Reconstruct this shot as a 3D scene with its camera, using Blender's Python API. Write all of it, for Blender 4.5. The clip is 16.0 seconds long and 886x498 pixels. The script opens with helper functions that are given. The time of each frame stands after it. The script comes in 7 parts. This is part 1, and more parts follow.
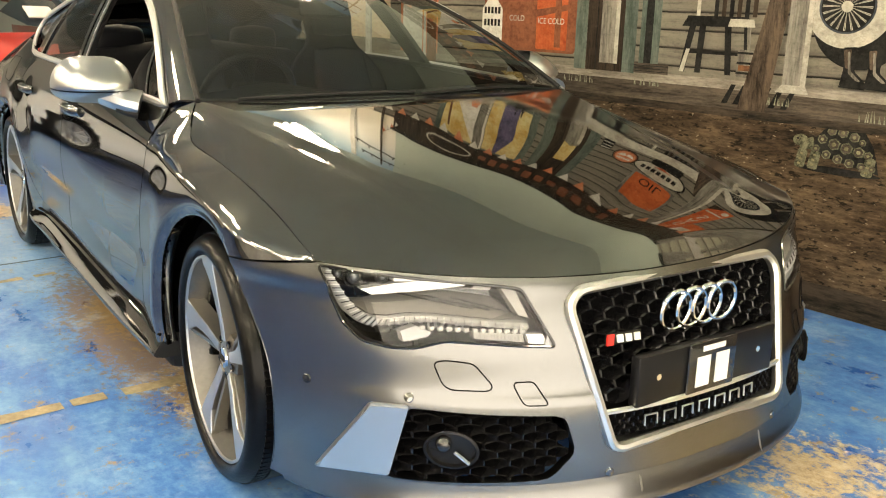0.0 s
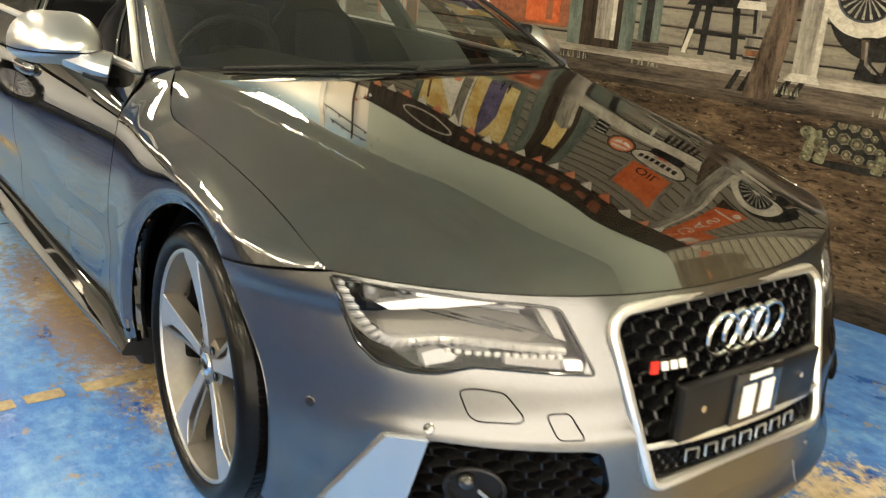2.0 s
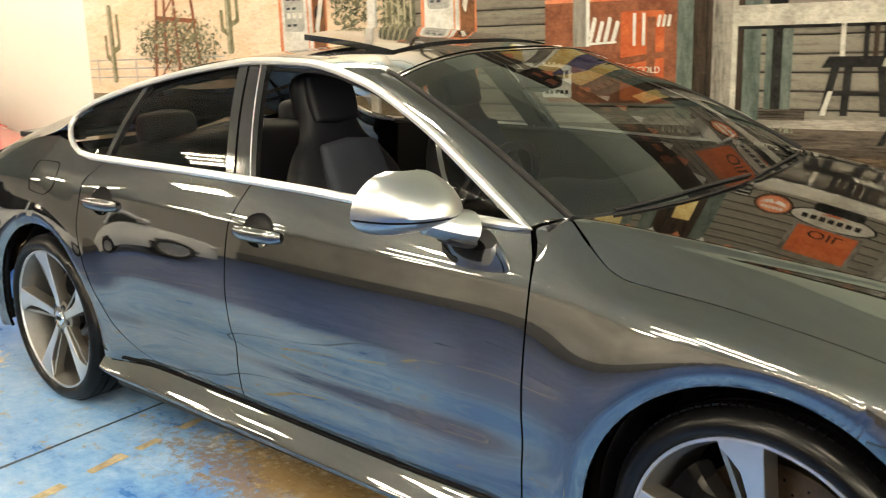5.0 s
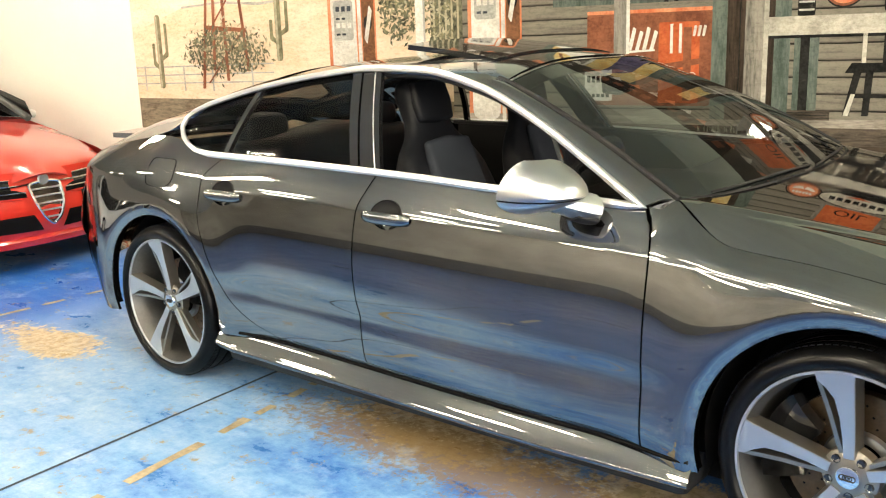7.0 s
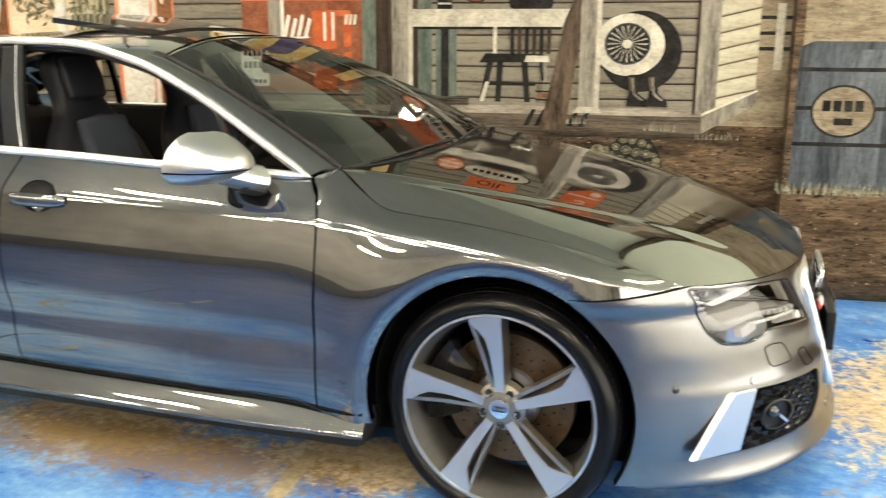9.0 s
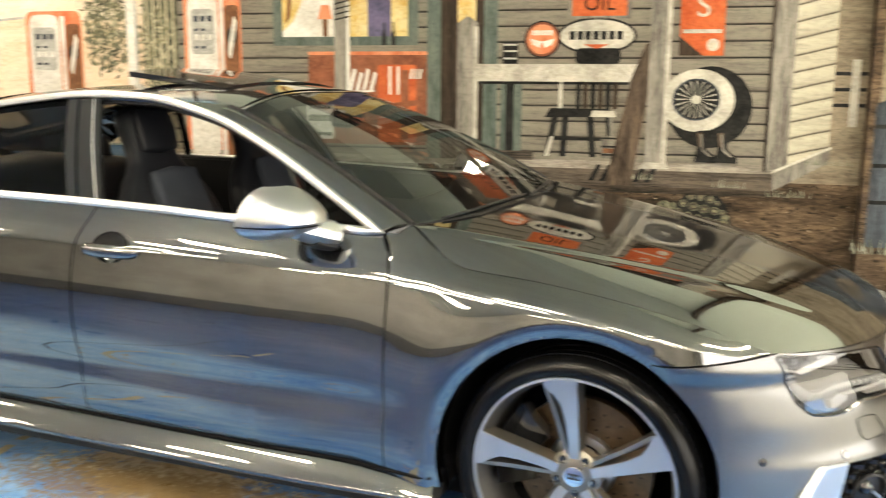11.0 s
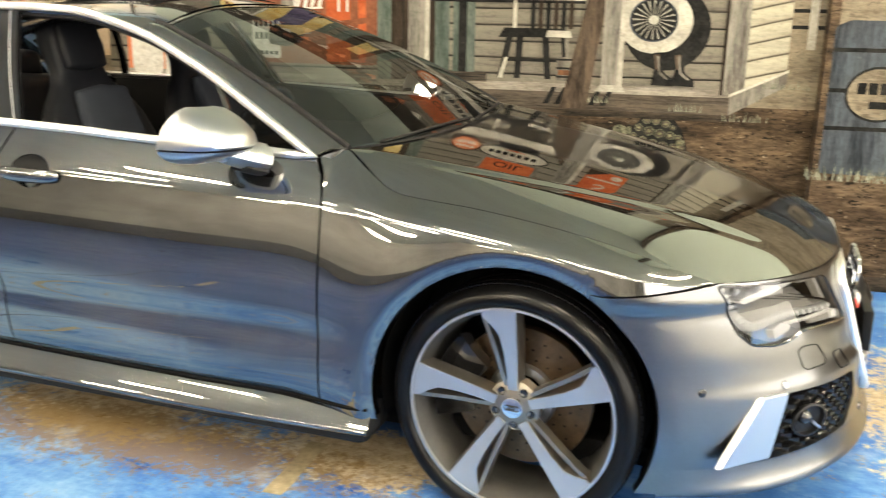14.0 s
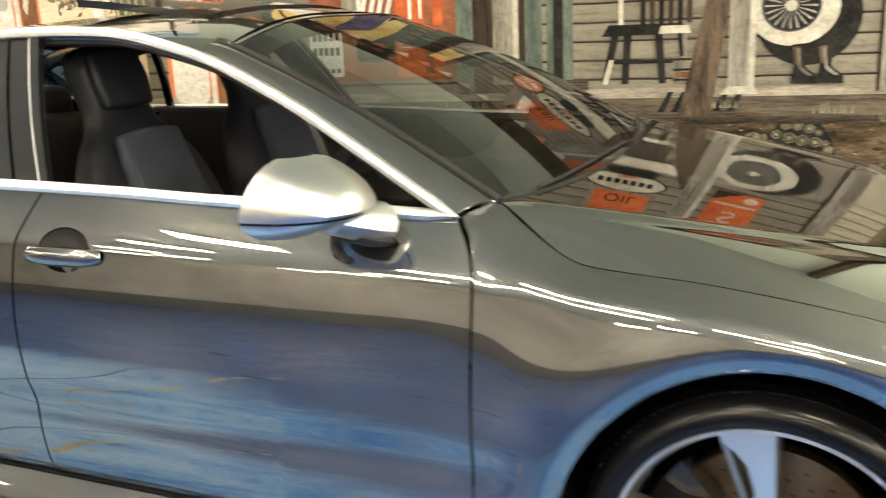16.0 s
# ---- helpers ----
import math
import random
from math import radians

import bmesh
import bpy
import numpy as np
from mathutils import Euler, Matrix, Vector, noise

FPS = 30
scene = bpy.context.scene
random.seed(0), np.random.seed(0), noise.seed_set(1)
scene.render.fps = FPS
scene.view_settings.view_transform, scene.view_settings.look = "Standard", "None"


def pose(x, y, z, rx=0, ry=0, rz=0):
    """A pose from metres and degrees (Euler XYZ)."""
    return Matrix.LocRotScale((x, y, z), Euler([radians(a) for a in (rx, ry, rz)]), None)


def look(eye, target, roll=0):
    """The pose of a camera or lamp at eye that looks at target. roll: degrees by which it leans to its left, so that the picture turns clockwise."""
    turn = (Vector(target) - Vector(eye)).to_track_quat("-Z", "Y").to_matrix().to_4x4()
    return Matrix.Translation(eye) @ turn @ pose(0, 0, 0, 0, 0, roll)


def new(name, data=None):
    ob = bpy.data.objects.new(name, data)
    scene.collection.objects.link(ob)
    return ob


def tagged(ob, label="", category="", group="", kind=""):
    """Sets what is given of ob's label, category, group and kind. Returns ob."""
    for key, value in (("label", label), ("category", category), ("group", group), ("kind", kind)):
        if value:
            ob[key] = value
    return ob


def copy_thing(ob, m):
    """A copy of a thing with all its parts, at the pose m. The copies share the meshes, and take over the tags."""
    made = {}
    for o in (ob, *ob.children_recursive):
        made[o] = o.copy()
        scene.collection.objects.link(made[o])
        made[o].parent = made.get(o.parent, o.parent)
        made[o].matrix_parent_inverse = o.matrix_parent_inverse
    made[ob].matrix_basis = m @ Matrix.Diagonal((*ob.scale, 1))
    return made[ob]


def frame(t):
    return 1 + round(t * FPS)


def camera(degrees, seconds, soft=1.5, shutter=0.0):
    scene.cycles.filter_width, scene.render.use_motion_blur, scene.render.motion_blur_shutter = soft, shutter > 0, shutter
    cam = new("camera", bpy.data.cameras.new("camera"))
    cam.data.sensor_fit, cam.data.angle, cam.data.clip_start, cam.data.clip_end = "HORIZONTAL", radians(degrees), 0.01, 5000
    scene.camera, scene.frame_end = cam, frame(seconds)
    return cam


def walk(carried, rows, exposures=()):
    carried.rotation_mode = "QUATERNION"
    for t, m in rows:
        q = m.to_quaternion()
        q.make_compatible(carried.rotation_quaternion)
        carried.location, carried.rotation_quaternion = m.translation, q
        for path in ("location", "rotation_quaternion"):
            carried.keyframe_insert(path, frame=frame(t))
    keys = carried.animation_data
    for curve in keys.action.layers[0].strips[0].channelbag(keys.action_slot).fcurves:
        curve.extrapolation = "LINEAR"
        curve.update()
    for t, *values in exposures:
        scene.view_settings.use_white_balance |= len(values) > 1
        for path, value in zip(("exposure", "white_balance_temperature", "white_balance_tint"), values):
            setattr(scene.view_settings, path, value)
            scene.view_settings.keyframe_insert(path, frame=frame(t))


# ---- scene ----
EXPOSURES = [(0.0, -0.93, 7900, 9), (3.5, -0.95, 7700, 9), (7.0, -0.65, 7050, 9), (11.0, -0.65, 7150, 9), (16.0, -0.50, 7200, 9)]
TUBE_POWER = 150.0
# the last three fittings are unseen extras that brighten the rear flank's reflection
LIGHTS_AT = [(-7.6, -0.6), (-6.6, -0.2), (-6.2, -3.0), (-2.6, -1.4), (-0.8, -2.6), (0.8, -1.9), (-4.4, -4.4), (-1.4, -4.6), (2.8, -2.2), (1.8, -4.6), (-3.2, -3.2), (-5.2, 0.3), (-1.9, -3.9), (0.2, -3.6), (2.4, -3.4), (3.4, 0.2), (1.5, 0.6), (2.8, 0.5), (-3.6, 1.15), (4.3, -1.8), (4.3, -5.0), (-6.4, -6.6), (-3.2, -6.6), (0.4, -6.8), (3.4, -6.6), (-4.8, -8.8), (-1.4, -8.8), (2.2, -8.8), (-6.6, -10.8), (-2.8, -10.8), (0.9, -10.8), (-8.9, -3.6), (-9.3, -6.8), (-9.0, -9.8), (-12.2, -4.6), (-12.4, -8.4), (-7.4, -5.0), (-10.6, -6.4), (-7.0, -8.4)]
cam = camera(51.88, 16.0, soft=1.1, shutter=0.5)
PATH = [
    (0, (2.280, -1.721, 1.305), (0.685, -0.634, 0.782), 1.45),
    (0.5, (2.268, -1.705, 1.301), (0.682, -0.612, 0.765), 1.70),
    (1, (2.255, -1.688, 1.297), (0.678, -0.588, 0.746), 1.92),
    (1.5, (2.167, -1.684, 1.310), (0.617, -0.563, 0.727), 2.73),
    (2, (1.950, -1.705, 1.326), (0.446, -0.531, 0.725), 4.52),
    (2.5, (1.686, -1.733, 1.342), (0.183, -0.544, 0.769), 5.57),
    (3, (1.407, -1.792, 1.364), (-0.117, -0.618, 0.819), 5.93),
    (3.5, (1.145, -1.907, 1.414), (-0.394, -0.744, 0.887), 4.88),
    (3.7, (1.044, -1.975, 1.412), (-0.495, -0.802, 0.905), 4.23),
    (4.4, (0.759, -2.262, 1.412), (-0.685, -0.959, 0.946), 1.09),
    (5.1, (0.611, -2.589, 1.420), (-0.646, -1.102, 0.963), -2.13),
    (5.8, (0.592, -2.867, 1.432), (-0.580, -1.311, 0.980), -3.04),
    (6, (0.642, -2.937, 1.443), (-0.537, -1.383, 1.001), -2.58),
    (6.5, (0.636, -3.089, 1.445), (-0.580, -1.563, 1.005), -2.00),
    (7, (0.578, -3.149, 1.450), (-0.670, -1.651, 1.003), -1.85),
    (7.5, (0.554, -3.208, 1.457), (-0.669, -1.693, 0.997), -1.59),
    (8, (0.562, -3.262, 1.426), (-0.490, -1.624, 0.967), -0.80),
    (8.5, (0.575, -3.272, 1.402), (-0.235, -1.503, 0.938), 0.01),
    (8.7, (0.583, -3.262, 1.394), (-0.134, -1.453, 0.926), 0.11),
    (9.4, (0.630, -3.225, 1.384), (0.105, -1.344, 0.938), 0.05),
    (10.1, (0.625, -3.195, 1.380), (0.142, -1.293, 0.994), -0.15),
    (10.8, (0.570, -3.194, 1.391), (-0.083, -1.337, 1.037), -0.12),
    (11, (0.523, -3.209, 1.396), (-0.198, -1.377, 1.041), 0.44),
    (11.5, (0.493, -3.284, 1.421), (-0.457, -1.562, 1.056), 0.30),
    (12, (0.447, -3.278, 1.398), (-0.588, -1.610, 1.019), -0.08),
    (12.5, (0.447, -3.234, 1.389), (-0.598, -1.579, 0.980), -0.08),
    (13, (0.469, -3.192, 1.398), (-0.521, -1.514, 0.944), 0.22),
    (13.5, (0.513, -3.146, 1.378), (-0.314, -1.391, 0.894), 0.41),
    (14, (0.559, -3.083, 1.382), (-0.076, -1.258, 0.865), 1.06),
    (14.5, (0.585, -3.024, 1.388), (0.023, -1.179, 0.857), 0.75),
    (15, (0.520, -2.831, 1.344), (-0.115, -1.022, 0.772), -1.82),
    (15.5, (0.271, -2.630, 1.359), (-0.370, -0.809, 0.835), -2.14),
    (16, (0.009, -2.476, 1.359), (-0.698, -0.674, 0.858), -2.48),
]
walk(cam, [(t, look(eye, target, roll)) for t, eye, target, roll in PATH], EXPOSURES)

# ---- world and lamps ----
world = bpy.data.worlds.new("world")
scene.world = world
world.use_nodes = True
wn = world.node_tree.nodes
wn["Background"].inputs[0].default_value = (0.75, 0.85, 1.0, 1)
wn["Background"].inputs[1].default_value = 0.25


def area_lamp(name, eye, target, sx, sy, power, colour):
    lamp = bpy.data.lights.new(name, "AREA")
    lamp.shape, lamp.size, lamp.size_y = "RECTANGLE", sx, sy
    lamp.energy, lamp.color = power, colour
    ob = new(name, lamp)
    ob.matrix_world = look(eye, target)
    return ob


# daylight through the wide open frontage ahead of the car
area_lamp("frontage_daylight", (6.15, -3.75, 1.56), (0.0, -3.75, 1.56), 10.4, 3.1, 830, (1.0, 0.97, 0.93))

# ---- materials ----


def mat(name, colour=(0.5, 0.5, 0.5), rough=0.5, metal=0.0, coat=0.0, spec=0.5, emit=None, power=0.0):
    m = bpy.data.materials.new(name)
    m.use_nodes = True
    b = m.node_tree.nodes["Principled BSDF"]
    b.inputs["Base Color"].default_value = (*colour, 1)
    b.inputs["Roughness"].default_value = rough
    b.inputs["Metallic"].default_value = metal
    b.inputs["Coat Weight"].default_value = coat
    b.inputs["Coat Roughness"].default_value = 0.02
    b.inputs["Specular IOR Level"].default_value = spec
    if emit:
        b.inputs["Emission Color"].default_value = (*emit, 1)
        b.inputs["Emission Strength"].default_value = power
    return m


class Net:
    """Small helper to wire shader nodes of one material."""

    def __init__(self, m):
        self.tree = m.node_tree
        self.b = self.tree.nodes["Principled BSDF"]

    def node(self, kind, **kw):
        n = self.tree.nodes.new(kind)
        for k, v in kw.items():
            n.inputs[k].default_value = v
        return n

    def link(self, a, b):
        self.tree.links.new(a, b)

    def place(self):
        n = self.tree.nodes.new("ShaderNodeNewGeometry")
        return n.outputs["Position"]

    def noise(self, at, scale, detail=4, rough=0.6, stretch=None):
        if stretch:
            mp = self.node("ShaderNodeMapping")
            mp.inputs["Scale"].default_value = stretch
            self.link(at, mp.inputs["Vector"])
            at = mp.outputs[0]
        n = self.node("ShaderNodeTexNoise", Scale=scale, Detail=detail, Roughness=rough)
        self.link(at, n.inputs["Vector"])
        return n.outputs["Fac"]

    def ramp(self, fac, stops):
        n = self.tree.nodes.new("ShaderNodeValToRGB")
        e = n.color_ramp.elements
        while len(e) < len(stops):
            e.new(0.5)
        for el, (p, c) in zip(e, stops):
            el.position = p
            el.color = (*c, 1) if len(c) == 3 else c
        self.link(fac, n.inputs[0])
        return n.outputs[0]

    def mix(self, fac, a, b):
        n = self.tree.nodes.new("ShaderNodeMix")
        n.data_type = "RGBA"
        for sock, v in ((n.inputs[0], fac), (n.inputs[6], a), (n.inputs[7], b)):
            if isinstance(v, (int, float)):
                sock.default_value = v
            elif isinstance(v, tuple):
                sock.default_value = (*v, 1)
            else:
                self.link(v, sock)
        return n.outputs[2]

    def math(self, op, a, b=0.0, clamp=False):
        n = self.tree.nodes.new("ShaderNodeMath")
        n.operation, n.use_clamp = op, clamp
        for sock, v in zip(n.inputs, (a, b)):
            if isinstance(v, (int, float)):
                sock.default_value = v
            else:
                self.link(v, sock)
        return n.outputs[0]

    def bump(self, fac, strength, distance=0.01):
        n = self.node("ShaderNodeBump", Strength=strength, Distance=distance)
        self.link(fac, n.inputs["Height"])
        self.link(n.outputs[0], self.b.inputs["Normal"])

    def colour(self, c):
        self.link(c, self.b.inputs["Base Color"])

    def rough(self, r):
        self.link(r, self.b.inputs["Roughness"])


def speckled(name, colour, rough=0.5, metal=0.0, coat=0.0, vary=0.25, scale=6.0, fine=60.0, bump=0.05, stretch=None):
    """A surface whose colour wanders at two scales, with a fine relief."""
    m = mat(name, colour, rough, metal, coat)
    n = Net(m)
    at = n.place()
    big, small = n.noise(at, scale, 5, stretch=stretch), n.noise(at, fine, 3, stretch=stretch)
    both = n.math("ADD", n.math("MULTIPLY", big, 0.65), n.math("MULTIPLY", small, 0.35))
    lo = tuple(c * (1 - vary) for c in colour)
    hi = tuple(min(1, c * (1 + vary)) for c in colour)
    n.colour(n.ramp(both, [(0.3, lo), (0.7, hi)]))
    n.bump(small, bump, 0.004)
    return m


# grey metallic car paint with clear coat
PAINT = mat("grey_metallic_paint", (0.075, 0.075, 0.074), 0.28, 1.0, 1.0)
PAINT.node_tree.nodes["Principled BSDF"].inputs["Coat IOR"].default_value = 2.75
PAINT.node_tree.nodes["Principled BSDF"].inputs["Coat Roughness"].default_value = 0.028
PAINT.node_tree.nodes["Principled BSDF"].inputs["Specular Tint"].default_value = (0.25, 0.25, 0.25, 1)
n = Net(PAINT)
flake = n.noise(n.place(), 900, 2)
n.colour(n.ramp(flake, [(0.35, (0.020, 0.020, 0.020)), (0.65, (0.054, 0.053, 0.051))]))
# lit copy of the body paint: lighter tone stands in for light on the bumper
LITPAINT = PAINT.copy()
LITPAINT.name = "grey_paint_lit_copy"
LITPAINT.node_tree.nodes["Principled BSDF"].inputs["Coat Roughness"].default_value = 0.17
LITPAINT.node_tree.nodes["Principled BSDF"].inputs["Roughness"].default_value = 0.34
LITPAINT.node_tree.nodes["Principled BSDF"].inputs["Coat IOR"].default_value = 2.1
for k, tone in enumerate((0.070, 0.135)):
    next(q for q in LITPAINT.node_tree.nodes if q.type == "VALTORGB").color_ramp.elements[k].color = (tone, tone, tone * 0.98, 1)
CHROME = mat("bright_aluminium_trim", (0.88, 0.88, 0.87), 0.38, 1.0)
SILVER = mat("matt_aluminium", (0.62, 0.63, 0.64), 0.30, 1.0)
LIPGREY = mat("silver_grey_paint", (0.42, 0.42, 0.41), 0.36, 0.9, 0.4)
POLISH = mat("polished_chrome", (0.85, 0.85, 0.86), 0.06, 1.0)
BLACKGLOSS = mat("gloss_black", (0.012, 0.012, 0.013), 0.08, 0.0, 0.6)
HONEY = mat("gloss_black_mesh", (0.008, 0.008, 0.009), 0.22, 0.0, 0.6, 0.25)
BLACKMATT = speckled("matt_black_plastic", (0.018, 0.018, 0.019), 0.55, bump=0.1, fine=300)
RUBBER = speckled("tyre_rubber", (0.003, 0.003, 0.0033), 0.34, bump=0.15, fine=200)
RUBBER.node_tree.nodes["Principled BSDF"].inputs["Specular IOR Level"].default_value = 0.05
RUBBER.node_tree.nodes["Principled BSDF"].inputs["Coat Weight"].default_value = 0.25
RUBBER.node_tree.nodes["Principled BSDF"].inputs["Coat Roughness"].default_value = 0.16
DARKVOID = mat("dark_lining", (0.004, 0.004, 0.0045), 0.9, spec=0.1)
MACHINED = speckled("machined_alloy", (0.52, 0.53, 0.545), 0.36, 0.9, vary=0.06, fine=400, bump=0.02)
RIMDARK = speckled("dark_rim_barrel", (0.16, 0.156, 0.15), 0.45, 0.8, vary=0.2)
SATINBLACK = mat("satin_black_plastic", (0.008, 0.008, 0.009), 0.28, 0.0, 0.0, 0.22)
ALLOYGREY = speckled("titanium_grey_alloy", (0.27, 0.25, 0.222), 0.34, 0.9, 0.3, vary=0.08)
DISC = speckled("brake_disc_iron", (0.13, 0.085, 0.05), 0.42, 0.9, vary=0.35, scale=25)
LEATHER = speckled("dark_blue_grey_leather", (0.009, 0.010, 0.013), 0.45, vary=0.2, fine=250, bump=0.2)
SUEDE = speckled("blue_grey_suede", (0.026, 0.031, 0.042), 0.8, vary=0.2, fine=300, bump=0.2)
CABIN = speckled("cabin_trim", (0.006, 0.006, 0.006), 0.65, vary=0.2)
for m_ in (CABIN, LEATHER, SUEDE, BLACKMATT):
    m_.node_tree.nodes["Principled BSDF"].inputs["Specular IOR Level"].default_value = 0.2
RED = mat("red_car_paint", (0.60, 0.022, 0.012), 0.3, 0.0, 1.0)
WHITEPLASTIC = mat("white_badge_enamel", (0.8, 0.8, 0.8), 0.3)
REDBADGE = mat("red_badge_enamel", (0.6, 0.02, 0.015), 0.3)
LAMPWHITE = mat("lamp_reflector", (0.86, 0.86, 0.86), 0.18, 0.35)
LEDSTRIP = mat("clear_led_strip", (0.34, 0.345, 0.35), 0.22, 0.15, 0.6)
LENSGLASS = mat("dark_projector_lens", (0.10, 0.11, 0.13), 0.04, 0.6, 1.0)
SHELF = mat("satin_lamp_shelf", (0.30, 0.29, 0.275), 0.32, 0.45)


def glass(name, tint, rough=0.0, ior=1.7):
    m = bpy.data.materials.new(name)
    m.use_nodes = True
    t = m.node_tree
    t.nodes.remove(t.nodes["Principled BSDF"])
    out = t.nodes["Material Output"]
    tr = t.nodes.new("ShaderNodeBsdfTransparent")
    tr.inputs[0].default_value = (*tint, 1)
    gl = t.nodes.new("ShaderNodeBsdfGlossy")
    gl.inputs["Roughness"].default_value = rough
    fr = t.nodes.new("ShaderNodeFresnel")
    fr.inputs["IOR"].default_value = ior
    mx = t.nodes.new("ShaderNodeMixShader")
    t.links.new(fr.outputs[0], mx.inputs[0])
    t.links.new(tr.outputs[0], mx.inputs[1])
    t.links.new(gl.outputs[0], mx.inputs[2])
    t.links.new(mx.outputs[0], out.inputs[0])
    return m


SCREEN = glass("windscreen_glass", (0.36, 0.41, 0.41), ior=1.72)
TINT = glass("tinted_glass", (0.50, 0.48, 0.44), ior=1.25)
CLEAR = glass("headlamp_glass", (0.95, 0.96, 0.97), ior=1.5)

# ---- mesh helpers ----


def part(name, bm, material, parent=None, label="", sharp=35):
    """Links a bmesh as one mesh object, under a thing or a part."""
    bmesh.ops.recalc_face_normals(bm, faces=bm.faces) if sharp != -1 else None
    for f in bm.faces:
        f.smooth = True
    lim = radians(abs(sharp))
    for e in bm.edges:
        if len(e.link_faces) == 2 and e.calc_face_angle(0) > lim:
            e.smooth = False
    me = bpy.data.meshes.new(name)
    bm.to_mesh(me)
    bm.free()
    me.materials.append(material)
    ob = new(name, me)
    if parent:
        ob.parent = parent
    if label:
        ob["label"] = label
    return ob


def thing(name, label, category, m=None, group="", kind=""):
    ob = new(name)
    ob.empty_display_size = 0.1
    if m is not None:
        ob.matrix_world = m
    return tagged(ob, label, category, group, kind)


def box(bm, lo, hi, bevel=0.0, m=None):
    r = bmesh.ops.create_cube(bm, size=1)["verts"]
    for v in r:
        v.co = Vector([(lo[k] + hi[k]) / 2 + v.co[k] * (hi[k] - lo[k]) for k in range(3)])
    if bevel:
        es = list({e for v in r for e in v.link_edges})
        r = bmesh.ops.bevel(bm, geom=es, offset=bevel, segments=2, affect="EDGES", profile=0.5)["verts"]
        r = list({v for v in r})
    if m is not None:
        seen = set()
        stack = [r[0]]
        while stack:
            v = stack.pop()
            if v in seen:
                continue
            seen.add(v)
            stack += [e.other_vert(v) for e in v.link_edges]
        bmesh.ops.transform(bm, matrix=m, verts=list(seen))
    return r


def boxed(lo, hi, bevel=0.0, m=None):
    bm = bmesh.new()
    box(bm, lo, hi, bevel, m)
    return bm


def grid(fn, nu, nv, bm=None, closed_u=False):
    """A sheet of quads: fn(a, b) with a and b from 0 to 1."""
    bm = bm or bmesh.new()
    rows = []
    for i in range(nu + (0 if closed_u else 1)):
        rows.append([bm.verts.new(fn(i / nu, j / nv)) for j in range(nv + 1)])
    n_ = len(rows)
    for i in range(nu):
        a, b = rows[i], rows[(i + 1) % n_]
        for j in range(nv):
            bm.faces.new((a[j], b[j], b[j + 1], a[j + 1]))
    return bm


def lathe(profile, n_=48, axis="y", bm=None):
    """Turns a profile of (radius, offset) round the y axis."""
    bm = bm or bmesh.new()
    rows = []
    for i in range(n_):
        c, s = math.cos(2 * math.pi * i / n_), math.sin(2 * math.pi * i / n_)
        if axis == "y":
            rows.append([bm.verts.new((r * c, o, r * s)) for r, o in profile])
        elif axis == "z":
            rows.append([bm.verts.new((r * c, r * s, o)) for r, o in profile])
        else:
            rows.append([bm.verts.new((o, r * c, r * s)) for r, o in profile])
    for i in range(n_):
        a, b = rows[i], rows[(i + 1) % n_]
        for j in range(len(profile) - 1):
            bm.faces.new((a[j], b[j], b[j + 1], a[j + 1]))
    return bm


def tube(points, r, sides=8, closed=False, bm=None, flat=1.0, up=None, caps=True):
    """A round or flattened tube along points; r may be a list."""
    bm = bm or bmesh.new()
    P = [Vector(p) for p in points]
    N = len(P)
    rings = []
    last = Vector(up) if up else None
    for i in range(N):
        a = P[i - 1] if (i or closed) else P[i]
        b = P[(i + 1) % N] if (i < N - 1 or closed) else P[i]
        d = (b - a).normalized()
        if last is None:
            last = Vector((0, 0, 1)) if abs(d.z) < 0.9 else Vector((0, 1, 0))
        side = d.cross(last).normalized()
        top = side.cross(d).normalized()
        if not up:
            last = top
        rr = r[i] if isinstance(r, (list, tuple)) else r
        ring = []
        for k in range(sides):
            t = 2 * math.pi * (k + 0.5) / sides
            ring.append(bm.verts.new(P[i] + side * (math.cos(t) * rr) + top * (math.sin(t) * rr * flat)))
        rings.append(ring)
    for i in range(N if closed else N - 1):
        a, b = rings[i], rings[(i + 1) % N]
        for k in range(sides):
            bm.faces.new((a[k], a[(k + 1) % sides], b[(k + 1) % sides], b[k]))
    if caps and not closed:
        bm.faces.new(rings[0][::-1])
        bm.faces.new(rings[-1])
    return bm


def slab(points, depth, bm=None):
    """A flat polygon in 3D, given thickness along depth (a vector)."""
    bm = bm or bmesh.new()
    a = [bm.verts.new(p) for p in points]
    b = [bm.verts.new(Vector(p) + Vector(depth)) for p in points]
    bm.faces.new(a)
    bm.faces.new(b[::-1])
    for i in range(len(a)):
        j = (i + 1) % len(a)
        bm.faces.new((a[i], b[i], b[j], a[j]))
    return bm


def mirrored(bm):
    m = bm.copy()
    for v in m.verts:
        v.co.y = -v.co.y
    bmesh.ops.reverse_faces(m, faces=m.faces)
    return m


def flange(bm, depth=0.015):
    """Folds the free edges of a panel inwards."""
    bmesh.ops.recalc_face_normals(bm, faces=bm.faces)
    c = sum((v.co for v in bm.verts), Vector()) / len(bm.verts)
    k = sum((f.normal.dot(f.calc_center_median() - Vector((-1.5, 0, 0.5))) for f in bm.faces))
    if k < 0:
        bmesh.ops.reverse_faces(bm, faces=bm.faces)
    bm.normal_update()
    way = {v: v.normal.copy() for v in bm.verts}
    es = [e for e in bm.edges if e.is_boundary]
    old = {}
    for e in es:
        for v in e.verts:
            if v not in old:
                old[v] = bm.verts.new(v.co - way[v] * depth)
    for e in es:
        a, b = e.verts
        bm.faces.new((a, b, old[b], old[a]))
    return bm


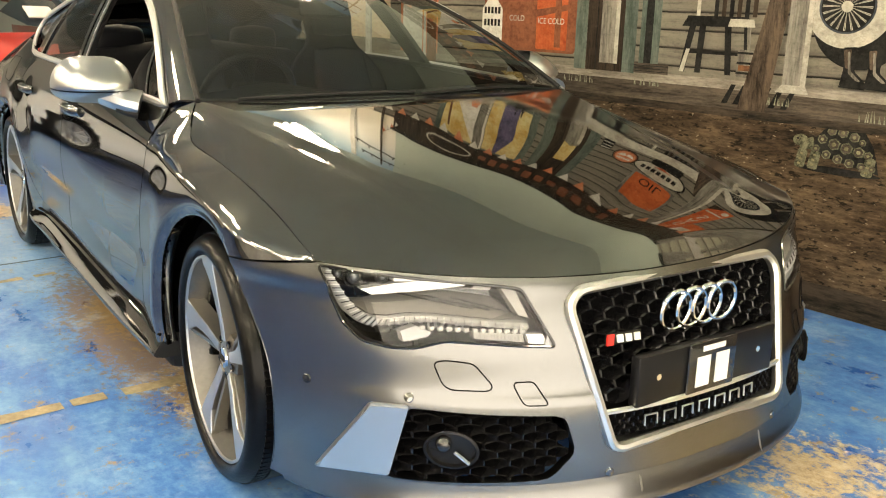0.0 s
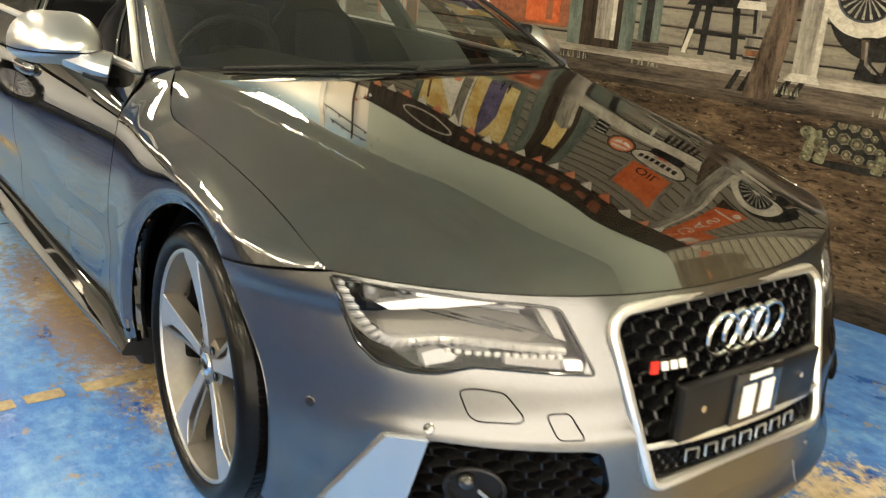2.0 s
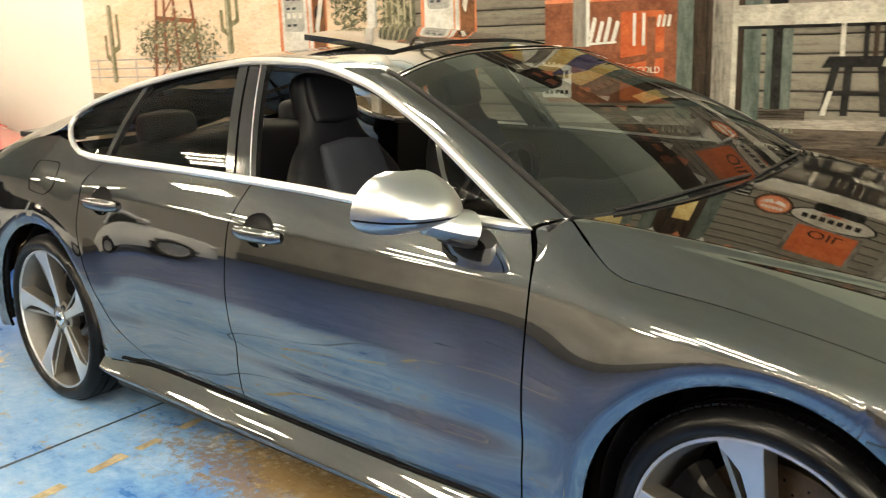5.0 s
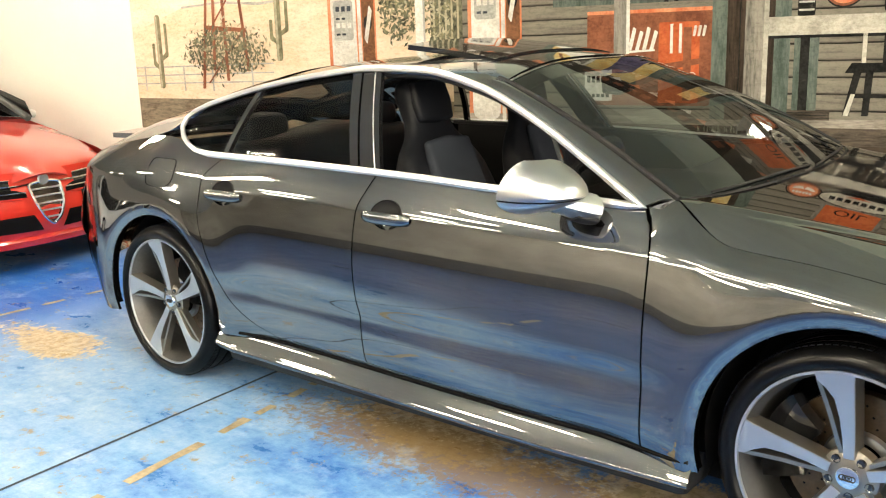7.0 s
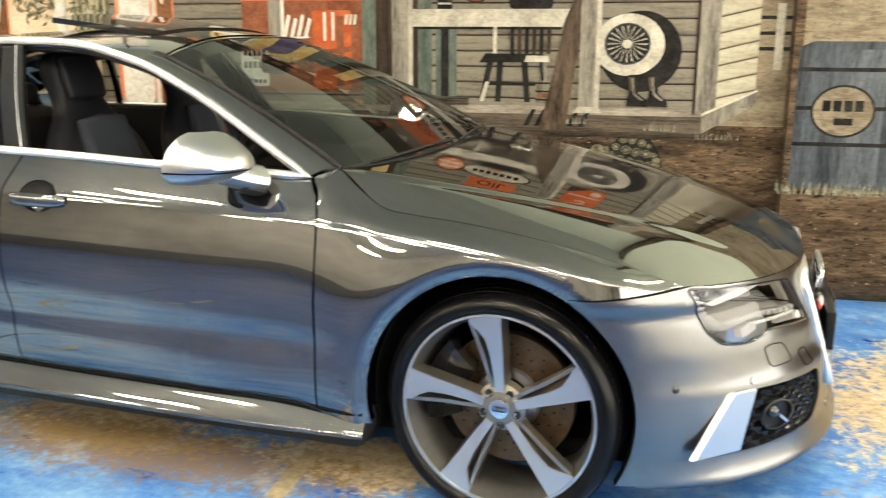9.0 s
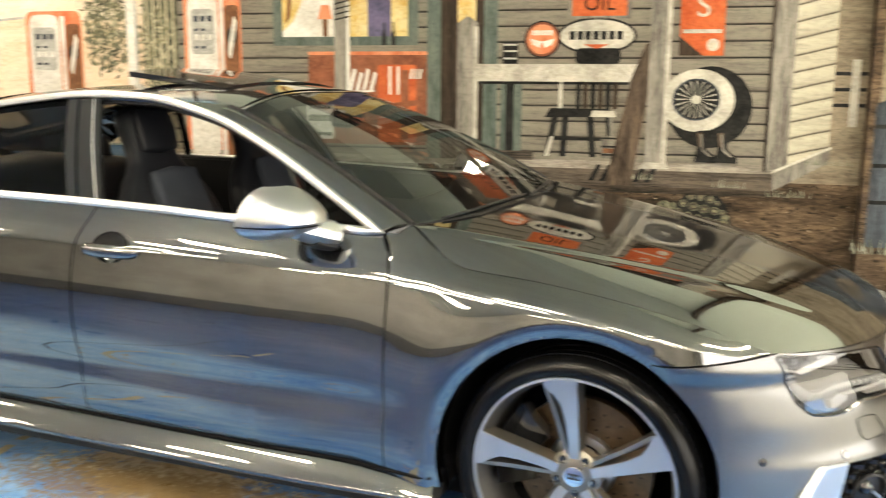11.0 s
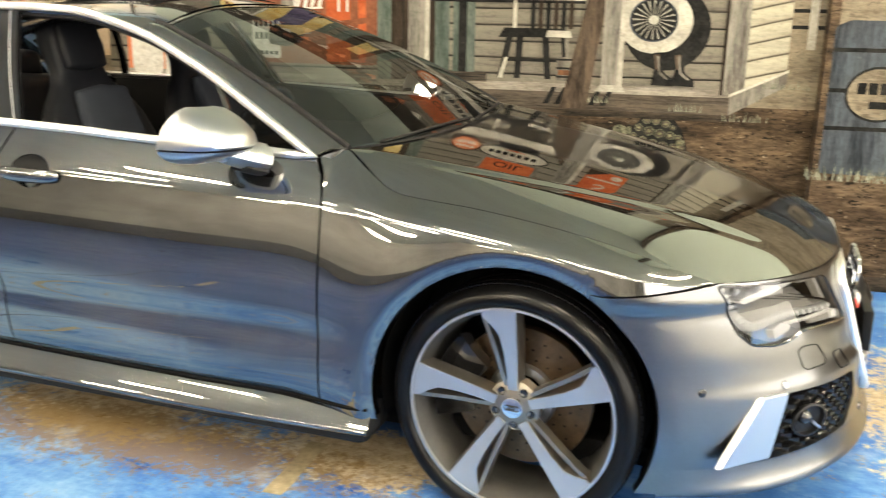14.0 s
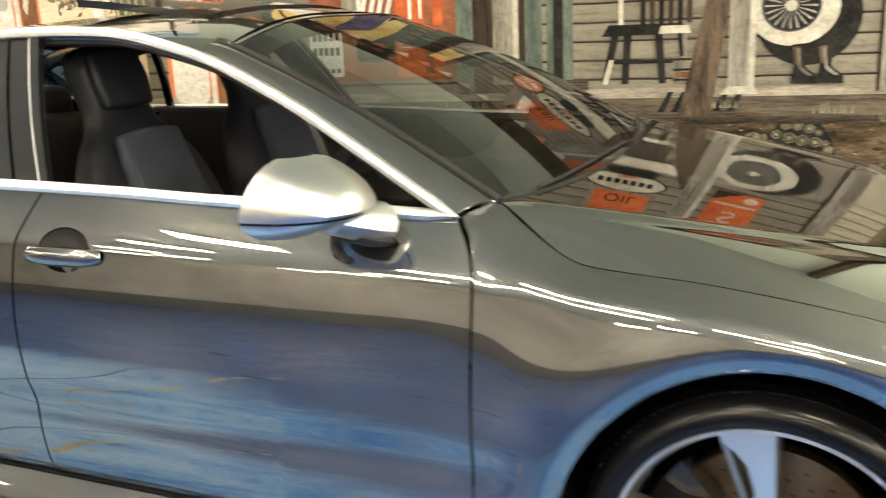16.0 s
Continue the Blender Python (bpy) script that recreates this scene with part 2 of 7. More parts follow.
def curve(knots):
    """A smooth function through (x, value) knots, monotone between them."""
    xs = np.array([k[0] for k in knots], float)
    ys = np.array([k[1] for k in knots], float)
    d = np.diff(ys) / np.diff(xs)
    m = np.zeros(len(xs))
    m[0], m[-1] = d[0], d[-1]
    for i in range(1, len(xs) - 1):
        if d[i - 1] * d[i] > 0:
            h0, h1 = xs[i] - xs[i - 1], xs[i + 1] - xs[i]
            w1, w2 = 2 * h1 + h0, h1 + 2 * h0
            m[i] = (w1 + w2) / (w1 / d[i - 1] + w2 / d[i])

    def f(x):
        if x <= xs[0]:
            return float(ys[0] + m[0] * (x - xs[0]))
        if x >= xs[-1]:
            return float(ys[-1] + m[-1] * (x - xs[-1]))
        i = int(np.searchsorted(xs, x)) - 1
        h = xs[i + 1] - xs[i]
        t = (x - xs[i]) / h
        return float((2 * t**3 - 3 * t * t + 1) * ys[i] + (t**3 - 2 * t * t + t) * h * m[i]
                     + (3 * t * t - 2 * t**3) * ys[i + 1] + (t**3 - t * t) * h * m[i + 1])

    return f


def clip_disc(bm, cx, cz, r, skin=None, tall=1.0):
    """Opens a round or oval hole in a side panel; skin(x, z) gives the half width there."""
    inside = {v for v in bm.verts if math.hypot(v.co.x - cx, (v.co.z - cz) / tall) < r}
    gone = [f for f in bm.faces if all(v in inside for v in f.verts)]
    bmesh.ops.delete(bm, geom=gone, context="FACES")
    for v in [v for v in bm.verts if v in inside]:
        d = math.hypot(v.co.x - cx, (v.co.z - cz) / tall) or 1e-6
        v.co.x, v.co.z = cx + (v.co.x - cx) * r / d, cz + (v.co.z - cz) * r / d
        if skin:
            v.co.y = math.copysign(skin(v.co.x, v.co.z), v.co.y)
    bmesh.ops.delete(bm, geom=[v for v in bm.verts if not v.link_faces], context="VERTS")


def clip_poly(bm, pts, keep=False, on=None):
    """Cuts the outline pts (y, z) out of a panel that faces forward, or keeps only what lies in it."""
    P = [np.array(p) for p in pts]

    def within(y, z):
        c = False
        for i in range(len(P)):
            a, b = P[i], P[i - 1]
            if (a[1] > z) != (b[1] > z) and y < (b[0] - a[0]) * (z - a[1]) / (b[1] - a[1]) + a[0]:
                c = not c
        return c

    def nearest(y, z):
        best, at = 9, None
        q = np.array((y, z))
        for i in range(len(P)):
            a, b = P[i - 1], P[i]
            t = np.clip(np.dot(q - a, b - a) / np.dot(b - a, b - a), 0, 1)
            c = a + t * (b - a)
            d = np.linalg.norm(c - q)
            if d < best:
                best, at = d, c
        return at

    marked = {v for v in bm.verts if within(v.co.y, v.co.z) != keep}
    gone = [f for f in bm.faces if all(v in marked for v in f.verts)]
    bmesh.ops.delete(bm, geom=gone, context="FACES")
    for v in [v for v in bm.verts if v in marked and v.link_faces]:
        y, z = nearest(v.co.y, v.co.z)
        v.co.y, v.co.z = y, z
        if on:
            v.co = on(y, z)
    bmesh.ops.delete(bm, geom=[v for v in bm.verts if not v.link_faces], context="VERTS")


# ---- the room ----
WALL_Y, WALL_SLOPE = 1.872, 0.109
WALL_TURN = math.atan(WALL_SLOPE)


def on_wall(x, z, proud=0.0):
    """A place on the painted wall, proud metres in front of it."""
    return Vector((x + math.sin(WALL_TURN) * proud, WALL_Y + WALL_SLOPE * x - math.cos(WALL_TURN) * proud, z))

# ---- the grey car ----
CAR = thing("car", "grey metallic five-door coupe with aluminium trim, driver's window open", "car")
FX, RX, HUBZ = 0.0, -2.915, 0.342
ARCH = 0.388

z_shoulder = curve([(-4.0, 0.90), (-3.4, 0.905), (-2.9, 0.90), (-2.3, 0.885), (-1.6, 0.872), (-0.55, 0.852), (-0.35, 0.834), (-0.14, 0.814), (0.1, 0.782), (0.25, 0.755), (0.38, 0.733), (0.5, 0.711)])
belt_z = curve([(-2.76, 1.012), (-2.2, 1.010), (-1.74, 1.004), (-1.4, 0.995), (-1.18, 0.985), (-0.8, 0.974), (-0.55, 0.965)])
belt_w = curve([(-2.76, 0.815), (-2.2, 0.835), (-1.5, 0.838), (-0.8, 0.828), (-0.55, 0.818)])
seam_z = curve([(-0.66, 0.950), (-0.61, 0.963), (-0.575, 0.976), (-0.545, 0.985), (-0.50, 0.965), (-0.46, 0.940), (-0.42, 0.914), (-0.385, 0.896), (-0.345, 0.884), (-0.28, 0.877), (-0.15, 0.866), (0.0, 0.846), (0.15, 0.820), (0.30, 0.786), (0.40, 0.758), (0.50, 0.734)])
seam_w = curve([(-0.66, 0.830), (-0.61, 0.812), (-0.575, 0.782), (-0.545, 0.752), (-0.50, 0.773), (-0.46, 0.794), (-0.42, 0.813), (-0.385, 0.826), (-0.345, 0.834), (-0.28, 0.837), (-0.15, 0.838), (0.0, 0.838), (0.15, 0.838), (0.30, 0.840), (0.40, 0.843), (0.5, 0.846)])
quarter_z = curve([(-4.0, 0.90), (-3.6, 0.976), (-3.4, 1.016), (-3.2, 1.048), (-3.1, 1.063), (-2.95, 1.072), (-2.85, 1.060), (-2.58, 1.012)])
quarter_w = curve([(-4.0, 0.66), (-3.6, 0.738), (-3.4, 0.762), (-3.2, 0.772), (-3.1, 0.774), (-2.95, 0.785), (-2.58, 0.825)])
side_profile = curve([(0.16, 0.915), (0.22, 0.924), (0.27, 0.931), (0.34, 0.938), (0.43, 0.939), (0.50, 0.940), (0.56, 0.942), (0.62, 0.942), (0.68, 0.938), (0.76, 0.928), (0.86, 0.909), (0.92, 0.895)])
nose_x = curve([(0.10, 0.93), (0.2, 0.945), (0.33, 0.937), (0.41, 0.931), (0.435, 0.926), (0.458, 0.911), (0.55, 0.885), (0.64, 0.847), (0.70, 0.817), (0.76, 0.785)])


def flare(x, z):
    """How far the wings stand out round the wheel arches."""
    out = 0.0
    for cx, much in ((FX, 0.022), (RX, 0.024)):
        r = math.hypot(x - cx, z - HUBZ - 0.012)
        k = min(1.0, max(0.0, (r - ARCH) / 0.034))
        rise = k * k * (3 - 2 * k)
        out += much * (0.15 + 0.85 * rise if r < ARCH + 0.034 else math.exp(-(((r - ARCH - 0.034) / 0.16) ** 2)))
    return out


def tail_length(z):
    """How far the tail reaches behind the rear arch, less towards the ground."""
    k = min(1.0, max(0.0, (0.52 - z) / 0.30))
    return 0.80 - 0.22 * k * k * (3 - 2 * k)


def draw_in(x):
    """How far the lower body and the sill narrow ahead of the rear wheels."""
    a, b = min(1.0, max(0.0, (-0.8 - x) / 1.5)), min(1.0, max(0.0, (x + 2.85) / 0.5))
    return 0.030 * a * a * (3 - 2 * a) * b * b * (3 - 2 * b)


def low_w(x, z):
    w = side_profile(z) + flare(x, z)
    if -2.6 < x < -0.35:
        # hollow along the lower doors, and their edge tucked in over the sill
        run = min(1.0, max(0.0, (x + 2.55) / 0.3)) * min(1.0, max(0.0, (-0.42 - x) / 0.25))
        w -= run * (0.009 * math.exp(-(((z - 0.485) / 0.045) ** 2)) + 0.020 * max(0.0, (0.36 - z) / 0.09) ** 2)
    if -3.0 < x < -1.0:
        # the lower body draws in ahead of the rear wheels
        w -= draw_in(x) * math.exp(-(((z - 0.28) / 0.26) ** 2))
    if x > 0.25:
        t = min(1.0, (x - 0.25) / (nose_x(z) - 0.25))
        w *= (1 - t**1.724) ** (1 / 2.3)
    if x < -3.25:
        t = min(1.0, (-3.25 - x) / tail_length(z))
        w *= (1 - t**2.1) ** (1 / 2.6)
    return w


def side_w(x, z, tz, tw):
    """Half width of the body at a height; tz, tw: the panel's upper edge."""
    s = z_shoulder(x)
    if z <= s or tz <= s:
        return low_w(x, z)
    a = (z - s) / (tz - s)
    lw = low_w(x, s)
    if not (x > -0.548 or (x > -0.70 and tw < 0.80)):
        return lw - (lw - tw) * a**1.3
    # the wing carries on the door's section at its rear edge and rolls over to the bonnet further on
    bz = min(0.962, tz - 0.0005)
    bw = 0.816 + (tw - 0.816) * min(1.0, max(0.0, (0.985 - tz) / 0.02))
    door = lw - (lw - bw) * max(0.0, (z - s) / (bz - s)) ** 1.3 if z <= bz else bw + (tw - bw) * (z - bz) / (tz - bz)
    f = min(1.0, max(0.0, (x + 0.55) / 0.16))
    f = f * f * (3 - 2 * f)
    return door * (1 - f) + f * (lw - (lw - tw) * a**1.8)


def side_patch(x_rear, x_front, z_low, top_z, top_w, nu, nv):
    """A panel of the flank between two shut lines (functions of height)."""

    def at(a, b):
        x = x_rear(0.6) * (1 - a) + x_front(0.6) * a
        for _ in range(3):
            z0, z1 = z_low(x), top_z(x)
            z = z0 + (z1 - z0) * b
            x = x_rear(z) * (1 - a) + x_front(z) * a
        return (x, -side_w(x, z, top_z(x), top_w(x)), z)

    return grid(at, nu, nv)


def both_sides(name, bm, material, label="", fold=0.015):
    """Puts a panel on the right flank and its twin on the left."""
    if fold:
        flange(bm, fold)
    twin = mirrored(bm)
    return part(name, bm, material, CAR, label), part(name, twin, material, CAR, label)


front_cut = curve([(0.25, -0.549), (0.6, -0.548), (0.85, -0.549), (0.91, -0.566), (0.965, -0.604), (1.01, -0.625)])
middle_cut = curve([(0.25, -1.662), (0.5, -1.679), (0.75, -1.692), (0.86, -1.688), (0.95, -1.655), (1.02, -1.624)])
rear_cut = curve([(0.25, -2.00), (0.29, -2.09), (0.31, -2.17), (0.35, -2.30), (0.44, -2.423), (0.54, -2.485), (0.64, -2.53), (0.80, -2.588), (0.92, -2.592), (1.02, -2.50)])
GAP = 0.0028

HANDLES = ((-1.540, 0.870), (-2.440, 0.874))
door_skin = lambda x, z: side_w(x, z, belt_z(x), belt_w(x))
bm = side_patch(lambda z: middle_cut(z) + GAP, lambda z: front_cut(z) - GAP, lambda x: 0.274, belt_z, belt_w, 76, 60)
clip_disc(bm, *HANDLES[0], 0.074, door_skin, 0.68)
doors = both_sides("front_door", bm, PAINT)
bm = side_patch(lambda z: rear_cut(z) + GAP, lambda z: middle_cut(z) - GAP, lambda x: 0.274, belt_z, belt_w, 66, 60)
clip_disc(bm, *HANDLES[1], 0.074, door_skin, 0.68)
rear_doors = both_sides("rear_door", bm, PAINT)

# front wings, open over the wheels
wing_seam = lambda x: 0.700 + 0.034 * min(1.0, max(0.0, (x - 0.2) / 0.295)) ** 1.4
ramp_low = lambda x: 0.262 if x < 0.0 else 0.262 + (wing_seam(x) + 0.002 - 0.262) * min(1, x / 0.2)
bm = side_patch(lambda z: front_cut(z) + GAP, lambda z: 0.497, ramp_low, seam_z, seam_w, 70, 44)
clip_disc(bm, FX, HUBZ + 0.012, ARCH, low_w)
both_sides("front_wing", bm, PAINT)

# rear quarters
bm = side_patch(lambda z: -3.62, lambda z: rear_cut(z) - GAP, lambda x: 0.25 if x < -2.9 else 0.274, quarter_z, quarter_w, 70, 44)
clip_disc(bm, RX, HUBZ + 0.012, ARCH, low_w)
both_sides("rear_quarter", bm, PAINT)


def plan(side, th, z, grow=0.0):
    """A point on the bumper's outline: th from 0 at the nose to 1 on the flank."""
    if th > 1:
        x = 0.25 - (th - 1)
        return Vector((x, side * (low_w(x, z) + grow), z))
    t = th * math.pi / 2
    W = side_profile(z) + flare(0.25, z) + grow
    x = 0.25 + (nose_x(z) + grow - 0.25) * max(0.0, math.cos(t)) ** (2 / 1.724)
    return Vector((x, side * W * math.sin(t) ** (2 / 2.3), z))


def bumper_top(w):
    return 0.695 + 0.039 * (min(w, 0.85) / 0.85) ** 2


def bumper(lo, hi, nu=150, nv=44, grow=0.0):
    def at(a, b):
        s = 2 * a - 1
        th = min(1.0, abs(s) / 0.93) ** 0.85 + max(0.0, abs(s) - 0.93) * 1.1
        side = -1 if s < 0 else 1
        z0 = lo
        z1 = hi
        if hi is None:
            w = abs(plan(side, th, 0.7).y)
            q = plan(side, th, 0.72)
            z1 = bumper_top(w) if q.x > 0.497 else wing_seam(q.x) - 0.002
        return plan(side, th, z0 + (z1 - z0) * b, grow)

    return grid(at, nu, nv)


def loop(pts, r, n_=5):
    """Rounds the corners of a flat outline."""
    out = []
    N = len(pts)
    for i in range(N):
        p, a, b = Vector(pts[i]), Vector(pts[i - 1]), Vector(pts[(i + 1) % N])
        ra = min(r, (a - p).length * 0.45)
        rb = min(r, (b - p).length * 0.45)
        s, e = p + (a - p).normalized() * ra, p + (b - p).normalized() * rb
        for k in range(n_ + 1):
            t = k / n_
            out.append(tuple((1 - t) ** 2 * s + 2 * t * (1 - t) * p + t * t * e))
    return out


def nose(y, z, grow=0.0):
    """The place on the bumper's skin at a width and height."""
    W = side_profile(z) + flare(0.25, z) + grow
    q = max(0.0, 1 - min(1, abs(y) / W) ** 2.3)
    return Vector((0.25 + (nose_x(z) + grow - 0.25) * q ** (1 / 1.724), y, z))


GRILLE = loop([(-0.372, 0.640), (-0.335, 0.676), (0.335, 0.676), (0.372, 0.640), (0.302, 0.312), (-0.302, 0.312)], 0.03)
LIGHT = [(0.846, 0.728), (0.694, 0.712), (0.512, 0.692), (0.468, 0.684), (0.414, 0.556), (0.483, 0.562), (0.640, 0.576), (0.697, 0.558), (0.737, 0.556), (0.786, 0.566), (0.813, 0.602), (0.831, 0.672)]
VENT = loop([(0.722, 0.424), (0.412, 0.404), (0.385, 0.312), (0.445, 0.250), (0.765, 0.243)], 0.02)
flip = lambda pts: [(-y, z) for y, z in pts][::-1]

bm = bumper(0.165, None)
for shape in (GRILLE, LIGHT, flip(LIGHT), VENT, flip(VENT)):
    clip_poly(bm, shape, on=nose)
clip_disc(bm, FX, HUBZ + 0.012, ARCH, low_w)
part("front_bumper", flange(bm, 0.03), LITPAINT, CAR)

# lower lip of the bumper with small fins
LIP = [(0.0008, 0.240), (0.004, 0.222), (0.012, 0.196), (0.022, 0.176), (0.024, 0.167), (0.018, 0.158), (-0.02, 0.155), (-0.08, 0.157)]


def lip_at(a, b):
    s = 2 * a - 1
    th = abs(s) ** 0.9 * 0.835
    k = b * (len(LIP) - 1)
    i = min(len(LIP) - 2, int(k))
    g, z = [LIP[i][j] + (LIP[i + 1][j] - LIP[i][j]) * (k - i) for j in (0, 1)]
    fade = min(1.0, max(0.0, (0.835 - th) / 0.25))
    return plan(-1 if s < 0 else 1, th, z, g * (0.15 + 0.85 * fade) if g > 0 else g)


lip = part("bumper_lip", grid(lip_at, 120, 14), LITPAINT, CAR, "grey lower lip", 60)
for y in (-0.22, 0.22):
    p, e, f = nose(y, 0.232, 0.002), nose(y, 0.176, 0.021), nose(y, 0.18, 0.004)
    part("lip_fin", slab([p, e, f], (0, 0.006, 0)), LIPGREY, lip)

# grille
face = [nose(y, z, 0.006) for y, z in GRILLE]
grille = part("grille_surround", tube(face, 0.0155, 8, True, flat=0.8), CHROME, CAR, "bright aluminium grille surround")
bm = grid(lambda a, b: nose(-0.37 + 0.74 * a, 0.30 + 0.38 * b, -0.07), 20, 10)
clip_poly(bm, GRILLE, keep=True)
part("grille_backing", bm, DARKVOID, grille)


def honeycomb(y0, y1, z0, z1, cw, ch, wall, outline, depth=0.022, grow=-0.012):
    """Hexagonal cells with real depth inside an outline (y, z)."""
    bm_ = bmesh.new()
    P = outline

    def within(y, z):
        c = False
        for i in range(len(P)):
            a, b = P[i], P[i - 1]
            if (a[1] > z) != (b[1] > z) and y < (b[0] - a[0]) * (z - a[1]) / (b[1] - a[1]) + a[0]:
                c = not c
        return c

    row = 0
    z = z0
    while z < z1:
        y = y0 + (cw / 2 if row % 2 else 0)
        while y < y1:
            if within(y, z) and within(y - cw * 0.35, z) and within(y + cw * 0.35, z):
                rings = []
                for k, d in ((1.0, grow), (1 - wall, grow + 0.004), (1 - wall * 1.3, grow - depth)):
                    ring = []
                    for hy, hz in ((-0.5, -0.5), (-0.5, 0.5), (-0.18, 1.0), (0.18, 1.0), (0.5, 0.5), (0.5, -0.5), (0.18, -1.0), (-0.18, -1.0)):
                        yy, zz = y + hy * cw * k, z + hz * ch * 0.66 * k
                        ring.append(bm_.verts.new(nose(yy, zz, d)))
                    rings.append(ring)
                for a, b in zip(rings, rings[1:]):
                    for i in range(8):
                        j = (i + 1) % 8
                        bm_.faces.new((a[i], a[j], b[j], b[i]))
            y += cw
        z += ch
        row += 1
    return bm_


UPPER = [(-0.362, 0.635), (-0.33, 0.668), (0.33, 0.668), (0.362, 0.635), (0.318, 0.408), (-0.318, 0.408)]
LOWER = [(-0.315, 0.392), (0.315, 0.392), (0.303, 0.335), (-0.303, 0.335)]
tagged(part("honeycomb", honeycomb(-0.37, 0.38, 0.405, 0.69, 0.064, 0.0255, 0.10, UPPER, 0.03), HONEY, grille), kind="stuff")
tagged(part("lower_honeycomb", honeycomb(-0.31, 0.31, 0.34, 0.40, 0.026, 0.014, 0.2, LOWER), HONEY, grille), kind="stuff")
part("grille_bar", tube([nose(-0.318 + 0.0636 * i, 0.400, 0.0) for i in range(11)], 0.007, 6), CHROME, grille)
part("grille_sill", slab([nose(-0.302, 0.335, -0.05), nose(0.302, 0.335, -0.05), nose(0.300, 0.313, 0.004), nose(-0.300, 0.313, 0.004)], (0, 0, -0.006)), SILVER, grille)
ringset = lambda y: [Vector((nose(0, 0.6).x + 0.012 + 0.004 * math.sin(t), y + 0.050 * math.cos(t), 0.602 + 0.050 * math.sin(t))) for t in [2 * math.pi * k / 32 for k in range(32)]]
for k in range(4):
    part("emblem_ring", tube(ringset(-0.0825 + 0.055 * k), 0.0062, 8, True, up=(1, 0, 0)), POLISH, grille)
badge = part("badge_plate", slab([nose(-0.300, 0.551, 0.012), nose(-0.205, 0.553, 0.012), nose(-0.198, 0.577, 0.012), nose(-0.293, 0.575, 0.012)], (-0.006, 0, 0)), BLACKGLOSS, grille)
part("badge_stripe", slab([nose(-0.300, 0.552, 0.016), nose(-0.282, 0.552, 0.016), nose(-0.275, 0.575, 0.016), nose(-0.293, 0.575, 0.016)], (-0.004, 0, 0)), REDBADGE, badge)
for k in range(3):
    y = -0.270 + 0.024 * k
    part("badge_bar", slab([nose(y, 0.556, 0.016), nose(y + 0.016, 0.556, 0.016), nose(y + 0.018, 0.572, 0.016), nose(y + 0.002, 0.572, 0.016)], (-0.004, 0, 0)), WHITEPLASTIC, badge)
for k in range(7):
    y = -0.21 + 0.058 * k
    part("grille_script_bar", tube([nose(y, 0.352, 0.004), nose(y, 0.378, 0.004), nose(y + 0.036, 0.378, 0.004), nose(y + 0.036, 0.352, 0.004)], 0.0028, 5), SILVER, grille)
# number plate on its black carrier
PX = nose(0, 0.45).x + 0.012
carrier = part("plate_carrier", boxed((PX - 0.03, -0.245, 0.402), (PX, 0.245, 0.528), 0.006), SATINBLACK, CAR, "glossy black plate carrier")
part("plate_screw", lathe([(0.0, 0.003), (0.008, 0.003), (0.008, -0.002)], 12, "x").copy(), POLISH, carrier).location = (PX, -0.18, 0.47)
part("plate_screw", lathe([(0.0, 0.003), (0.008, 0.003), (0.008, -0.002)], 12, "x"), POLISH, carrier).location = (PX, 0.18, 0.47)
plate = part("number_plate", boxed((PX + 0.001, -0.085, 0.402), (PX + 0.009, 0.085, 0.532), 0.004), BLACKGLOSS, CAR, "black number plate with white bars")
part("plate_bar", boxed((PX + 0.009, -0.040, 0.508), (PX + 0.0105, 0.040, 0.522)), WHITEPLASTIC, plate)
for y in (-0.034, 0.034):
    part("plate_bar", boxed((PX + 0.009, y - 0.024, 0.418), (PX + 0.0105, y + 0.024, 0.496), 0.0), WHITEPLASTIC, plate)

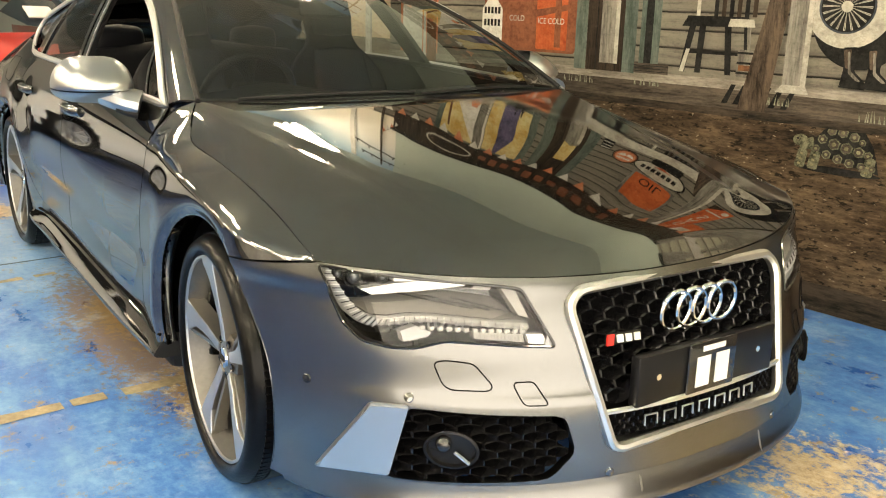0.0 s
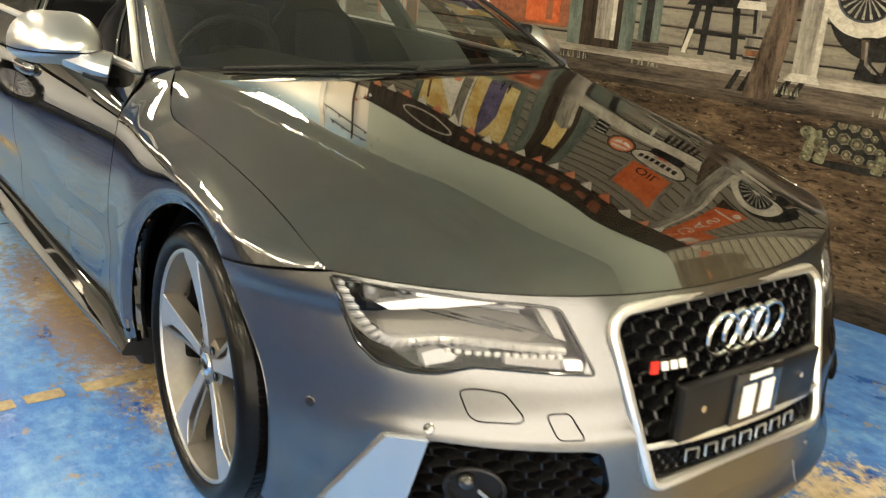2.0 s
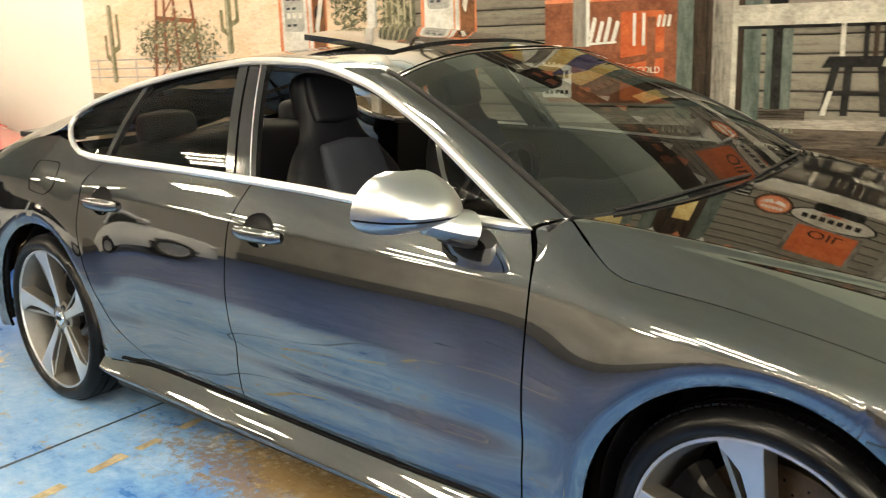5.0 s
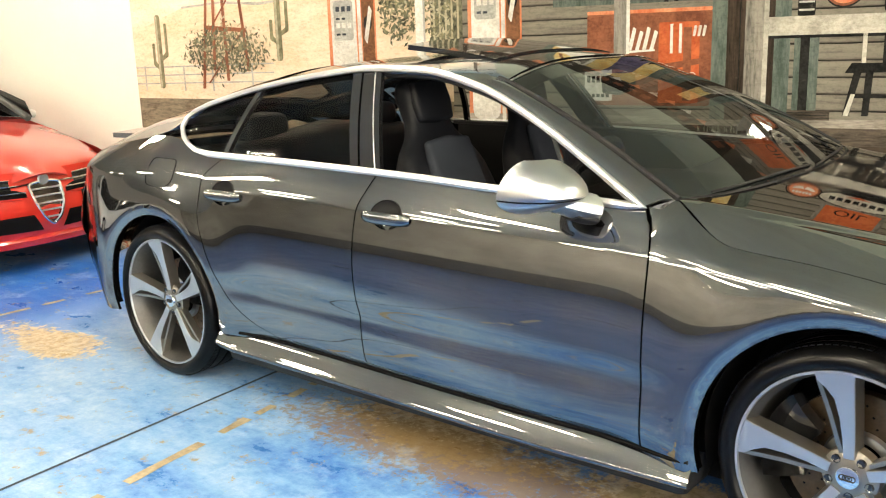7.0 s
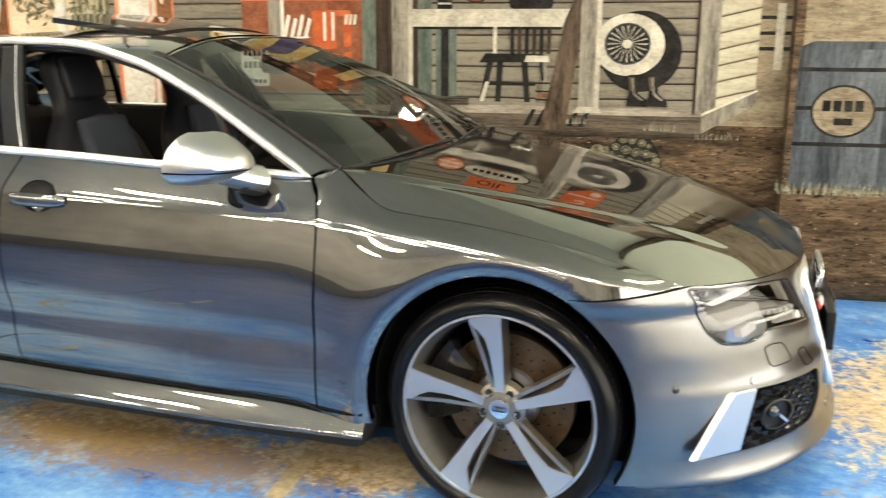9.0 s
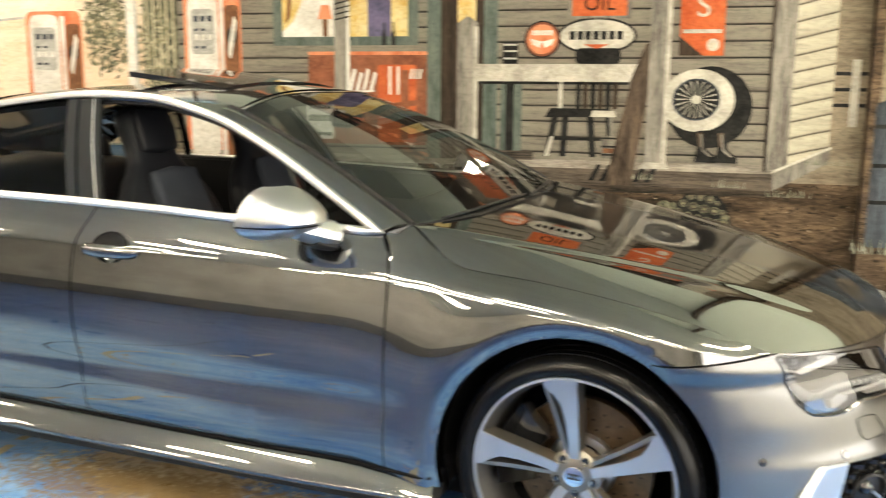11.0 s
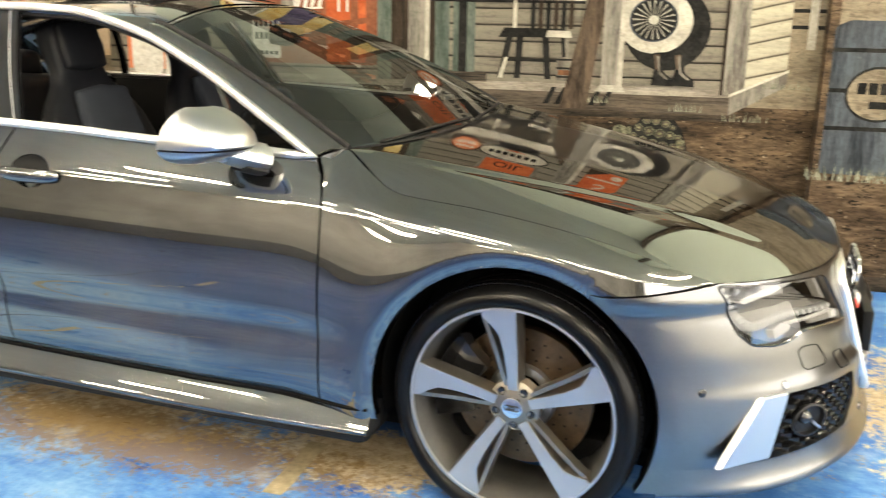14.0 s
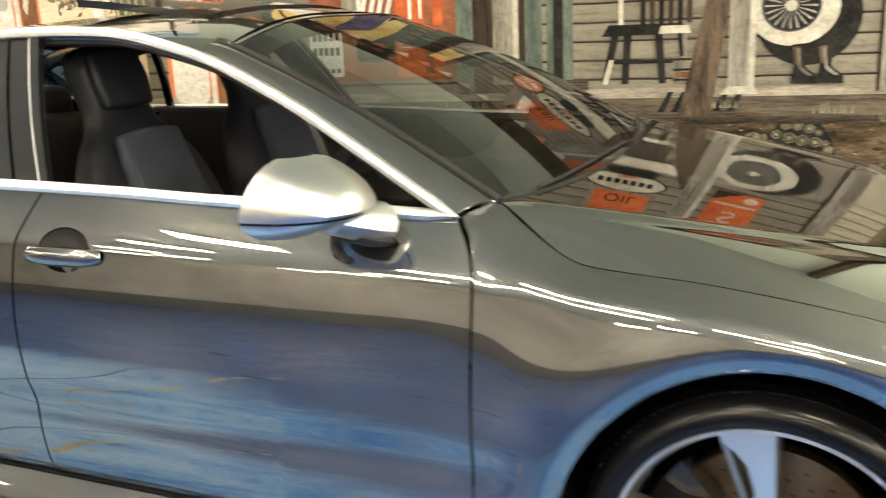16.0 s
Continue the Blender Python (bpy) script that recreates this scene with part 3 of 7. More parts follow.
# headlamps
for side in (-1, 1):
    pts = LIGHT if side > 0 else flip(LIGHT)
    bm = grid(lambda a, b: nose(side * (0.40 + 0.47 * a), 0.55 + 0.205 * b, -0.075), 24, 12)
    for v in bm.verts:
        v.co.x -= 0.02
    clip_poly(bm, pts, keep=True)
    lamp_body = part("headlamp", bm, BLACKGLOSS, CAR, "clear headlamp with bright internal strips")
    bm = grid(lambda a, b: nose(side * (0.40 + 0.47 * a), 0.55 + 0.205 * b, 0.0005), 60, 30)
    clip_poly(bm, pts, keep=True, on=nose)
    lens = part("headlamp_lens", bm, CLEAR, lamp_body)
    lens.visible_shadow = False
    part("headlamp_edge", tube([nose(y, z, 0.001) for y, z in loop(pts, 0.012, 3)], 0.0035, 6, True), BLACKGLOSS, lamp_body)
    def sheet(shape, depth, back, bm=None):
        """A thin curved reflector piece inside the lamp, set back from its lens."""
        return slab([nose(side * y, z, -depth) for y, z in shape], (-back, 0, 0.0), bm)

    # broad ribbed light guide, down the outer side and along the lower edge
    low = [(0.840, 0.722), (0.831, 0.692), (0.817, 0.655), (0.801, 0.623), (0.782, 0.602), (0.764, 0.594), (0.733, 0.600), (0.696, 0.607), (0.653, 0.611), (0.601, 0.605), (0.536, 0.599), (0.463, 0.591)]
    high = [(0.821, 0.722), (0.811, 0.694), (0.794, 0.661), (0.779, 0.637), (0.763, 0.622), (0.748, 0.618), (0.729, 0.620), (0.693, 0.628), (0.651, 0.629), (0.598, 0.624), (0.534, 0.616), (0.459, 0.609)]
    bm = bmesh.new()
    rows = []
    for (y0, z0), (y1, z1) in zip(low, high):
        rows.append([bm.verts.new(nose(side * (y0 + (y1 - y0) * k), z0 + (z1 - z0) * k, -0.016 + g)) for k, g in ((0.0, -0.006), (0.15, 0.004), (0.5, 0.007), (0.85, 0.004), (1.0, -0.006))])
    for p, q in zip(rows, rows[1:]):
        for k in range(4):
            bm.faces.new((p[k], q[k], q[k + 1], p[k + 1]))
    strip = part("light_strip", bm, LEDSTRIP, lamp_body, "clear ribbed light strip")
    for k in range(46):
        f = k / 46 * (len(low) - 1)
        i = int(f)
        f -= i
        a = [low[i][j] + (low[i + 1][j] - low[i][j]) * f for j in (0, 1)]
        b = [high[i][j] + (high[i + 1][j] - high[i][j]) * f for j in (0, 1)]
        part("strip_rib", tube([nose(side * (a[0] + (b[0] - a[0]) * q), a[1] + (b[1] - a[1]) * q, -0.0075) for q in (0.12, 0.5, 0.88)], 0.0013, 4), LAMPWHITE if k % 2 else BLACKGLOSS, strip)
    for k in range(13):
        y = 0.672 - 0.0165 * k
        part("strip_diode", boxed((-0.004, -0.0055, -0.0045), (0.004, 0.0055, 0.0045), 0.001, Matrix.Translation(nose(side * y, 0.600 - 0.0008 * k, -0.013))), LAMPWHITE, strip)
    # silver shelf that sweeps over the strip, two bright reflector blades above it
    shelf = [(0.775, 0.634), (0.741, 0.640), (0.698, 0.655), (0.646, 0.662), (0.564, 0.661), (0.498, 0.650), (0.472, 0.630), (0.459, 0.612), (0.533, 0.618), (0.598, 0.626), (0.651, 0.631), (0.693, 0.631), (0.731, 0.622), (0.760, 0.622)]
    bm = bmesh.new()
    far = [bm.verts.new(nose(side * y, z, -0.075)) for y, z in shelf[:8]]
    near = [bm.verts.new(nose(side * y, z, -0.018)) for y, z in [shelf[0]] + shelf[:7:-1] + [shelf[7]]]
    bm.faces.new(far + near[::-1])
    bmesh.ops.triangulate(bm, faces=bm.faces)
    part("lamp_shelf", bm, SHELF, lamp_body)
    for k in range(3):
        y0, y1 = 0.70 - 0.05 * k, 0.56 - 0.035 * k
        part("shelf_crease", tube([nose(side * (y0 + (y1 - y0) * q), 0.668 - 0.032 * q - 0.004 * k, -0.034) for q in (0, 0.33, 0.66, 1)], 0.0016, 4), BLACKGLOSS, lamp_body)
    part("reflector", sheet([(0.763, 0.671), (0.701, 0.689), (0.652, 0.696), (0.569, 0.695), (0.566, 0.685), (0.659, 0.673), (0.743, 0.659)], 0.036, 0.02), LAMPWHITE, lamp_body)
    part("reflector", sheet([(0.704, 0.706), (0.656, 0.704), (0.662, 0.696), (0.706, 0.695)], 0.03, 0.02), LAMPWHITE, lamp_body)
    part("reflector", sheet([(0.545, 0.690), (0.512, 0.684), (0.520, 0.676), (0.56, 0.680)], 0.03, 0.02), SHELF, lamp_body)
    part("side_reflector", sheet([(0.500, 0.683), (0.470, 0.678), (0.450, 0.615), (0.472, 0.622)], 0.022, 0.02), SHELF, lamp_body)
    part("indicator", sheet([(0.576, 0.591), (0.474, 0.584), (0.474, 0.566), (0.576, 0.577)], 0.014, 0.012), SHELF, lamp_body, "ribbed clear indicator")
    for k in range(14):
        y = 0.572 - 0.0072 * k
        part("indicator_rib", tube([nose(side * y, 0.589 - 0.0005 * k, -0.012), nose(side * y, 0.578 - 0.0007 * k, -0.012)], 0.001, 4), LEDSTRIP, lamp_body)
    part("marker_block", sheet([(0.469, 0.585), (0.434, 0.583), (0.422, 0.560), (0.466, 0.565)], 0.010, 0.012), LAMPWHITE, lamp_body)
    part("lower_pod", sheet([(0.712, 0.590), (0.683, 0.603), (0.656, 0.590), (0.664, 0.580), (0.708, 0.566)], 0.014, 0.02), LEDSTRIP, lamp_body)
    for y, z, r in ((0.800, 0.703, 0.012), (0.772, 0.700, 0.019), (0.724, 0.702, 0.012)):
        c = nose(side * y, z, -0.034)
        bm = bmesh.new()
        bmesh.ops.create_uvsphere(bm, u_segments=20, v_segments=12, radius=r, matrix=Matrix.Translation(c))
        projector = part("projector", bm, LENSGLASS, lamp_body)
        part("projector_rim", tube([c + Vector((r * 0.62, side * r * 0.55, 0)) + Vector((-0.6 * math.sin(t), 0.9 * side * math.sin(t), math.cos(t))) * r for t in [2 * math.pi * k / 20 for k in range(20)]], 0.0025, 5, True), BLACKGLOSS, projector)

    # corner vents with honeycomb, fog sensor and aluminium blade
    out = VENT if side > 0 else flip(VENT)
    bm = grid(lambda a, b: nose(side * (0.37 + 0.41 * a), 0.23 + 0.205 * b, -0.06), 16, 8)
    clip_poly(bm, out, keep=True)
    vent = part("corner_vent", bm, DARKVOID, CAR)
    ys = [y for y, z in out]
    tagged(part("vent_honeycomb", honeycomb(min(ys), max(ys) + 0.01, 0.252, 0.415, 0.052, 0.0205, 0.10, out, 0.03, -0.01), HONEY, vent), kind="stuff")
    c = nose(side * 0.640, 0.330, -0.004)
    look_out = Vector((0.72, side * 0.66, 0)).to_track_quat("X", "Z").to_matrix().to_4x4()
    bm = lathe([(0.0, 0.0), (0.052, 0.0), (0.056, 0.010), (0.050, 0.012), (0.044, -0.015), (0.0, -0.02)], 28, "x")
    bmesh.ops.transform(bm, matrix=Matrix.Translation(c) @ look_out @ Matrix.Diagonal((1, 1.15, 0.82, 1)), verts=bm.verts)
    part("vent_lamp", bm, SATINBLACK, vent)
    bm = bmesh.new()
    bmesh.ops.create_uvsphere(bm, u_segments=16, v_segments=10, radius=0.02, matrix=Matrix.Translation(c + look_out.to_3x3() @ Vector((0.004, side * 0.018, 0.012))))
    part("vent_lens", bm, BLACKGLOSS, vent)
    part("vent_fin", tube([c + look_out.to_3x3() @ Vector((0.01, -side * 0.008, -0.004)), c + look_out.to_3x3() @ Vector((0.01, -side * 0.042, -0.03))], 0.0045, 6), SILVER, vent)
    rim_pts = [(0.785, 0.428), (0.722, 0.430), (0.755, 0.252), (0.882, 0.256), (0.872, 0.280)]
    bm = bmesh.new()
    outer = [nose(side * y, z, 0.012 + (0.030 if y > 0.85 else 0.0)) for y, z in rim_pts]
    slab(outer, (-0.018, -side * 0.006, 0), bm)
    bmesh.ops.bevel(bm, geom=list(bm.edges), offset=0.004, segments=2, affect="EDGES")
    part("bumper_blade", bm, SILVER, CAR, "satin aluminium corner blade")
    # washer covers, towing cover and parking sensors
    for shape in ([(0.667, 0.528), (0.644, 0.534), (0.591, 0.527), (0.556, 0.476), (0.565, 0.465), (0.638, 0.467), (0.652, 0.478)], [(0.516, 0.483), (0.470, 0.483), (0.447, 0.431), (0.501, 0.433)]):
        part("cover_seam", tube([nose(side * y, z, 0.0008) for y, z in loop(shape, 0.012, 4)], 0.0016, 4, True), DARKVOID, CAR)
    for y, z in ((0.871, 0.454), (0.715, 0.446), (0.30, 0.25)):
        bm = lathe([(0.0, 0.004), (0.0095, 0.003), (0.0115, 0.001), (0.012, -0.004)], 16, "x")
        p = nose(side * y, z)
        nrm = (nose(side * y, z + 0.005) - p).cross(nose(side * (y + 0.005), z) - p).normalized()
        nrm = nrm if nrm.x > 0 else -nrm
        bmesh.ops.transform(bm, matrix=Matrix.Translation(p) @ nrm.to_track_quat("X", "Z").to_matrix().to_4x4(), verts=bm.verts)
        part("parking_sensor", bm, PAINT if y < 0.8 else BLACKGLOSS, CAR)

# ---- cabin shell ----
rail_z = curve([(-3.95, 0.90), (-3.6, 0.975), (-3.4, 1.015), (-3.1, 1.062), (-2.93, 1.115), (-2.88, 1.161), (-2.68, 1.229), (-2.35, 1.298), (-2.04, 1.340), (-1.85, 1.355), (-1.6, 1.348), (-1.33, 1.297), (-1.06, 1.196), (-0.81, 1.074), (-0.65, 0.990), (-0.40, 0.86)])
rail_w = curve([(-3.95, 0.66), (-3.6, 0.74), (-3.4, 0.765), (-3.1, 0.775), (-2.93, 0.752), (-2.88, 0.728), (-2.68, 0.690), (-2.35, 0.652), (-2.04, 0.628), (-1.85, 0.620), (-1.6, 0.623), (-1.33, 0.650), (-1.06, 0.705), (-0.81, 0.773), (-0.65, 0.818), (-0.40, 0.86)])
top_z = curve([(-3.98, 0.955), (-3.82, 1.005), (-3.66, 1.062), (-3.4, 1.158), (-3.0, 1.254), (-2.7, 1.325), (-2.4, 1.372), (-2.05, 1.397), (-1.8, 1.405), (-1.5, 1.400), (-1.25, 1.374), (-1.0, 1.290), (-0.7, 1.150), (-0.42, 1.002)])


def upper(x, y):
    """Height of the roof skin, screens included."""
    q = min(1.0, abs(y) / rail_w(x))
    k = min(1.0, max(0.0, (x + 1.30) / 0.30))
    return rail_z(x) + (top_z(x) - rail_z(x)) * (1 - q ** (2.6 + 4.4 * k * k * (3 - 2 * k)))


screen_edge = curve([(-1.30, 0.575), (-1.25, 0.580), (-0.99, 0.637), (-0.75, 0.690), (-0.57, 0.728), (-0.40, 0.76)])


# bonnet: a raised middle between two creases that run from the screen's corners to the lamps
mid_z = curve([(-0.56, 1.010), (-0.42, 0.992), (-0.3, 0.975), (0.0, 0.926), (0.3, 0.870), (0.55, 0.803), (0.70, 0.752), (0.79, 0.700)])
crease_y = curve([(-0.55, 0.735), (-0.50, 0.728), (-0.3, 0.684), (-0.1, 0.628), (0.1, 0.575), (0.3, 0.530), (0.5, 0.493), (0.65, 0.471), (0.80, 0.455)])
crease_z = curve([(-0.55, 0.986), (-0.50, 0.981), (-0.4, 0.969), (-0.3, 0.955), (-0.1, 0.923), (0.1, 0.890), (0.3, 0.853), (0.5, 0.803), (0.65, 0.755), (0.80, 0.690)])


def bonnet_z(x, y):
    """Height of the bonnet skin."""
    y = abs(y)
    ye = seam_w(min(x, 0.5)) - 0.002
    ze = (seam_z(x) if x < 0.5 else 0.734 - 0.17 * (x - 0.5)) + 0.001
    yc, zc = min(crease_y(x), ye - 0.01), crease_z(x)
    if y <= yc:
        return zc + (mid_z(x) - zc) * (1 - (y / yc) ** 2.2)
    u = min(1.0, (y - yc) / (ye - yc))
    # the flank beside the crease is a little hollow, then rolls over to the wing
    return zc + (ze - zc) * (0.62 * u + 0.38 * u**2.6) - 0.004 * math.exp(-((u - 0.10) / 0.09) ** 2) * min(1.0, max(0.0, (0.62 - x) / 0.2))


def bonnet(a, b, drop=0.0):
    """a across from right to left, b from the windscreen to the nose."""
    s = 2 * a - 1
    q = abs(s)
    tip = nose(s * 0.846, bumper_top(q * 0.846), 0.0)
    x0 = -0.398 - 0.140 * q**2.6
    x = x0 + (tip.x - 0.003 - x0) * b
    y = s * (seam_w(min(x, 0.5)) - 0.002)
    xt = tip.x - 0.003
    z = bonnet_z(x, y) + (bumper_top(q * 0.846) + 0.002 - bonnet_z(xt, s * (seam_w(min(xt, 0.5)) - 0.002))) * b**5
    return (x, y, z - drop)


part("bonnet", flange(grid(bonnet, 120, 80), 0.02), PAINT, CAR)
part("engine_bay_floor", grid(lambda a, b: bonnet(a, b * 0.96, 0.06), 12, 12), DARKVOID, CAR)


def screen(a, b, drop=0.0):
    """Windscreen skin, a across from right to left, b from its base to the roof."""
    s = 2 * a - 1
    q = abs(s)
    foot = Vector((-0.400 - 0.142 * q**2.6, s * 0.745, 0.992 - 0.006 * q**2))
    x1 = -1.215 - 0.035 * s * s
    head = Vector((x1, s * screen_edge(x1), upper(x1, s * screen_edge(x1))))
    p = foot.lerp(head, b)
    bulge = math.sin(math.pi * min(1.0, max(0.0, b))) * (0.020 + 0.016 * (1 - q**2))
    return (p.x + bulge * 0.42, p.y * (1 + 0.012 * math.sin(math.pi * min(1.0, max(0.0, b)))), p.z + bulge * 0.9 - drop)


ws = part("windscreen", grid(screen, 40, 24), SCREEN, CAR, "clear windscreen glass")
ws.visible_shadow = False
part("windscreen_band", tube([Vector(screen(k / 30, 1.0)) + Vector((0, 0, -0.004)) for k in range(31)], 0.012, 6, flat=0.5), BLACKGLOSS, ws)
part("windscreen_cowl", grid(lambda a, b: Vector(screen(a, -0.02 + 0.035 * b)) + Vector((0.004 * (1 - b), 0, -0.002 - 0.012 * (1 - b))), 30, 2), BLACKMATT, CAR)
for side in (-1, 1):
    def pillar(a, b, side=side):
        x = -0.612 + (-1.295 + 0.612) * b
        outer = Vector((x, side * (rail_w(x) - 0.004), rail_z(x)))
        k = 0.5 + side * 0.5
        if b < 0.93:
            glass_edge = Vector(screen(k, b / 0.93))
        else:
            end = Vector((-1.295, side * (rail_w(-1.295) - 0.085), upper(-1.295, rail_w(-1.295) - 0.085)))
            glass_edge = Vector(screen(k, 1.0)).lerp(end, (b - 0.93) / 0.07)
        p = glass_edge.lerp(outer, a)
        return (p.x, p.y + side * 0.006 * math.sin(math.pi * a), p.z + 0.010 * math.sin(math.pi * a))
    part("roof_pillar", flange(grid(pillar, 8, 30), 0.02), PAINT, CAR)
    part("pillar_seal", tube([Vector(pillar(0.0, k / 20)) for k in range(21)], 0.010, 6), BLACKMATT, CAR)


def roof_strip(x0, x1, w0, w1, nu, nv, lift=0.0):
    def at(a, b):
        x = x0 + (x1 - x0) * a
        y = w0(x) + (w1(x) - w0(x)) * b
        return (x, y, upper(x, y) + lift)
    return grid(at, nu, nv)


inner = lambda x: rail_w(x) - 0.085 - 0.13 * min(1.0, max(0.0, (-2.45 - x) / 0.6))
for side in (-1, 1):
    bm = roof_strip(-1.295, -3.62, lambda x: side * inner(x), lambda x: side * (rail_w(x) - 0.003), 60, 8)
    part("roof_rail", flange(bm, 0.02), PAINT, CAR)
part("glass_roof", flange(roof_strip(-1.262, -1.70, lambda x: -inner(x), lambda x: inner(x), 12, 24), 0.015), BLACKGLOSS, CAR, "black glass roof panel")
bm = roof_strip(-1.42, -1.84, lambda x: -0.42, lambda x: 0.42, 12, 20)
for v in bm.verts:
    k = (-1.42 - v.co.x) / 0.42
    v.co.z += 0.008 + 0.042 * k
part("sunroof_panel", flange(bm, 0.02), BLACKGLOSS, CAR, "black glass sunroof tilted open")
part("roof_panel", roof_strip(-1.70, -2.52, lambda x: -inner(x), lambda x: inner(x), 20, 24, -0.008), PAINT, CAR)
part("rear_window", flange(roof_strip(-2.52, -3.50, lambda x: -inner(x) * 0.93, lambda x: inner(x) * 0.93, 24, 24, -0.002), 0.01), TINT, CAR, "dark tinted rear screen").visible_shadow = False
part("tailgate", flange(roof_strip(-3.50, -3.90, lambda x: -inner(x), lambda x: inner(x), 12, 24), 0.02), PAINT, CAR)
for side in (-1, 1):
    part("tailgate_frame", roof_strip(-2.50, -3.52, lambda x: side * inner(x) * 0.86, lambda x: side * inner(x), 20, 6, -0.012), BLACKGLOSS, CAR)
part("tailgate_frame", roof_strip(-3.40, -3.52, lambda x: -inner(x), lambda x: inner(x), 4, 24, -0.013), BLACKGLOSS, CAR)

# raised rear spoiler
bm = grid(lambda a, b: Vector((-3.72 - 0.20 * b + 0.05 * (2 * a - 1) ** 2, (2 * a - 1) * 0.52, 1.042 - 0.004 * b - 0.012 * (2 * a - 1) ** 2)), 24, 6)
part("rear_spoiler", flange(bm, 0.025), PAINT, CAR)
for y in (-0.25, 0.25):
    part("spoiler_stay", boxed((-3.82, y - 0.02, 0.96), (-3.78, y + 0.02, 1.032), 0.004), BLACKMATT, CAR)

# tail: bumper and rear face
def tail(a, b):
    s = 2 * a - 1
    t = abs(s) ** 0.8 * math.pi / 2
    low = 0.24 + 0.16 * math.cos(t) ** 0.6
    z = low + (0.935 - low) * b
    W = (side_profile(min(z, 0.9)) + flare(-3.25, z)) * (1 - 0.22 * max(0, b - 0.82) / 0.18)
    back = tail_length(z) - 0.10 * max(0, b - 0.5)
    x = -3.25 - back * max(0, math.cos(t)) ** (2 / 2.1)
    if b > 0.85:
        x = max(x, -3.95)
    return (x, (1 if s > 0 else -1) * W * math.sin(t) ** (2 / 2.6), z)


bm = grid(tail, 80, 30)
bmesh.ops.delete(bm, geom=[f for f in bm.faces if f.calc_center_median().x > -3.60], context="FACES")
part("rear_bumper", bm, PAINT, CAR)
for side in (-1, 1):
    bm = grid(lambda a, b: Vector(tail(0.5 + side * (0.09 + 0.13 * a), 0.70 + 0.17 * b)) + Vector((-0.006, side * 0.004, 0)), 16, 6)
    part("tail_lamp", bm, REDBADGE, CAR, "red tail lamp")

# sills
sill_w = curve([(0.195, 0.925), (0.200, 0.955), (0.206, 0.968), (0.215, 0.972), (0.235, 0.962), (0.262, 0.943), (0.276, 0.932), (0.292, 0.915)])
for side in (-1, 1):
    def sill(a, b):
        x = -2.535 + (-0.392 + 2.535) * a
        front = max(0.0, (x + 1.05) / 0.66)
        z = 0.197 + 0.016 * front**1.5 + (0.093 - 0.016 * front**1.5) * b
        pinch = min(1, (a * 2.14) / 0.12) ** 0.5
        return (x, side * (sill_w(0.197 + 0.093 * b) + 0.08 * flare(x, 0.27) - 0.030 * min(1.0, max(0.0, (-0.8 - x) / 1.5))), z + 0.02 * (1 - pinch) * (1 - b))
    part("side_sill", grid(sill, 60, 14), PAINT, CAR)
    def sill_end(a, b):
        p = Vector(sill(1.0, b))
        return (p.x - 0.001, p.y * (1 - a) + side * 0.86 * a, p.z)
    part("sill_end", grid(sill_end, 3, 14), BLACKMATT, CAR)
    part("sill_gap", tube([(x, side * (low_w(x, 0.292) + 0.0005), 0.289) for x in np.linspace(-2.40, -0.40, 41)], 0.0055, 6), DARKVOID, CAR)
    part("under_sill", boxed((-2.50, min(side * 0.91, side * 0.70), 0.150), (-0.42, max(side * 0.91, side * 0.70), 0.27), 0.03), BLACKMATT, CAR)

# wheel arch lips and housings
for side in (-1, 1):
    for cx in (FX, RX):
        def lipring(a, b):
            t = math.radians((-25 if cx == FX else -11) + (218 if cx == FX else 202) * a)
            r = ARCH + (0.0 if b < 0.6 else 0.004)
            x, z = cx + r * math.cos(t), HUBZ + 0.012 + r * math.sin(t)
            w = low_w(x, max(0.2, z)) + 0.001
            return (x, side * (w - 0.035 * (1 - b)), z)
        part("arch_lip", grid(lipring, 60, 3), PAINT, CAR)
        def house(a, b):
            t = math.radians((-30 if cx == FX else -16) + (226 if cx == FX else 203) * a)
            return (cx + (ARCH + 0.004) * math.cos(t), side * (0.50 + 0.36 * b), HUBZ + 0.012 + (ARCH + 0.004) * math.sin(t))
        part("wheel_housing", grid(house, 40, 3), DARKVOID, CAR)
        bm = bmesh.new()
        vs = [bm.verts.new((cx + (ARCH + 0.02) * math.cos(t), side * 0.52, HUBZ + (ARCH + 0.02) * math.sin(t))) for t in [2 * math.pi * k / 32 for k in range(32)]]
        bm.faces.new(vs)
        part("wheel_housing", bm, DARKVOID, CAR)
part("floor_pan", boxed((-3.55, -0.75, 0.16), (0.60, 0.70, 0.22), 0.01), DARKVOID, CAR)

# ---- side windows and bright trim ----


def window_bottom(x):
    """Lower edge of the side glass: half width and height."""
    if x > -2.66:
        return belt_w(x) + 0.002, belt_z(x) + 0.004
    k = min(1.0, (-2.66 - x) / 0.24)
    return 0.824 - 0.072 * k, 1.016 + 0.10 * k**1.8


def side_glass(x0b, x0t, x1b, x1t, nu, nv, inset=0.012):
    def at(a, b):
        xb, xt = x0b + (x1b - x0b) * a, x0t + (x1t - x0t) * a
        wb, zb = window_bottom(xb)
        wt, zt = rail_w(xt), rail_z(xt)
        x = xb + (xt - xb) * b
        if zt < zb + 0.01:
            zt = zb + 0.01
        bulge = 0.012 * math.sin(math.pi * b)
        return (x, -(wb + (wt - wb) * b + bulge - inset), zb + (zt - zb) * b)
    return grid(at, nu, nv)


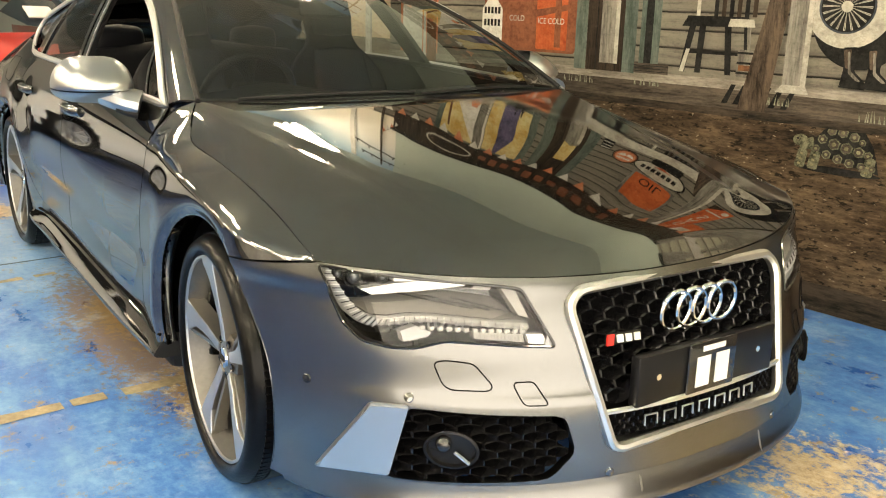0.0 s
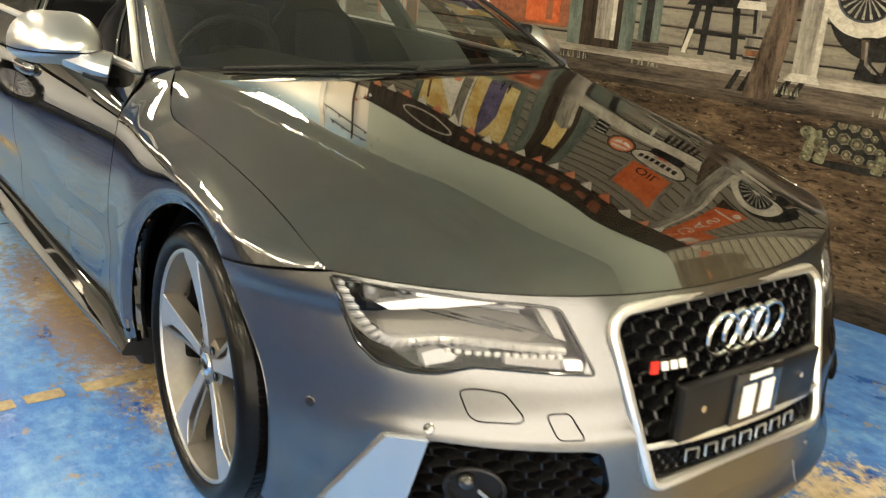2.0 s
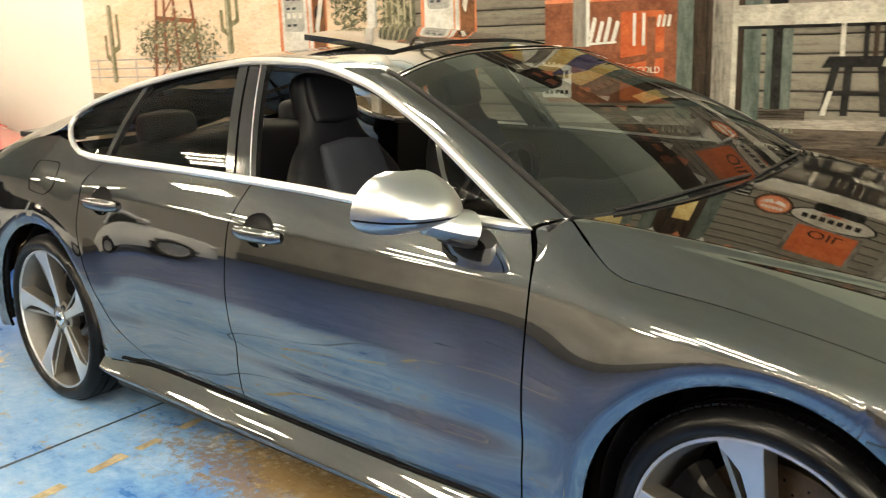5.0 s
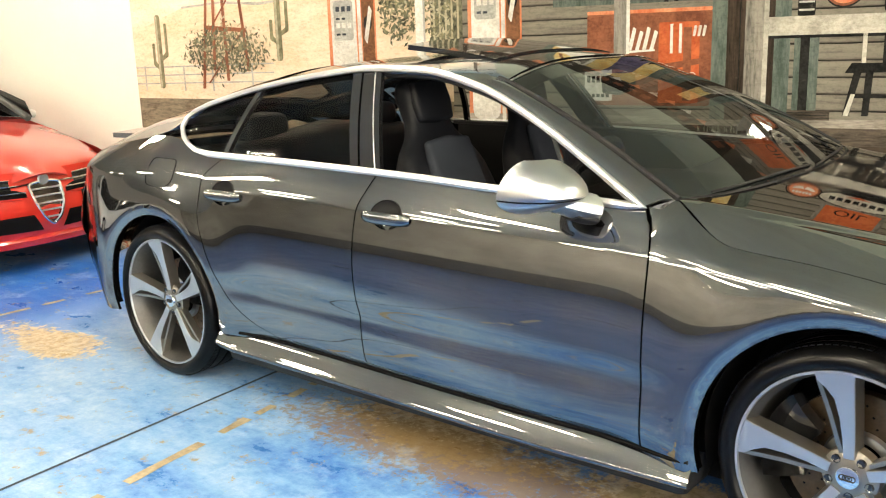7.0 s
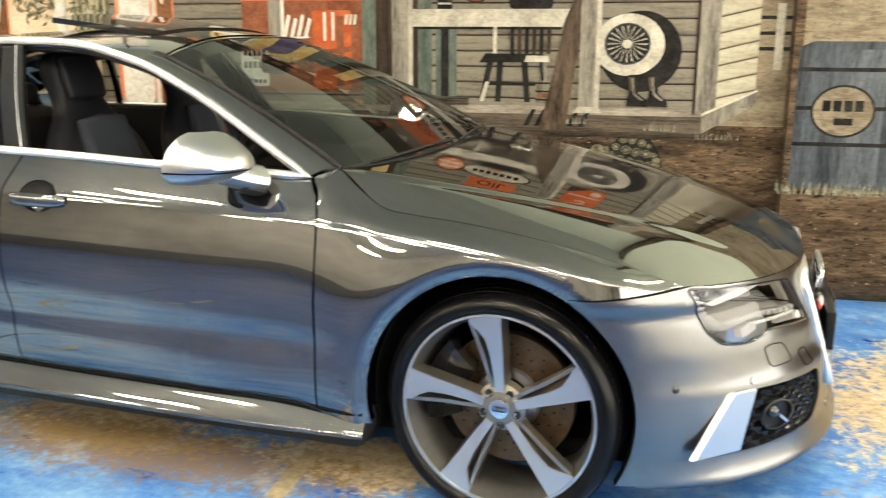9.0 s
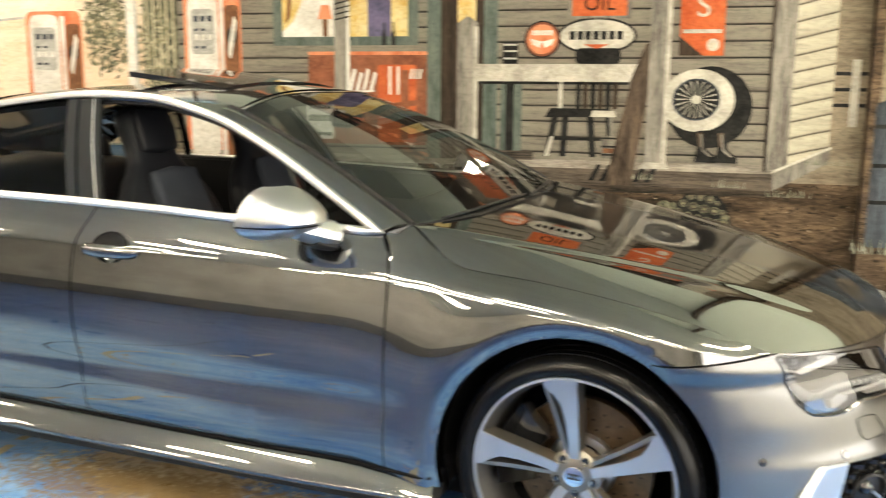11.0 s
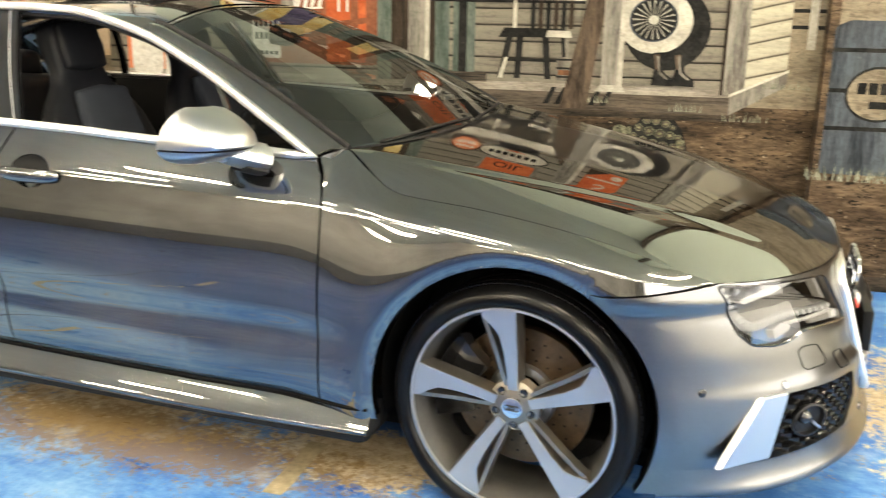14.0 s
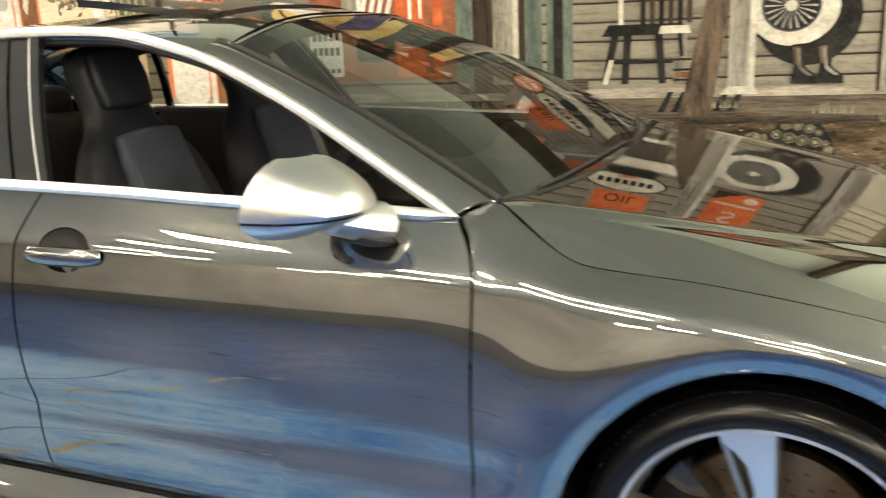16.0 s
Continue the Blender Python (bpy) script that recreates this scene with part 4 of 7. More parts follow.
for side in (-1, 1):
    pts = [(x, side * (belt_w(x) + 0.006), belt_z(x) + 0.002) for x in np.linspace(-0.612, -2.62, 40)]
    pts += [(-2.72, side * 0.818, 1.020), (-2.80, side * 0.800, 1.042), (-2.86, side * 0.778, 1.075), (-2.895, side * 0.755, 1.112), (-2.885, side * 0.733, 1.150), (-2.84, side * 0.722, 1.178)]
    pts += [(x, side * (rail_w(x) + 0.004), rail_z(x)) for x in np.linspace(-2.76, -0.66, 50)]
    part("window_trim", tube(pts, 0.0135, 8, True, flat=0.75), CHROME, CAR, "bright aluminium window surround")
    for bmx, name, material, label in (
        (side_glass(-2.86, -2.80, -2.53, -2.46, 10, 8), "quarter_window", TINT, "dark tinted quarter glass"),
        (side_glass(-2.515, -2.445, -1.765, -1.93, 20, 10), "rear_door_window", TINT, "dark tinted glass"),
        (side_glass(-0.83, -0.98, -0.64, -0.66, 4, 8), "mirror_window", TINT, ""),
    ):
        if side > 0 and name == "rear_door_window":
            continue
        ob = part(name, bmx if side < 0 else mirrored(bmx), material, CAR, label)
        ob.visible_shadow = False
    for xb, xt, xb2, xt2, inset in ((-2.535, -2.465, -2.505, -2.435, 0.004), (-1.775, -1.945, -1.735, -1.90, 0.004), (-1.728, -1.893, -1.655, -1.835, 0.008), (-1.65, -1.83, -1.625, -1.80, 0.004), (-0.845, -1.0, -0.825, -0.975, 0.008)):
        bmx = flange(side_glass(xb, xt, xb2, xt2, 3, 10, inset), 0.02)
        part("window_pillar", bmx if side < 0 else mirrored(bmx), BLACKGLOSS, CAR)
    bmx = flange(side_glass(-1.651, -1.831, -1.6475, -1.8275, 2, 10, 0.001), 0.01)
    part("pillar_strip", bmx if side < 0 else mirrored(bmx), CHROME, CAR)
    # inner frame of the open driver's window
    pts = [(x, side * (rail_w(x) - 0.03), rail_z(x) - 0.022) for x in np.linspace(-1.80, -0.72, 26)]
    part("window_seal", tube(pts, 0.014, 6), BLACKMATT, CAR)
    pts = [(x, side * (belt_w(x) - 0.02), belt_z(x) - 0.004) for x in np.linspace(-2.6, -0.66, 30)]
    part("window_seal", tube(pts, 0.012, 6), BLACKMATT, CAR)
    part("door_lining", grid(lambda a, b: (-2.55 + 1.98 * a, side * (belt_w(-2.55 + 1.98 * a) - 0.05 - 0.02 * math.sin(3 * b)), 0.28 + (belt_z(-2.55 + 1.98 * a) - 0.29) * b), 20, 8), CABIN, CAR)
part("headliner", roof_strip(-1.20, -2.56, lambda x: -(rail_w(x) - 0.05), lambda x: rail_w(x) - 0.05, 20, 14, -0.045), CABIN, CAR)

# door mirrors
for side in (-1, 1):
    def shell(k0, k1, nu=28, nv=14, shrink=0.0):
        def at(a, b):
            t = math.pi * (a - 0.5)
            k = k0 + (k1 - k0) * b
            h = abs(k)
            if k > 0:
                back, front, z = -0.908 + 0.035 * h**1.6, -0.725 - 0.085 * h**2.2, 1.005 + 0.104 * k
            else:
                back, front, z = -0.908 + 0.03 * h**1.5, -0.735 - 0.08 * h**1.5, 1.005 + 0.048 * k
            rad = max(0.0, 1 - h**2.3) ** 0.5
            c = max(0.0, math.cos(t)) ** 0.7
            x = back + (front - back - shrink) * c * (0.35 + 0.65 * rad) - 0.018 * math.sin(t)
            y = side * (0.982 + (0.122 - shrink) * math.sin(t) * (0.25 + 0.75 * rad))
            return (x, y, z)
        return grid(at, nu, nv)
    cap = part("door_mirror", shell(0.0, 1.0), SILVER, CAR, "satin aluminium door mirror")
    part("mirror_base", shell(-1.0, -0.10), SILVER, cap)
    part("mirror_gap", shell(-0.16, 0.06, 28, 2, 0.006), BLACKGLOSS, cap)
    bm = bmesh.new()
    vs = [bm.verts.new((-0.906 + 0.022 * (1 + math.sin(t)), side * (0.982 + 0.108 * math.cos(t)), 1.033 + 0.062 * math.sin(t))) for t in [2 * math.pi * (k + 0.5) / 28 for k in range(28)]]
    bm.faces.new(vs)
    part("mirror_glass", bm, POLISH, cap)
    part("mirror_arm", tube([(-0.815, side * 0.965, 0.992), (-0.795, side * 0.930, 0.980), (-0.775, side * 0.895, 0.968), (-0.762, side * 0.862, 0.960)], [0.050, 0.055, 0.058, 0.060], 12, flat=0.72), SILVER, cap)
    part("mirror_foot", tube([(-0.795, side * 0.925, 0.950), (-0.782, side * 0.893, 0.938), (-0.772, side * 0.865, 0.932)], [0.046, 0.052, 0.058], 12, flat=0.4), BLACKMATT, cap)
    if side > 0:
        # the mirror on the wall's side is folded back
        cap.matrix_basis = Matrix.Translation((-0.76, 0.90, 0)) @ Matrix.Rotation(radians(62), 4, "Z") @ Matrix.Translation((0.76, -0.90, 0))

# door handles in their dished recesses
for k, (hx, hz) in enumerate(HANDLES):
    for s_, side in ((0, -1), (1, 1)):
        owner = (doors if k == 0 else rear_doors)[s_]

        def dish(a, b):
            t = 2 * math.pi * a
            x, z = hx + 0.0745 * b * math.cos(t), hz + 0.0745 * 0.68 * b * math.sin(t)
            return (x, side * (door_skin(x, z) - 0.028 * (1 - b**2.5)), z)

        part("handle_recess", grid(dish, 32, 8), PAINT, owner)

        # black sheet over the recess's upper half, standing in for shade above the handle
        def recess_shade(a, b):
            x, y, z = dish(0.5 * a, 0.94 * b)
            return (x, y + side * 0.003, z)

        part("handle_shade", grid(recess_shade, 20, 8), BLACKMATT, owner)
        x0 = hx - 0.106
        xs = [x0 + 0.212 * i / 16 for i in range(17)]
        bow = [max(0.0, 1 - abs(i / 8 - 1) ** 3.2) for i in range(17)]
        pts = [(x, side * (door_skin(x, hz) + 0.002 + 0.020 * q**0.7), hz - 0.009) for x, q in zip(xs, bow)]
        part("door_handle", tube(pts, [0.010 + 0.007 * q**0.5 for q in bow], 14, flat=1.35), PAINT, owner)
        part("handle_strip", tube([(p[0], p[1] + side * 0.0150, p[2] + 0.011) for p in pts[2:15]], 0.0017, 6), CHROME, owner)
# fuel flap seam on the right rear quarter
pts = loop([(-2.98, 0.985), (-2.80, 0.985), (-2.78, 0.90), (-2.84, 0.862), (-2.98, 0.875)], 0.03, 4)
part("fuel_flap_seam", tube([(x, -side_w(x, z, quarter_z(x), quarter_w(x)) - 0.0006, z) for x, z in pts], 0.0014, 4, True), DARKVOID, CAR)

# ---- wheels ----


def polar(r, s, ang, y):
    """A place on the wheel: r out along a spoke, s across it."""
    c, q = math.cos(ang), math.sin(ang)
    return Vector((r * c - s * q, y, r * q + s * c))


def make_wheel(name, base, caliper_at, disc_r):
    rim = part(name, lathe([(0.288, 0.010), (0.2875, -0.001), (0.282, -0.002), (0.279, 0.003), (0.277, 0.018), (0.266, 0.035), (0.262, 0.10), (0.255, 0.20), (0.270, 0.235)], 72), RIMDARK, CAR, "five-spoke alloy wheel with machined faces")
    part("rim_edge", lathe([(0.2882, 0.004), (0.2878, -0.0025), (0.2805, -0.003), (0.2785, 0.003)], 72), MACHINED, rim)
    bm = lathe([(0.284, 0.012), (0.290, -0.002), (0.294, -0.008), (0.299, -0.0125), (0.306, -0.0155), (0.314, -0.0160), (0.322, -0.0135), (0.330, -0.008), (0.337, 0.001), (0.343, 0.013), (0.347, 0.028), (0.348, 0.038), (0.349, 0.050), (0.342, 0.0505), (0.342, 0.060), (0.349, 0.0605), (0.349, 0.105), (0.342, 0.1055), (0.342, 0.116), (0.349, 0.1165), (0.349, 0.165), (0.342, 0.1655), (0.342, 0.176), (0.349, 0.1765), (0.348, 0.205), (0.340, 0.235), (0.318, 0.248), (0.284, 0.24)], 96)
    for v in bm.verts:
        v.co.z = max(v.co.z, -HUBZ)
    tyre = part("tyre", bm, RUBBER, rim, "low-profile black tyre", sharp=50)
    bm = bmesh.new()
    for i in range(110):
        a = 2 * math.pi * i / 110
        m = Matrix.Rotation(-a, 4, "Y") @ Matrix.Translation((0.3470, 0.038, 0))
        r_ = bmesh.ops.create_cube(bm, size=1, matrix=m @ Matrix.Diagonal((0.0045, 0.030, 0.0135, 1)))
    for v in bm.verts:
        v.co.z = max(v.co.z, -HUBZ + 0.0005)
    tagged(part("tread_block", bm, RUBBER, tyre), kind="stuff")
    for k in range(5):
        ang = base + 2 * math.pi * k / 5
        st = [(0.050, -0.016, 0.013, 0.026), (0.10, -0.018, 0.014, 0.022), (0.16, -0.020, 0.019, 0.014), (0.21, -0.021, 0.030, 0.008), (0.235, -0.022, 0.050, 0.005), (0.255, -0.022, 0.072, 0.003), (0.279, -0.024, 0.080, 0.001)]
        for material, nm, y_in, depth, shrink in ((ALLOYGREY, "spoke", 0.003, 0.045, 0.0), (MACHINED, "spoke_face", 0.0, 0.004, 0.0015)):
            bm = bmesh.new()
            rows = []
            for r, a, b, y in st:
                rr = min(r, 0.2795)
                rows.append([bm.verts.new(polar(rr, a + shrink, ang, y + y_in)), bm.verts.new(polar(rr, b - shrink, ang, y + y_in)), bm.verts.new(polar(rr, b + 0.006 * (nm == "spoke"), ang, y + y_in + depth)), bm.verts.new(polar(rr, a - 0.006 * (nm == "spoke"), ang, y + y_in + depth))])
            for p, q in zip(rows, rows[1:]):
                for i in range(4):
                    j = (i + 1) % 4
                    bm.faces.new((p[i], p[j], q[j], q[i]))
            bm.faces.new(rows[0][::-1])
            bm.faces.new(rows[-1])
            part(nm, bm, material, rim, sharp=20)
        # the thinner rib beside each spoke
        bm = bmesh.new()
        rows = []
        for r, a, y in ((0.052, 0.018, 0.036), (0.10, 0.030, 0.030), (0.16, 0.043, 0.022), (0.215, 0.058, 0.014), (0.255, 0.070, 0.010)):
            rows.append([bm.verts.new(polar(r, a - 0.006, ang, y)), bm.verts.new(polar(r, a + 0.006, ang, y)), bm.verts.new(polar(r, a + 0.009, ang, y + 0.03)), bm.verts.new(polar(r, a - 0.009, ang, y + 0.03))])
        for p, q in zip(rows, rows[1:]):
            for i in range(4):
                j = (i + 1) % 4
                bm.faces.new((p[i], p[j], q[j], q[i]))
        bm.faces.new(rows[0][::-1])
        bm.faces.new(rows[-1])
        part("spoke_rib", bm, ALLOYGREY, rim, sharp=20)
    hub = lathe([(0.0, 0.021), (0.026, 0.021), (0.029, 0.022), (0.031, 0.027)], 32)
    cap = part("centre_cap", hub, POLISH, rim, "round metal centre cap")
    for q in (-1.5, -0.5, 0.5, 1.5):
        part("cap_ring", tube([Vector((0.0085 * q + 0.0075 * math.cos(t), 0.0195, 0.0075 * math.sin(t))) for t in [2 * math.pi * j / 14 for j in range(14)]], 0.0013, 4, True), BLACKMATT, cap)
    part("wheel_hub", lathe([(0.031, 0.028), (0.056, 0.032), (0.072, 0.042), (0.074, 0.075), (0.0, 0.08)], 40), ALLOYGREY, rim)
    for k in range(5):
        p = polar(0.053, 0.0, base + 2 * math.pi * (k + 0.5) / 5, 0.0)
        bm = lathe([(0.0, 0.031), (0.008, 0.031), (0.0115, 0.0285), (0.012, 0.034)], 14)
        bmesh.ops.translate(bm, vec=p, verts=bm.verts)
        part("wheel_bolt", bm, BLACKGLOSS, rim)
    part("disc_hat", lathe([(0.070, 0.098), (0.092, 0.100), (0.098, 0.112)], 48), SILVER, rim)
    part("brake_disc", lathe([(0.098, 0.112), (disc_r, 0.112), (disc_r + 0.002, 0.120), (disc_r, 0.145), (0.10, 0.145)], 64), DISC, rim, "drilled iron brake disc")
    bm = bmesh.new()
    for i in range(60):
        a = 2 * math.pi * (i + (i % 3) * 0.3) / 60
        p = polar(0.115 + (i % 3) * 0.026, 0, a, 0.1115)
        vs = [bm.verts.new(p + Vector((0.0035 * math.cos(t), 0, 0.0035 * math.sin(t)))) for t in [2 * math.pi * j / 8 for j in range(8)]]
        bm.faces.new(vs)
    tagged(part("disc_hole", bm, DARKVOID, rim), kind="stuff")
    bm = grid(lambda a, b: polar((0.130 + 0.098 * b), 0, caliper_at + (a - 0.5) * 1.15, 0.088 + 0.02 * abs(b - 0.5)), 14, 5)
    flange(bm, 0.05)
    cal = part("brake_caliper", bm, BLACKGLOSS, rim, "black brake caliper")
    return rim


for cx, base, cal, dr in ((FX, math.radians(93), math.radians(165), 0.198), (RX, math.radians(94), math.radians(35), 0.178)):
    w = make_wheel("wheel", base, cal, dr)
    steer_by = -3.5 if cx == FX else 0
    w.matrix_basis = pose(cx, -0.918, HUBZ, 0, 0, steer_by)
    twin = copy_thing(w, pose(cx, 0.918, HUBZ, 0, 0, 180 + steer_by))

# ---- cabin inside ----


def cushion(lo, hi, soft, m=None, levels=2):
    bm = boxed(lo, hi, soft, m)
    bmesh.ops.subdivide_edges(bm, edges=list(bm.edges), cuts=1, use_grid_fill=True, smooth=0.6)
    return bm


seat_half = curve([(0.0, 0.215), (0.12, 0.25), (0.30, 0.262), (0.42, 0.245), (0.52, 0.19), (0.58, 0.135), (0.64, 0.118), (0.74, 0.122), (0.80, 0.095), (0.815, 0.03)])
seat_deep = curve([(0.0, 0.09), (0.3, 0.075), (0.5, 0.055), (0.62, 0.045), (0.74, 0.055), (0.80, 0.04), (0.815, 0.015)])


def car_seat(x, y):
    base = part("car_seat", cushion((x - 0.05, y - 0.25, 0.40), (x + 0.48, y + 0.25, 0.60), 0.05), LEATHER, CAR, "dark leather sports seat")
    lean = Matrix.Translation((x, y, 0.535)) @ Matrix.Rotation(radians(-17), 4, "Y")

    def back(a, b):
        t, z = 2 * math.pi * a, 0.815 * b
        c, q = math.cos(t), math.sin(t)
        w = seat_half(z) * math.copysign(abs(q) ** 0.6, q)
        d = seat_deep(z) * math.copysign(abs(c) ** 0.7, c)
        hollow = 0.05 * (abs(w) / 0.26) ** 2 * (1 - b) if c > 0 else 0.0
        return lean @ Vector((d + hollow, w, z))

    part("backrest", grid(back, 40, 36, closed_u=True), LEATHER, base, sharp=60)
    part("headrest_pad", cushion((0.03, -0.10, 0.62), (0.065, 0.10, 0.78), 0.014, lean), LEATHER, base)
    part("back_pad", cushion((0.055, -0.13, 0.10), (0.095, 0.13, 0.54), 0.018, lean), SUEDE, base)
    return base


car_seat(-1.615, -0.37)
car_seat(-1.645, 0.37)
bench = part("rear_bench", cushion((-2.75, -0.62, 0.36), (-2.25, 0.62, 0.52), 0.05), LEATHER, CAR, "dark leather rear bench")
part("rear_backrest", cushion((-2.85, -0.62, 0.45), (-2.70, 0.62, 1.02), 0.05, Matrix.Translation((0, 0, 0))), LEATHER, bench)
for y in (-0.38, 0.38):
    part("rear_headrest", cushion((-2.86, y - 0.13, 1.0), (-2.75, y + 0.13, 1.14), 0.04), LEATHER, bench)
part("cabin_floor", boxed((-2.9, -0.8, 0.26), (-0.4, 0.8, 0.30)), CABIN, CAR)
part("parcel_shelf", boxed((-3.6, -0.6, 0.90), (-2.86, 0.6, 0.93)), CABIN, CAR)
part("centre_console", cushion((-1.75, -0.12, 0.30), (-0.80, 0.12, 0.62), 0.04), CABIN, CAR)
bm = grid(lambda a, b: (-0.46 - 0.13 * (2 * a - 1) ** 2 - 0.46 * b, (2 * a - 1) * 0.72, 0.975 + 0.012 * math.sin(math.pi * b) - 0.02 * b - 0.10 * max(0, b - 0.85) / 0.15 + 0.05 * math.exp(-(((2 * a - 1) + 0.5) / 0.22) ** 2) * b), 30, 12)
part("dashboard", flange(bm, 0.2), CABIN, CAR)
wheel_m = Matrix.Translation((-1.06, -0.37, 0.93)) @ Matrix.Rotation(radians(-65), 4, "Y")
ring = [wheel_m @ Vector((0.185 * math.cos(t), 0.185 * math.sin(t), 0)) for t in [2 * math.pi * k / 40 for k in range(40)]]
steer = part("steering_wheel", tube(ring, 0.015, 8, True), LEATHER, CAR)
part("steering_boss", cushion((-0.07, -0.07, -0.03), (0.07, 0.07, 0.02), 0.02, wheel_m), CABIN, steer)
for t in (0, math.pi, -math.pi / 2):
    part("steering_spoke", tube([wheel_m @ Vector((0.05 * math.cos(t + math.pi / 2), 0.05 * math.sin(t + math.pi / 2), 0)), wheel_m @ Vector((0.18 * math.cos(t + math.pi / 2), 0.18 * math.sin(t + math.pi / 2), 0))], 0.014, 6), CABIN, steer)
part("inner_mirror", cushion((-1.16, -0.11, 1.235), (-1.13, 0.11, 1.30), 0.012), BLACKGLOSS, CAR)
# wipers
for y0, y1 in ((-0.62, -0.02), (0.0, 0.55)):
    pts = [Vector(screen((y0 + (y1 - y0) * k / 12) / 1.46 + 0.5, 0.005 + 0.02 * math.sin(k / 12 * 2.4))) + Vector((0.004, 0, 0.005)) for k in range(13)]
    part("wiper", tube(pts, 0.004, 6), BLACKMATT, CAR)

# ---- floor, walls and ceiling ----
FLOOR = mat("worn_blue_floor_paint", (0.1, 0.25, 0.55), 0.35, spec=0.18)
n = Net(FLOOR)
at = n.place()
sep = n.node("ShaderNodeSeparateXYZ")
n.link(at, sep.inputs[0])
wob = n.noise(at, 1.3, 6, 0.65)
wear = n.noise(at, 2.6, 8, 0.7, (1, 1.8, 1))
fine = n.noise(at, 22, 6, 0.75)
tiny = n.noise(at, 140, 3, 0.6)
rubbed = n.math("MULTIPLY", n.math("SUBTRACT", n.math("DIVIDE", n.math("SUBTRACT", -1.0, sep.outputs[0]), 1.6, True), 0.35), 0.15)
blue = n.ramp(n.math("ADD", rubbed, n.math("ADD", n.math("MULTIPLY", wear, 0.7), n.math("MULTIPLY", fine, 0.3))), [(0.28, (0.014, 0.085, 0.38)), (0.43, (0.06, 0.20, 0.54)), (0.56, (0.18, 0.36, 0.64)), (0.74, (0.38, 0.52, 0.70))])
tan = n.ramp(fine, [(0.3, (0.26, 0.19, 0.11)), (0.5, (0.50, 0.40, 0.27)), (0.7, (0.68, 0.60, 0.46))])


def patch(cx, cy, rx, ry):
    """1 in the middle of a worn patch, falling to 0 at its uneven rim."""
    dx = n.math("DIVIDE", n.math("SUBTRACT", sep.outputs[0], cx), rx)
    dy = n.math("DIVIDE", n.math("SUBTRACT", sep.outputs[1], cy), ry)
    d = n.math("SQRT", n.math("ADD", n.math("MULTIPLY", dx, dx), n.math("MULTIPLY", dy, dy)))
    return n.math("SUBTRACT", 1.0, d, True)


bare = patch(-1.5, -0.72, 1.3, 0.38)
for p in ((-3.9, -1.0, 0.8, 0.32), (1.55, 0.55, 1.6, 1.2), (-0.5, -0.7, 0.9, 0.4), (4.4, -1.2, 3.2, 3.6)):
    bare = n.math("MAXIMUM", bare, patch(*p))
amount = n.math("ADD", n.math("MULTIPLY", bare, 0.98), n.math("MULTIPLY", n.math("SUBTRACT", n.math("ADD", n.math("MULTIPLY", wob, 0.5), n.math("MULTIPLY", fine, 0.5)), 0.5), 2.4))
worn = n.ramp(amount, [(0.50, (0, 0, 0)), (0.62, (1, 1, 1))])
# the mostly unseen aisle is coloured darker, less rubbed, to deepen the flank's reflection
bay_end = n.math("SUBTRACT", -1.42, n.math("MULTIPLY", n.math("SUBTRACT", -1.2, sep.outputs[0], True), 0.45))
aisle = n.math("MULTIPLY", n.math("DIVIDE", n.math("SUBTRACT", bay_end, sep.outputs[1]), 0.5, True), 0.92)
# shadow in the gap before the red car, put into the floor colour
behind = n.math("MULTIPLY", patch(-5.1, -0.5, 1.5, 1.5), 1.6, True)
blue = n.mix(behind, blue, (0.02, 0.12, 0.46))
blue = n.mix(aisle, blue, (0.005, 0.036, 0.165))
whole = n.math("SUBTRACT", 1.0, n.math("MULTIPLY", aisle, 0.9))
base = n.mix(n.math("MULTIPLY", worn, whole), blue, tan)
chips = n.ramp(n.noise(at, 9, 8, 0.8), [(0.57, (0, 0, 0)), (0.63, (0.85, 0.85, 0.85))])
base = n.mix(n.math("MULTIPLY", chips, whole), base, (0.36, 0.24, 0.09))
# brown grit that has gathered beside the sills and wheels
grit = n.math("MULTIPLY", patch(-1.3, -0.84, 1.9, 0.40), 1.12)
grit = n.ramp(n.math("ADD", grit, n.math("MULTIPLY", n.math("SUBTRACT", n.noise(at, 26, 6, 0.8), 0.5), 2.2)), [(0.55, (0, 0, 0)), (0.75, (0.8, 0.8, 0.8))])
base = n.mix(grit, base, (0.24, 0.15, 0.055))
dust = n.ramp(n.noise(at, 3.5, 8, 0.75), [(0.54, (0, 0, 0)), (0.74, (0.5, 0.5, 0.5))])
base = n.mix(n.math("MULTIPLY", dust, whole), base, (0.62, 0.70, 0.80))
# pale floor ahead, out of view, added to brighten the bumper by reflection
pale_bounce = n.math("DIVIDE", n.math("SUBTRACT", n.math("ADD", sep.outputs[0], n.math("MULTIPLY", wob, 0.8)), 2.5), 0.5, True)
base = n.mix(pale_bounce, base, n.ramp(wear, [(0.3, (0.52, 0.50, 0.46)), (0.7, (0.74, 0.72, 0.67))]))
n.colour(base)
n.rough(n.ramp(wear, [(0.3, (0.22, 0.22, 0.22)), (0.7, (0.5, 0.5, 0.5))]))
n.bump(n.math("ADD", n.math("MULTIPLY", fine, 0.6), n.math("MULTIPLY", tiny, 0.4)), 0.12, 0.006)

bm = bmesh.new()
grid(lambda a, b: (-16 + 26 * a, -12.2 + 17.2 * b, 0), 4, 4, bm)
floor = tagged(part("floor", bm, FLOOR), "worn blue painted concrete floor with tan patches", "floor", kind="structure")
LINE = speckled("worn_ochre_line", (0.36, 0.29, 0.18), 0.5, vary=0.55, scale=9, fine=50)
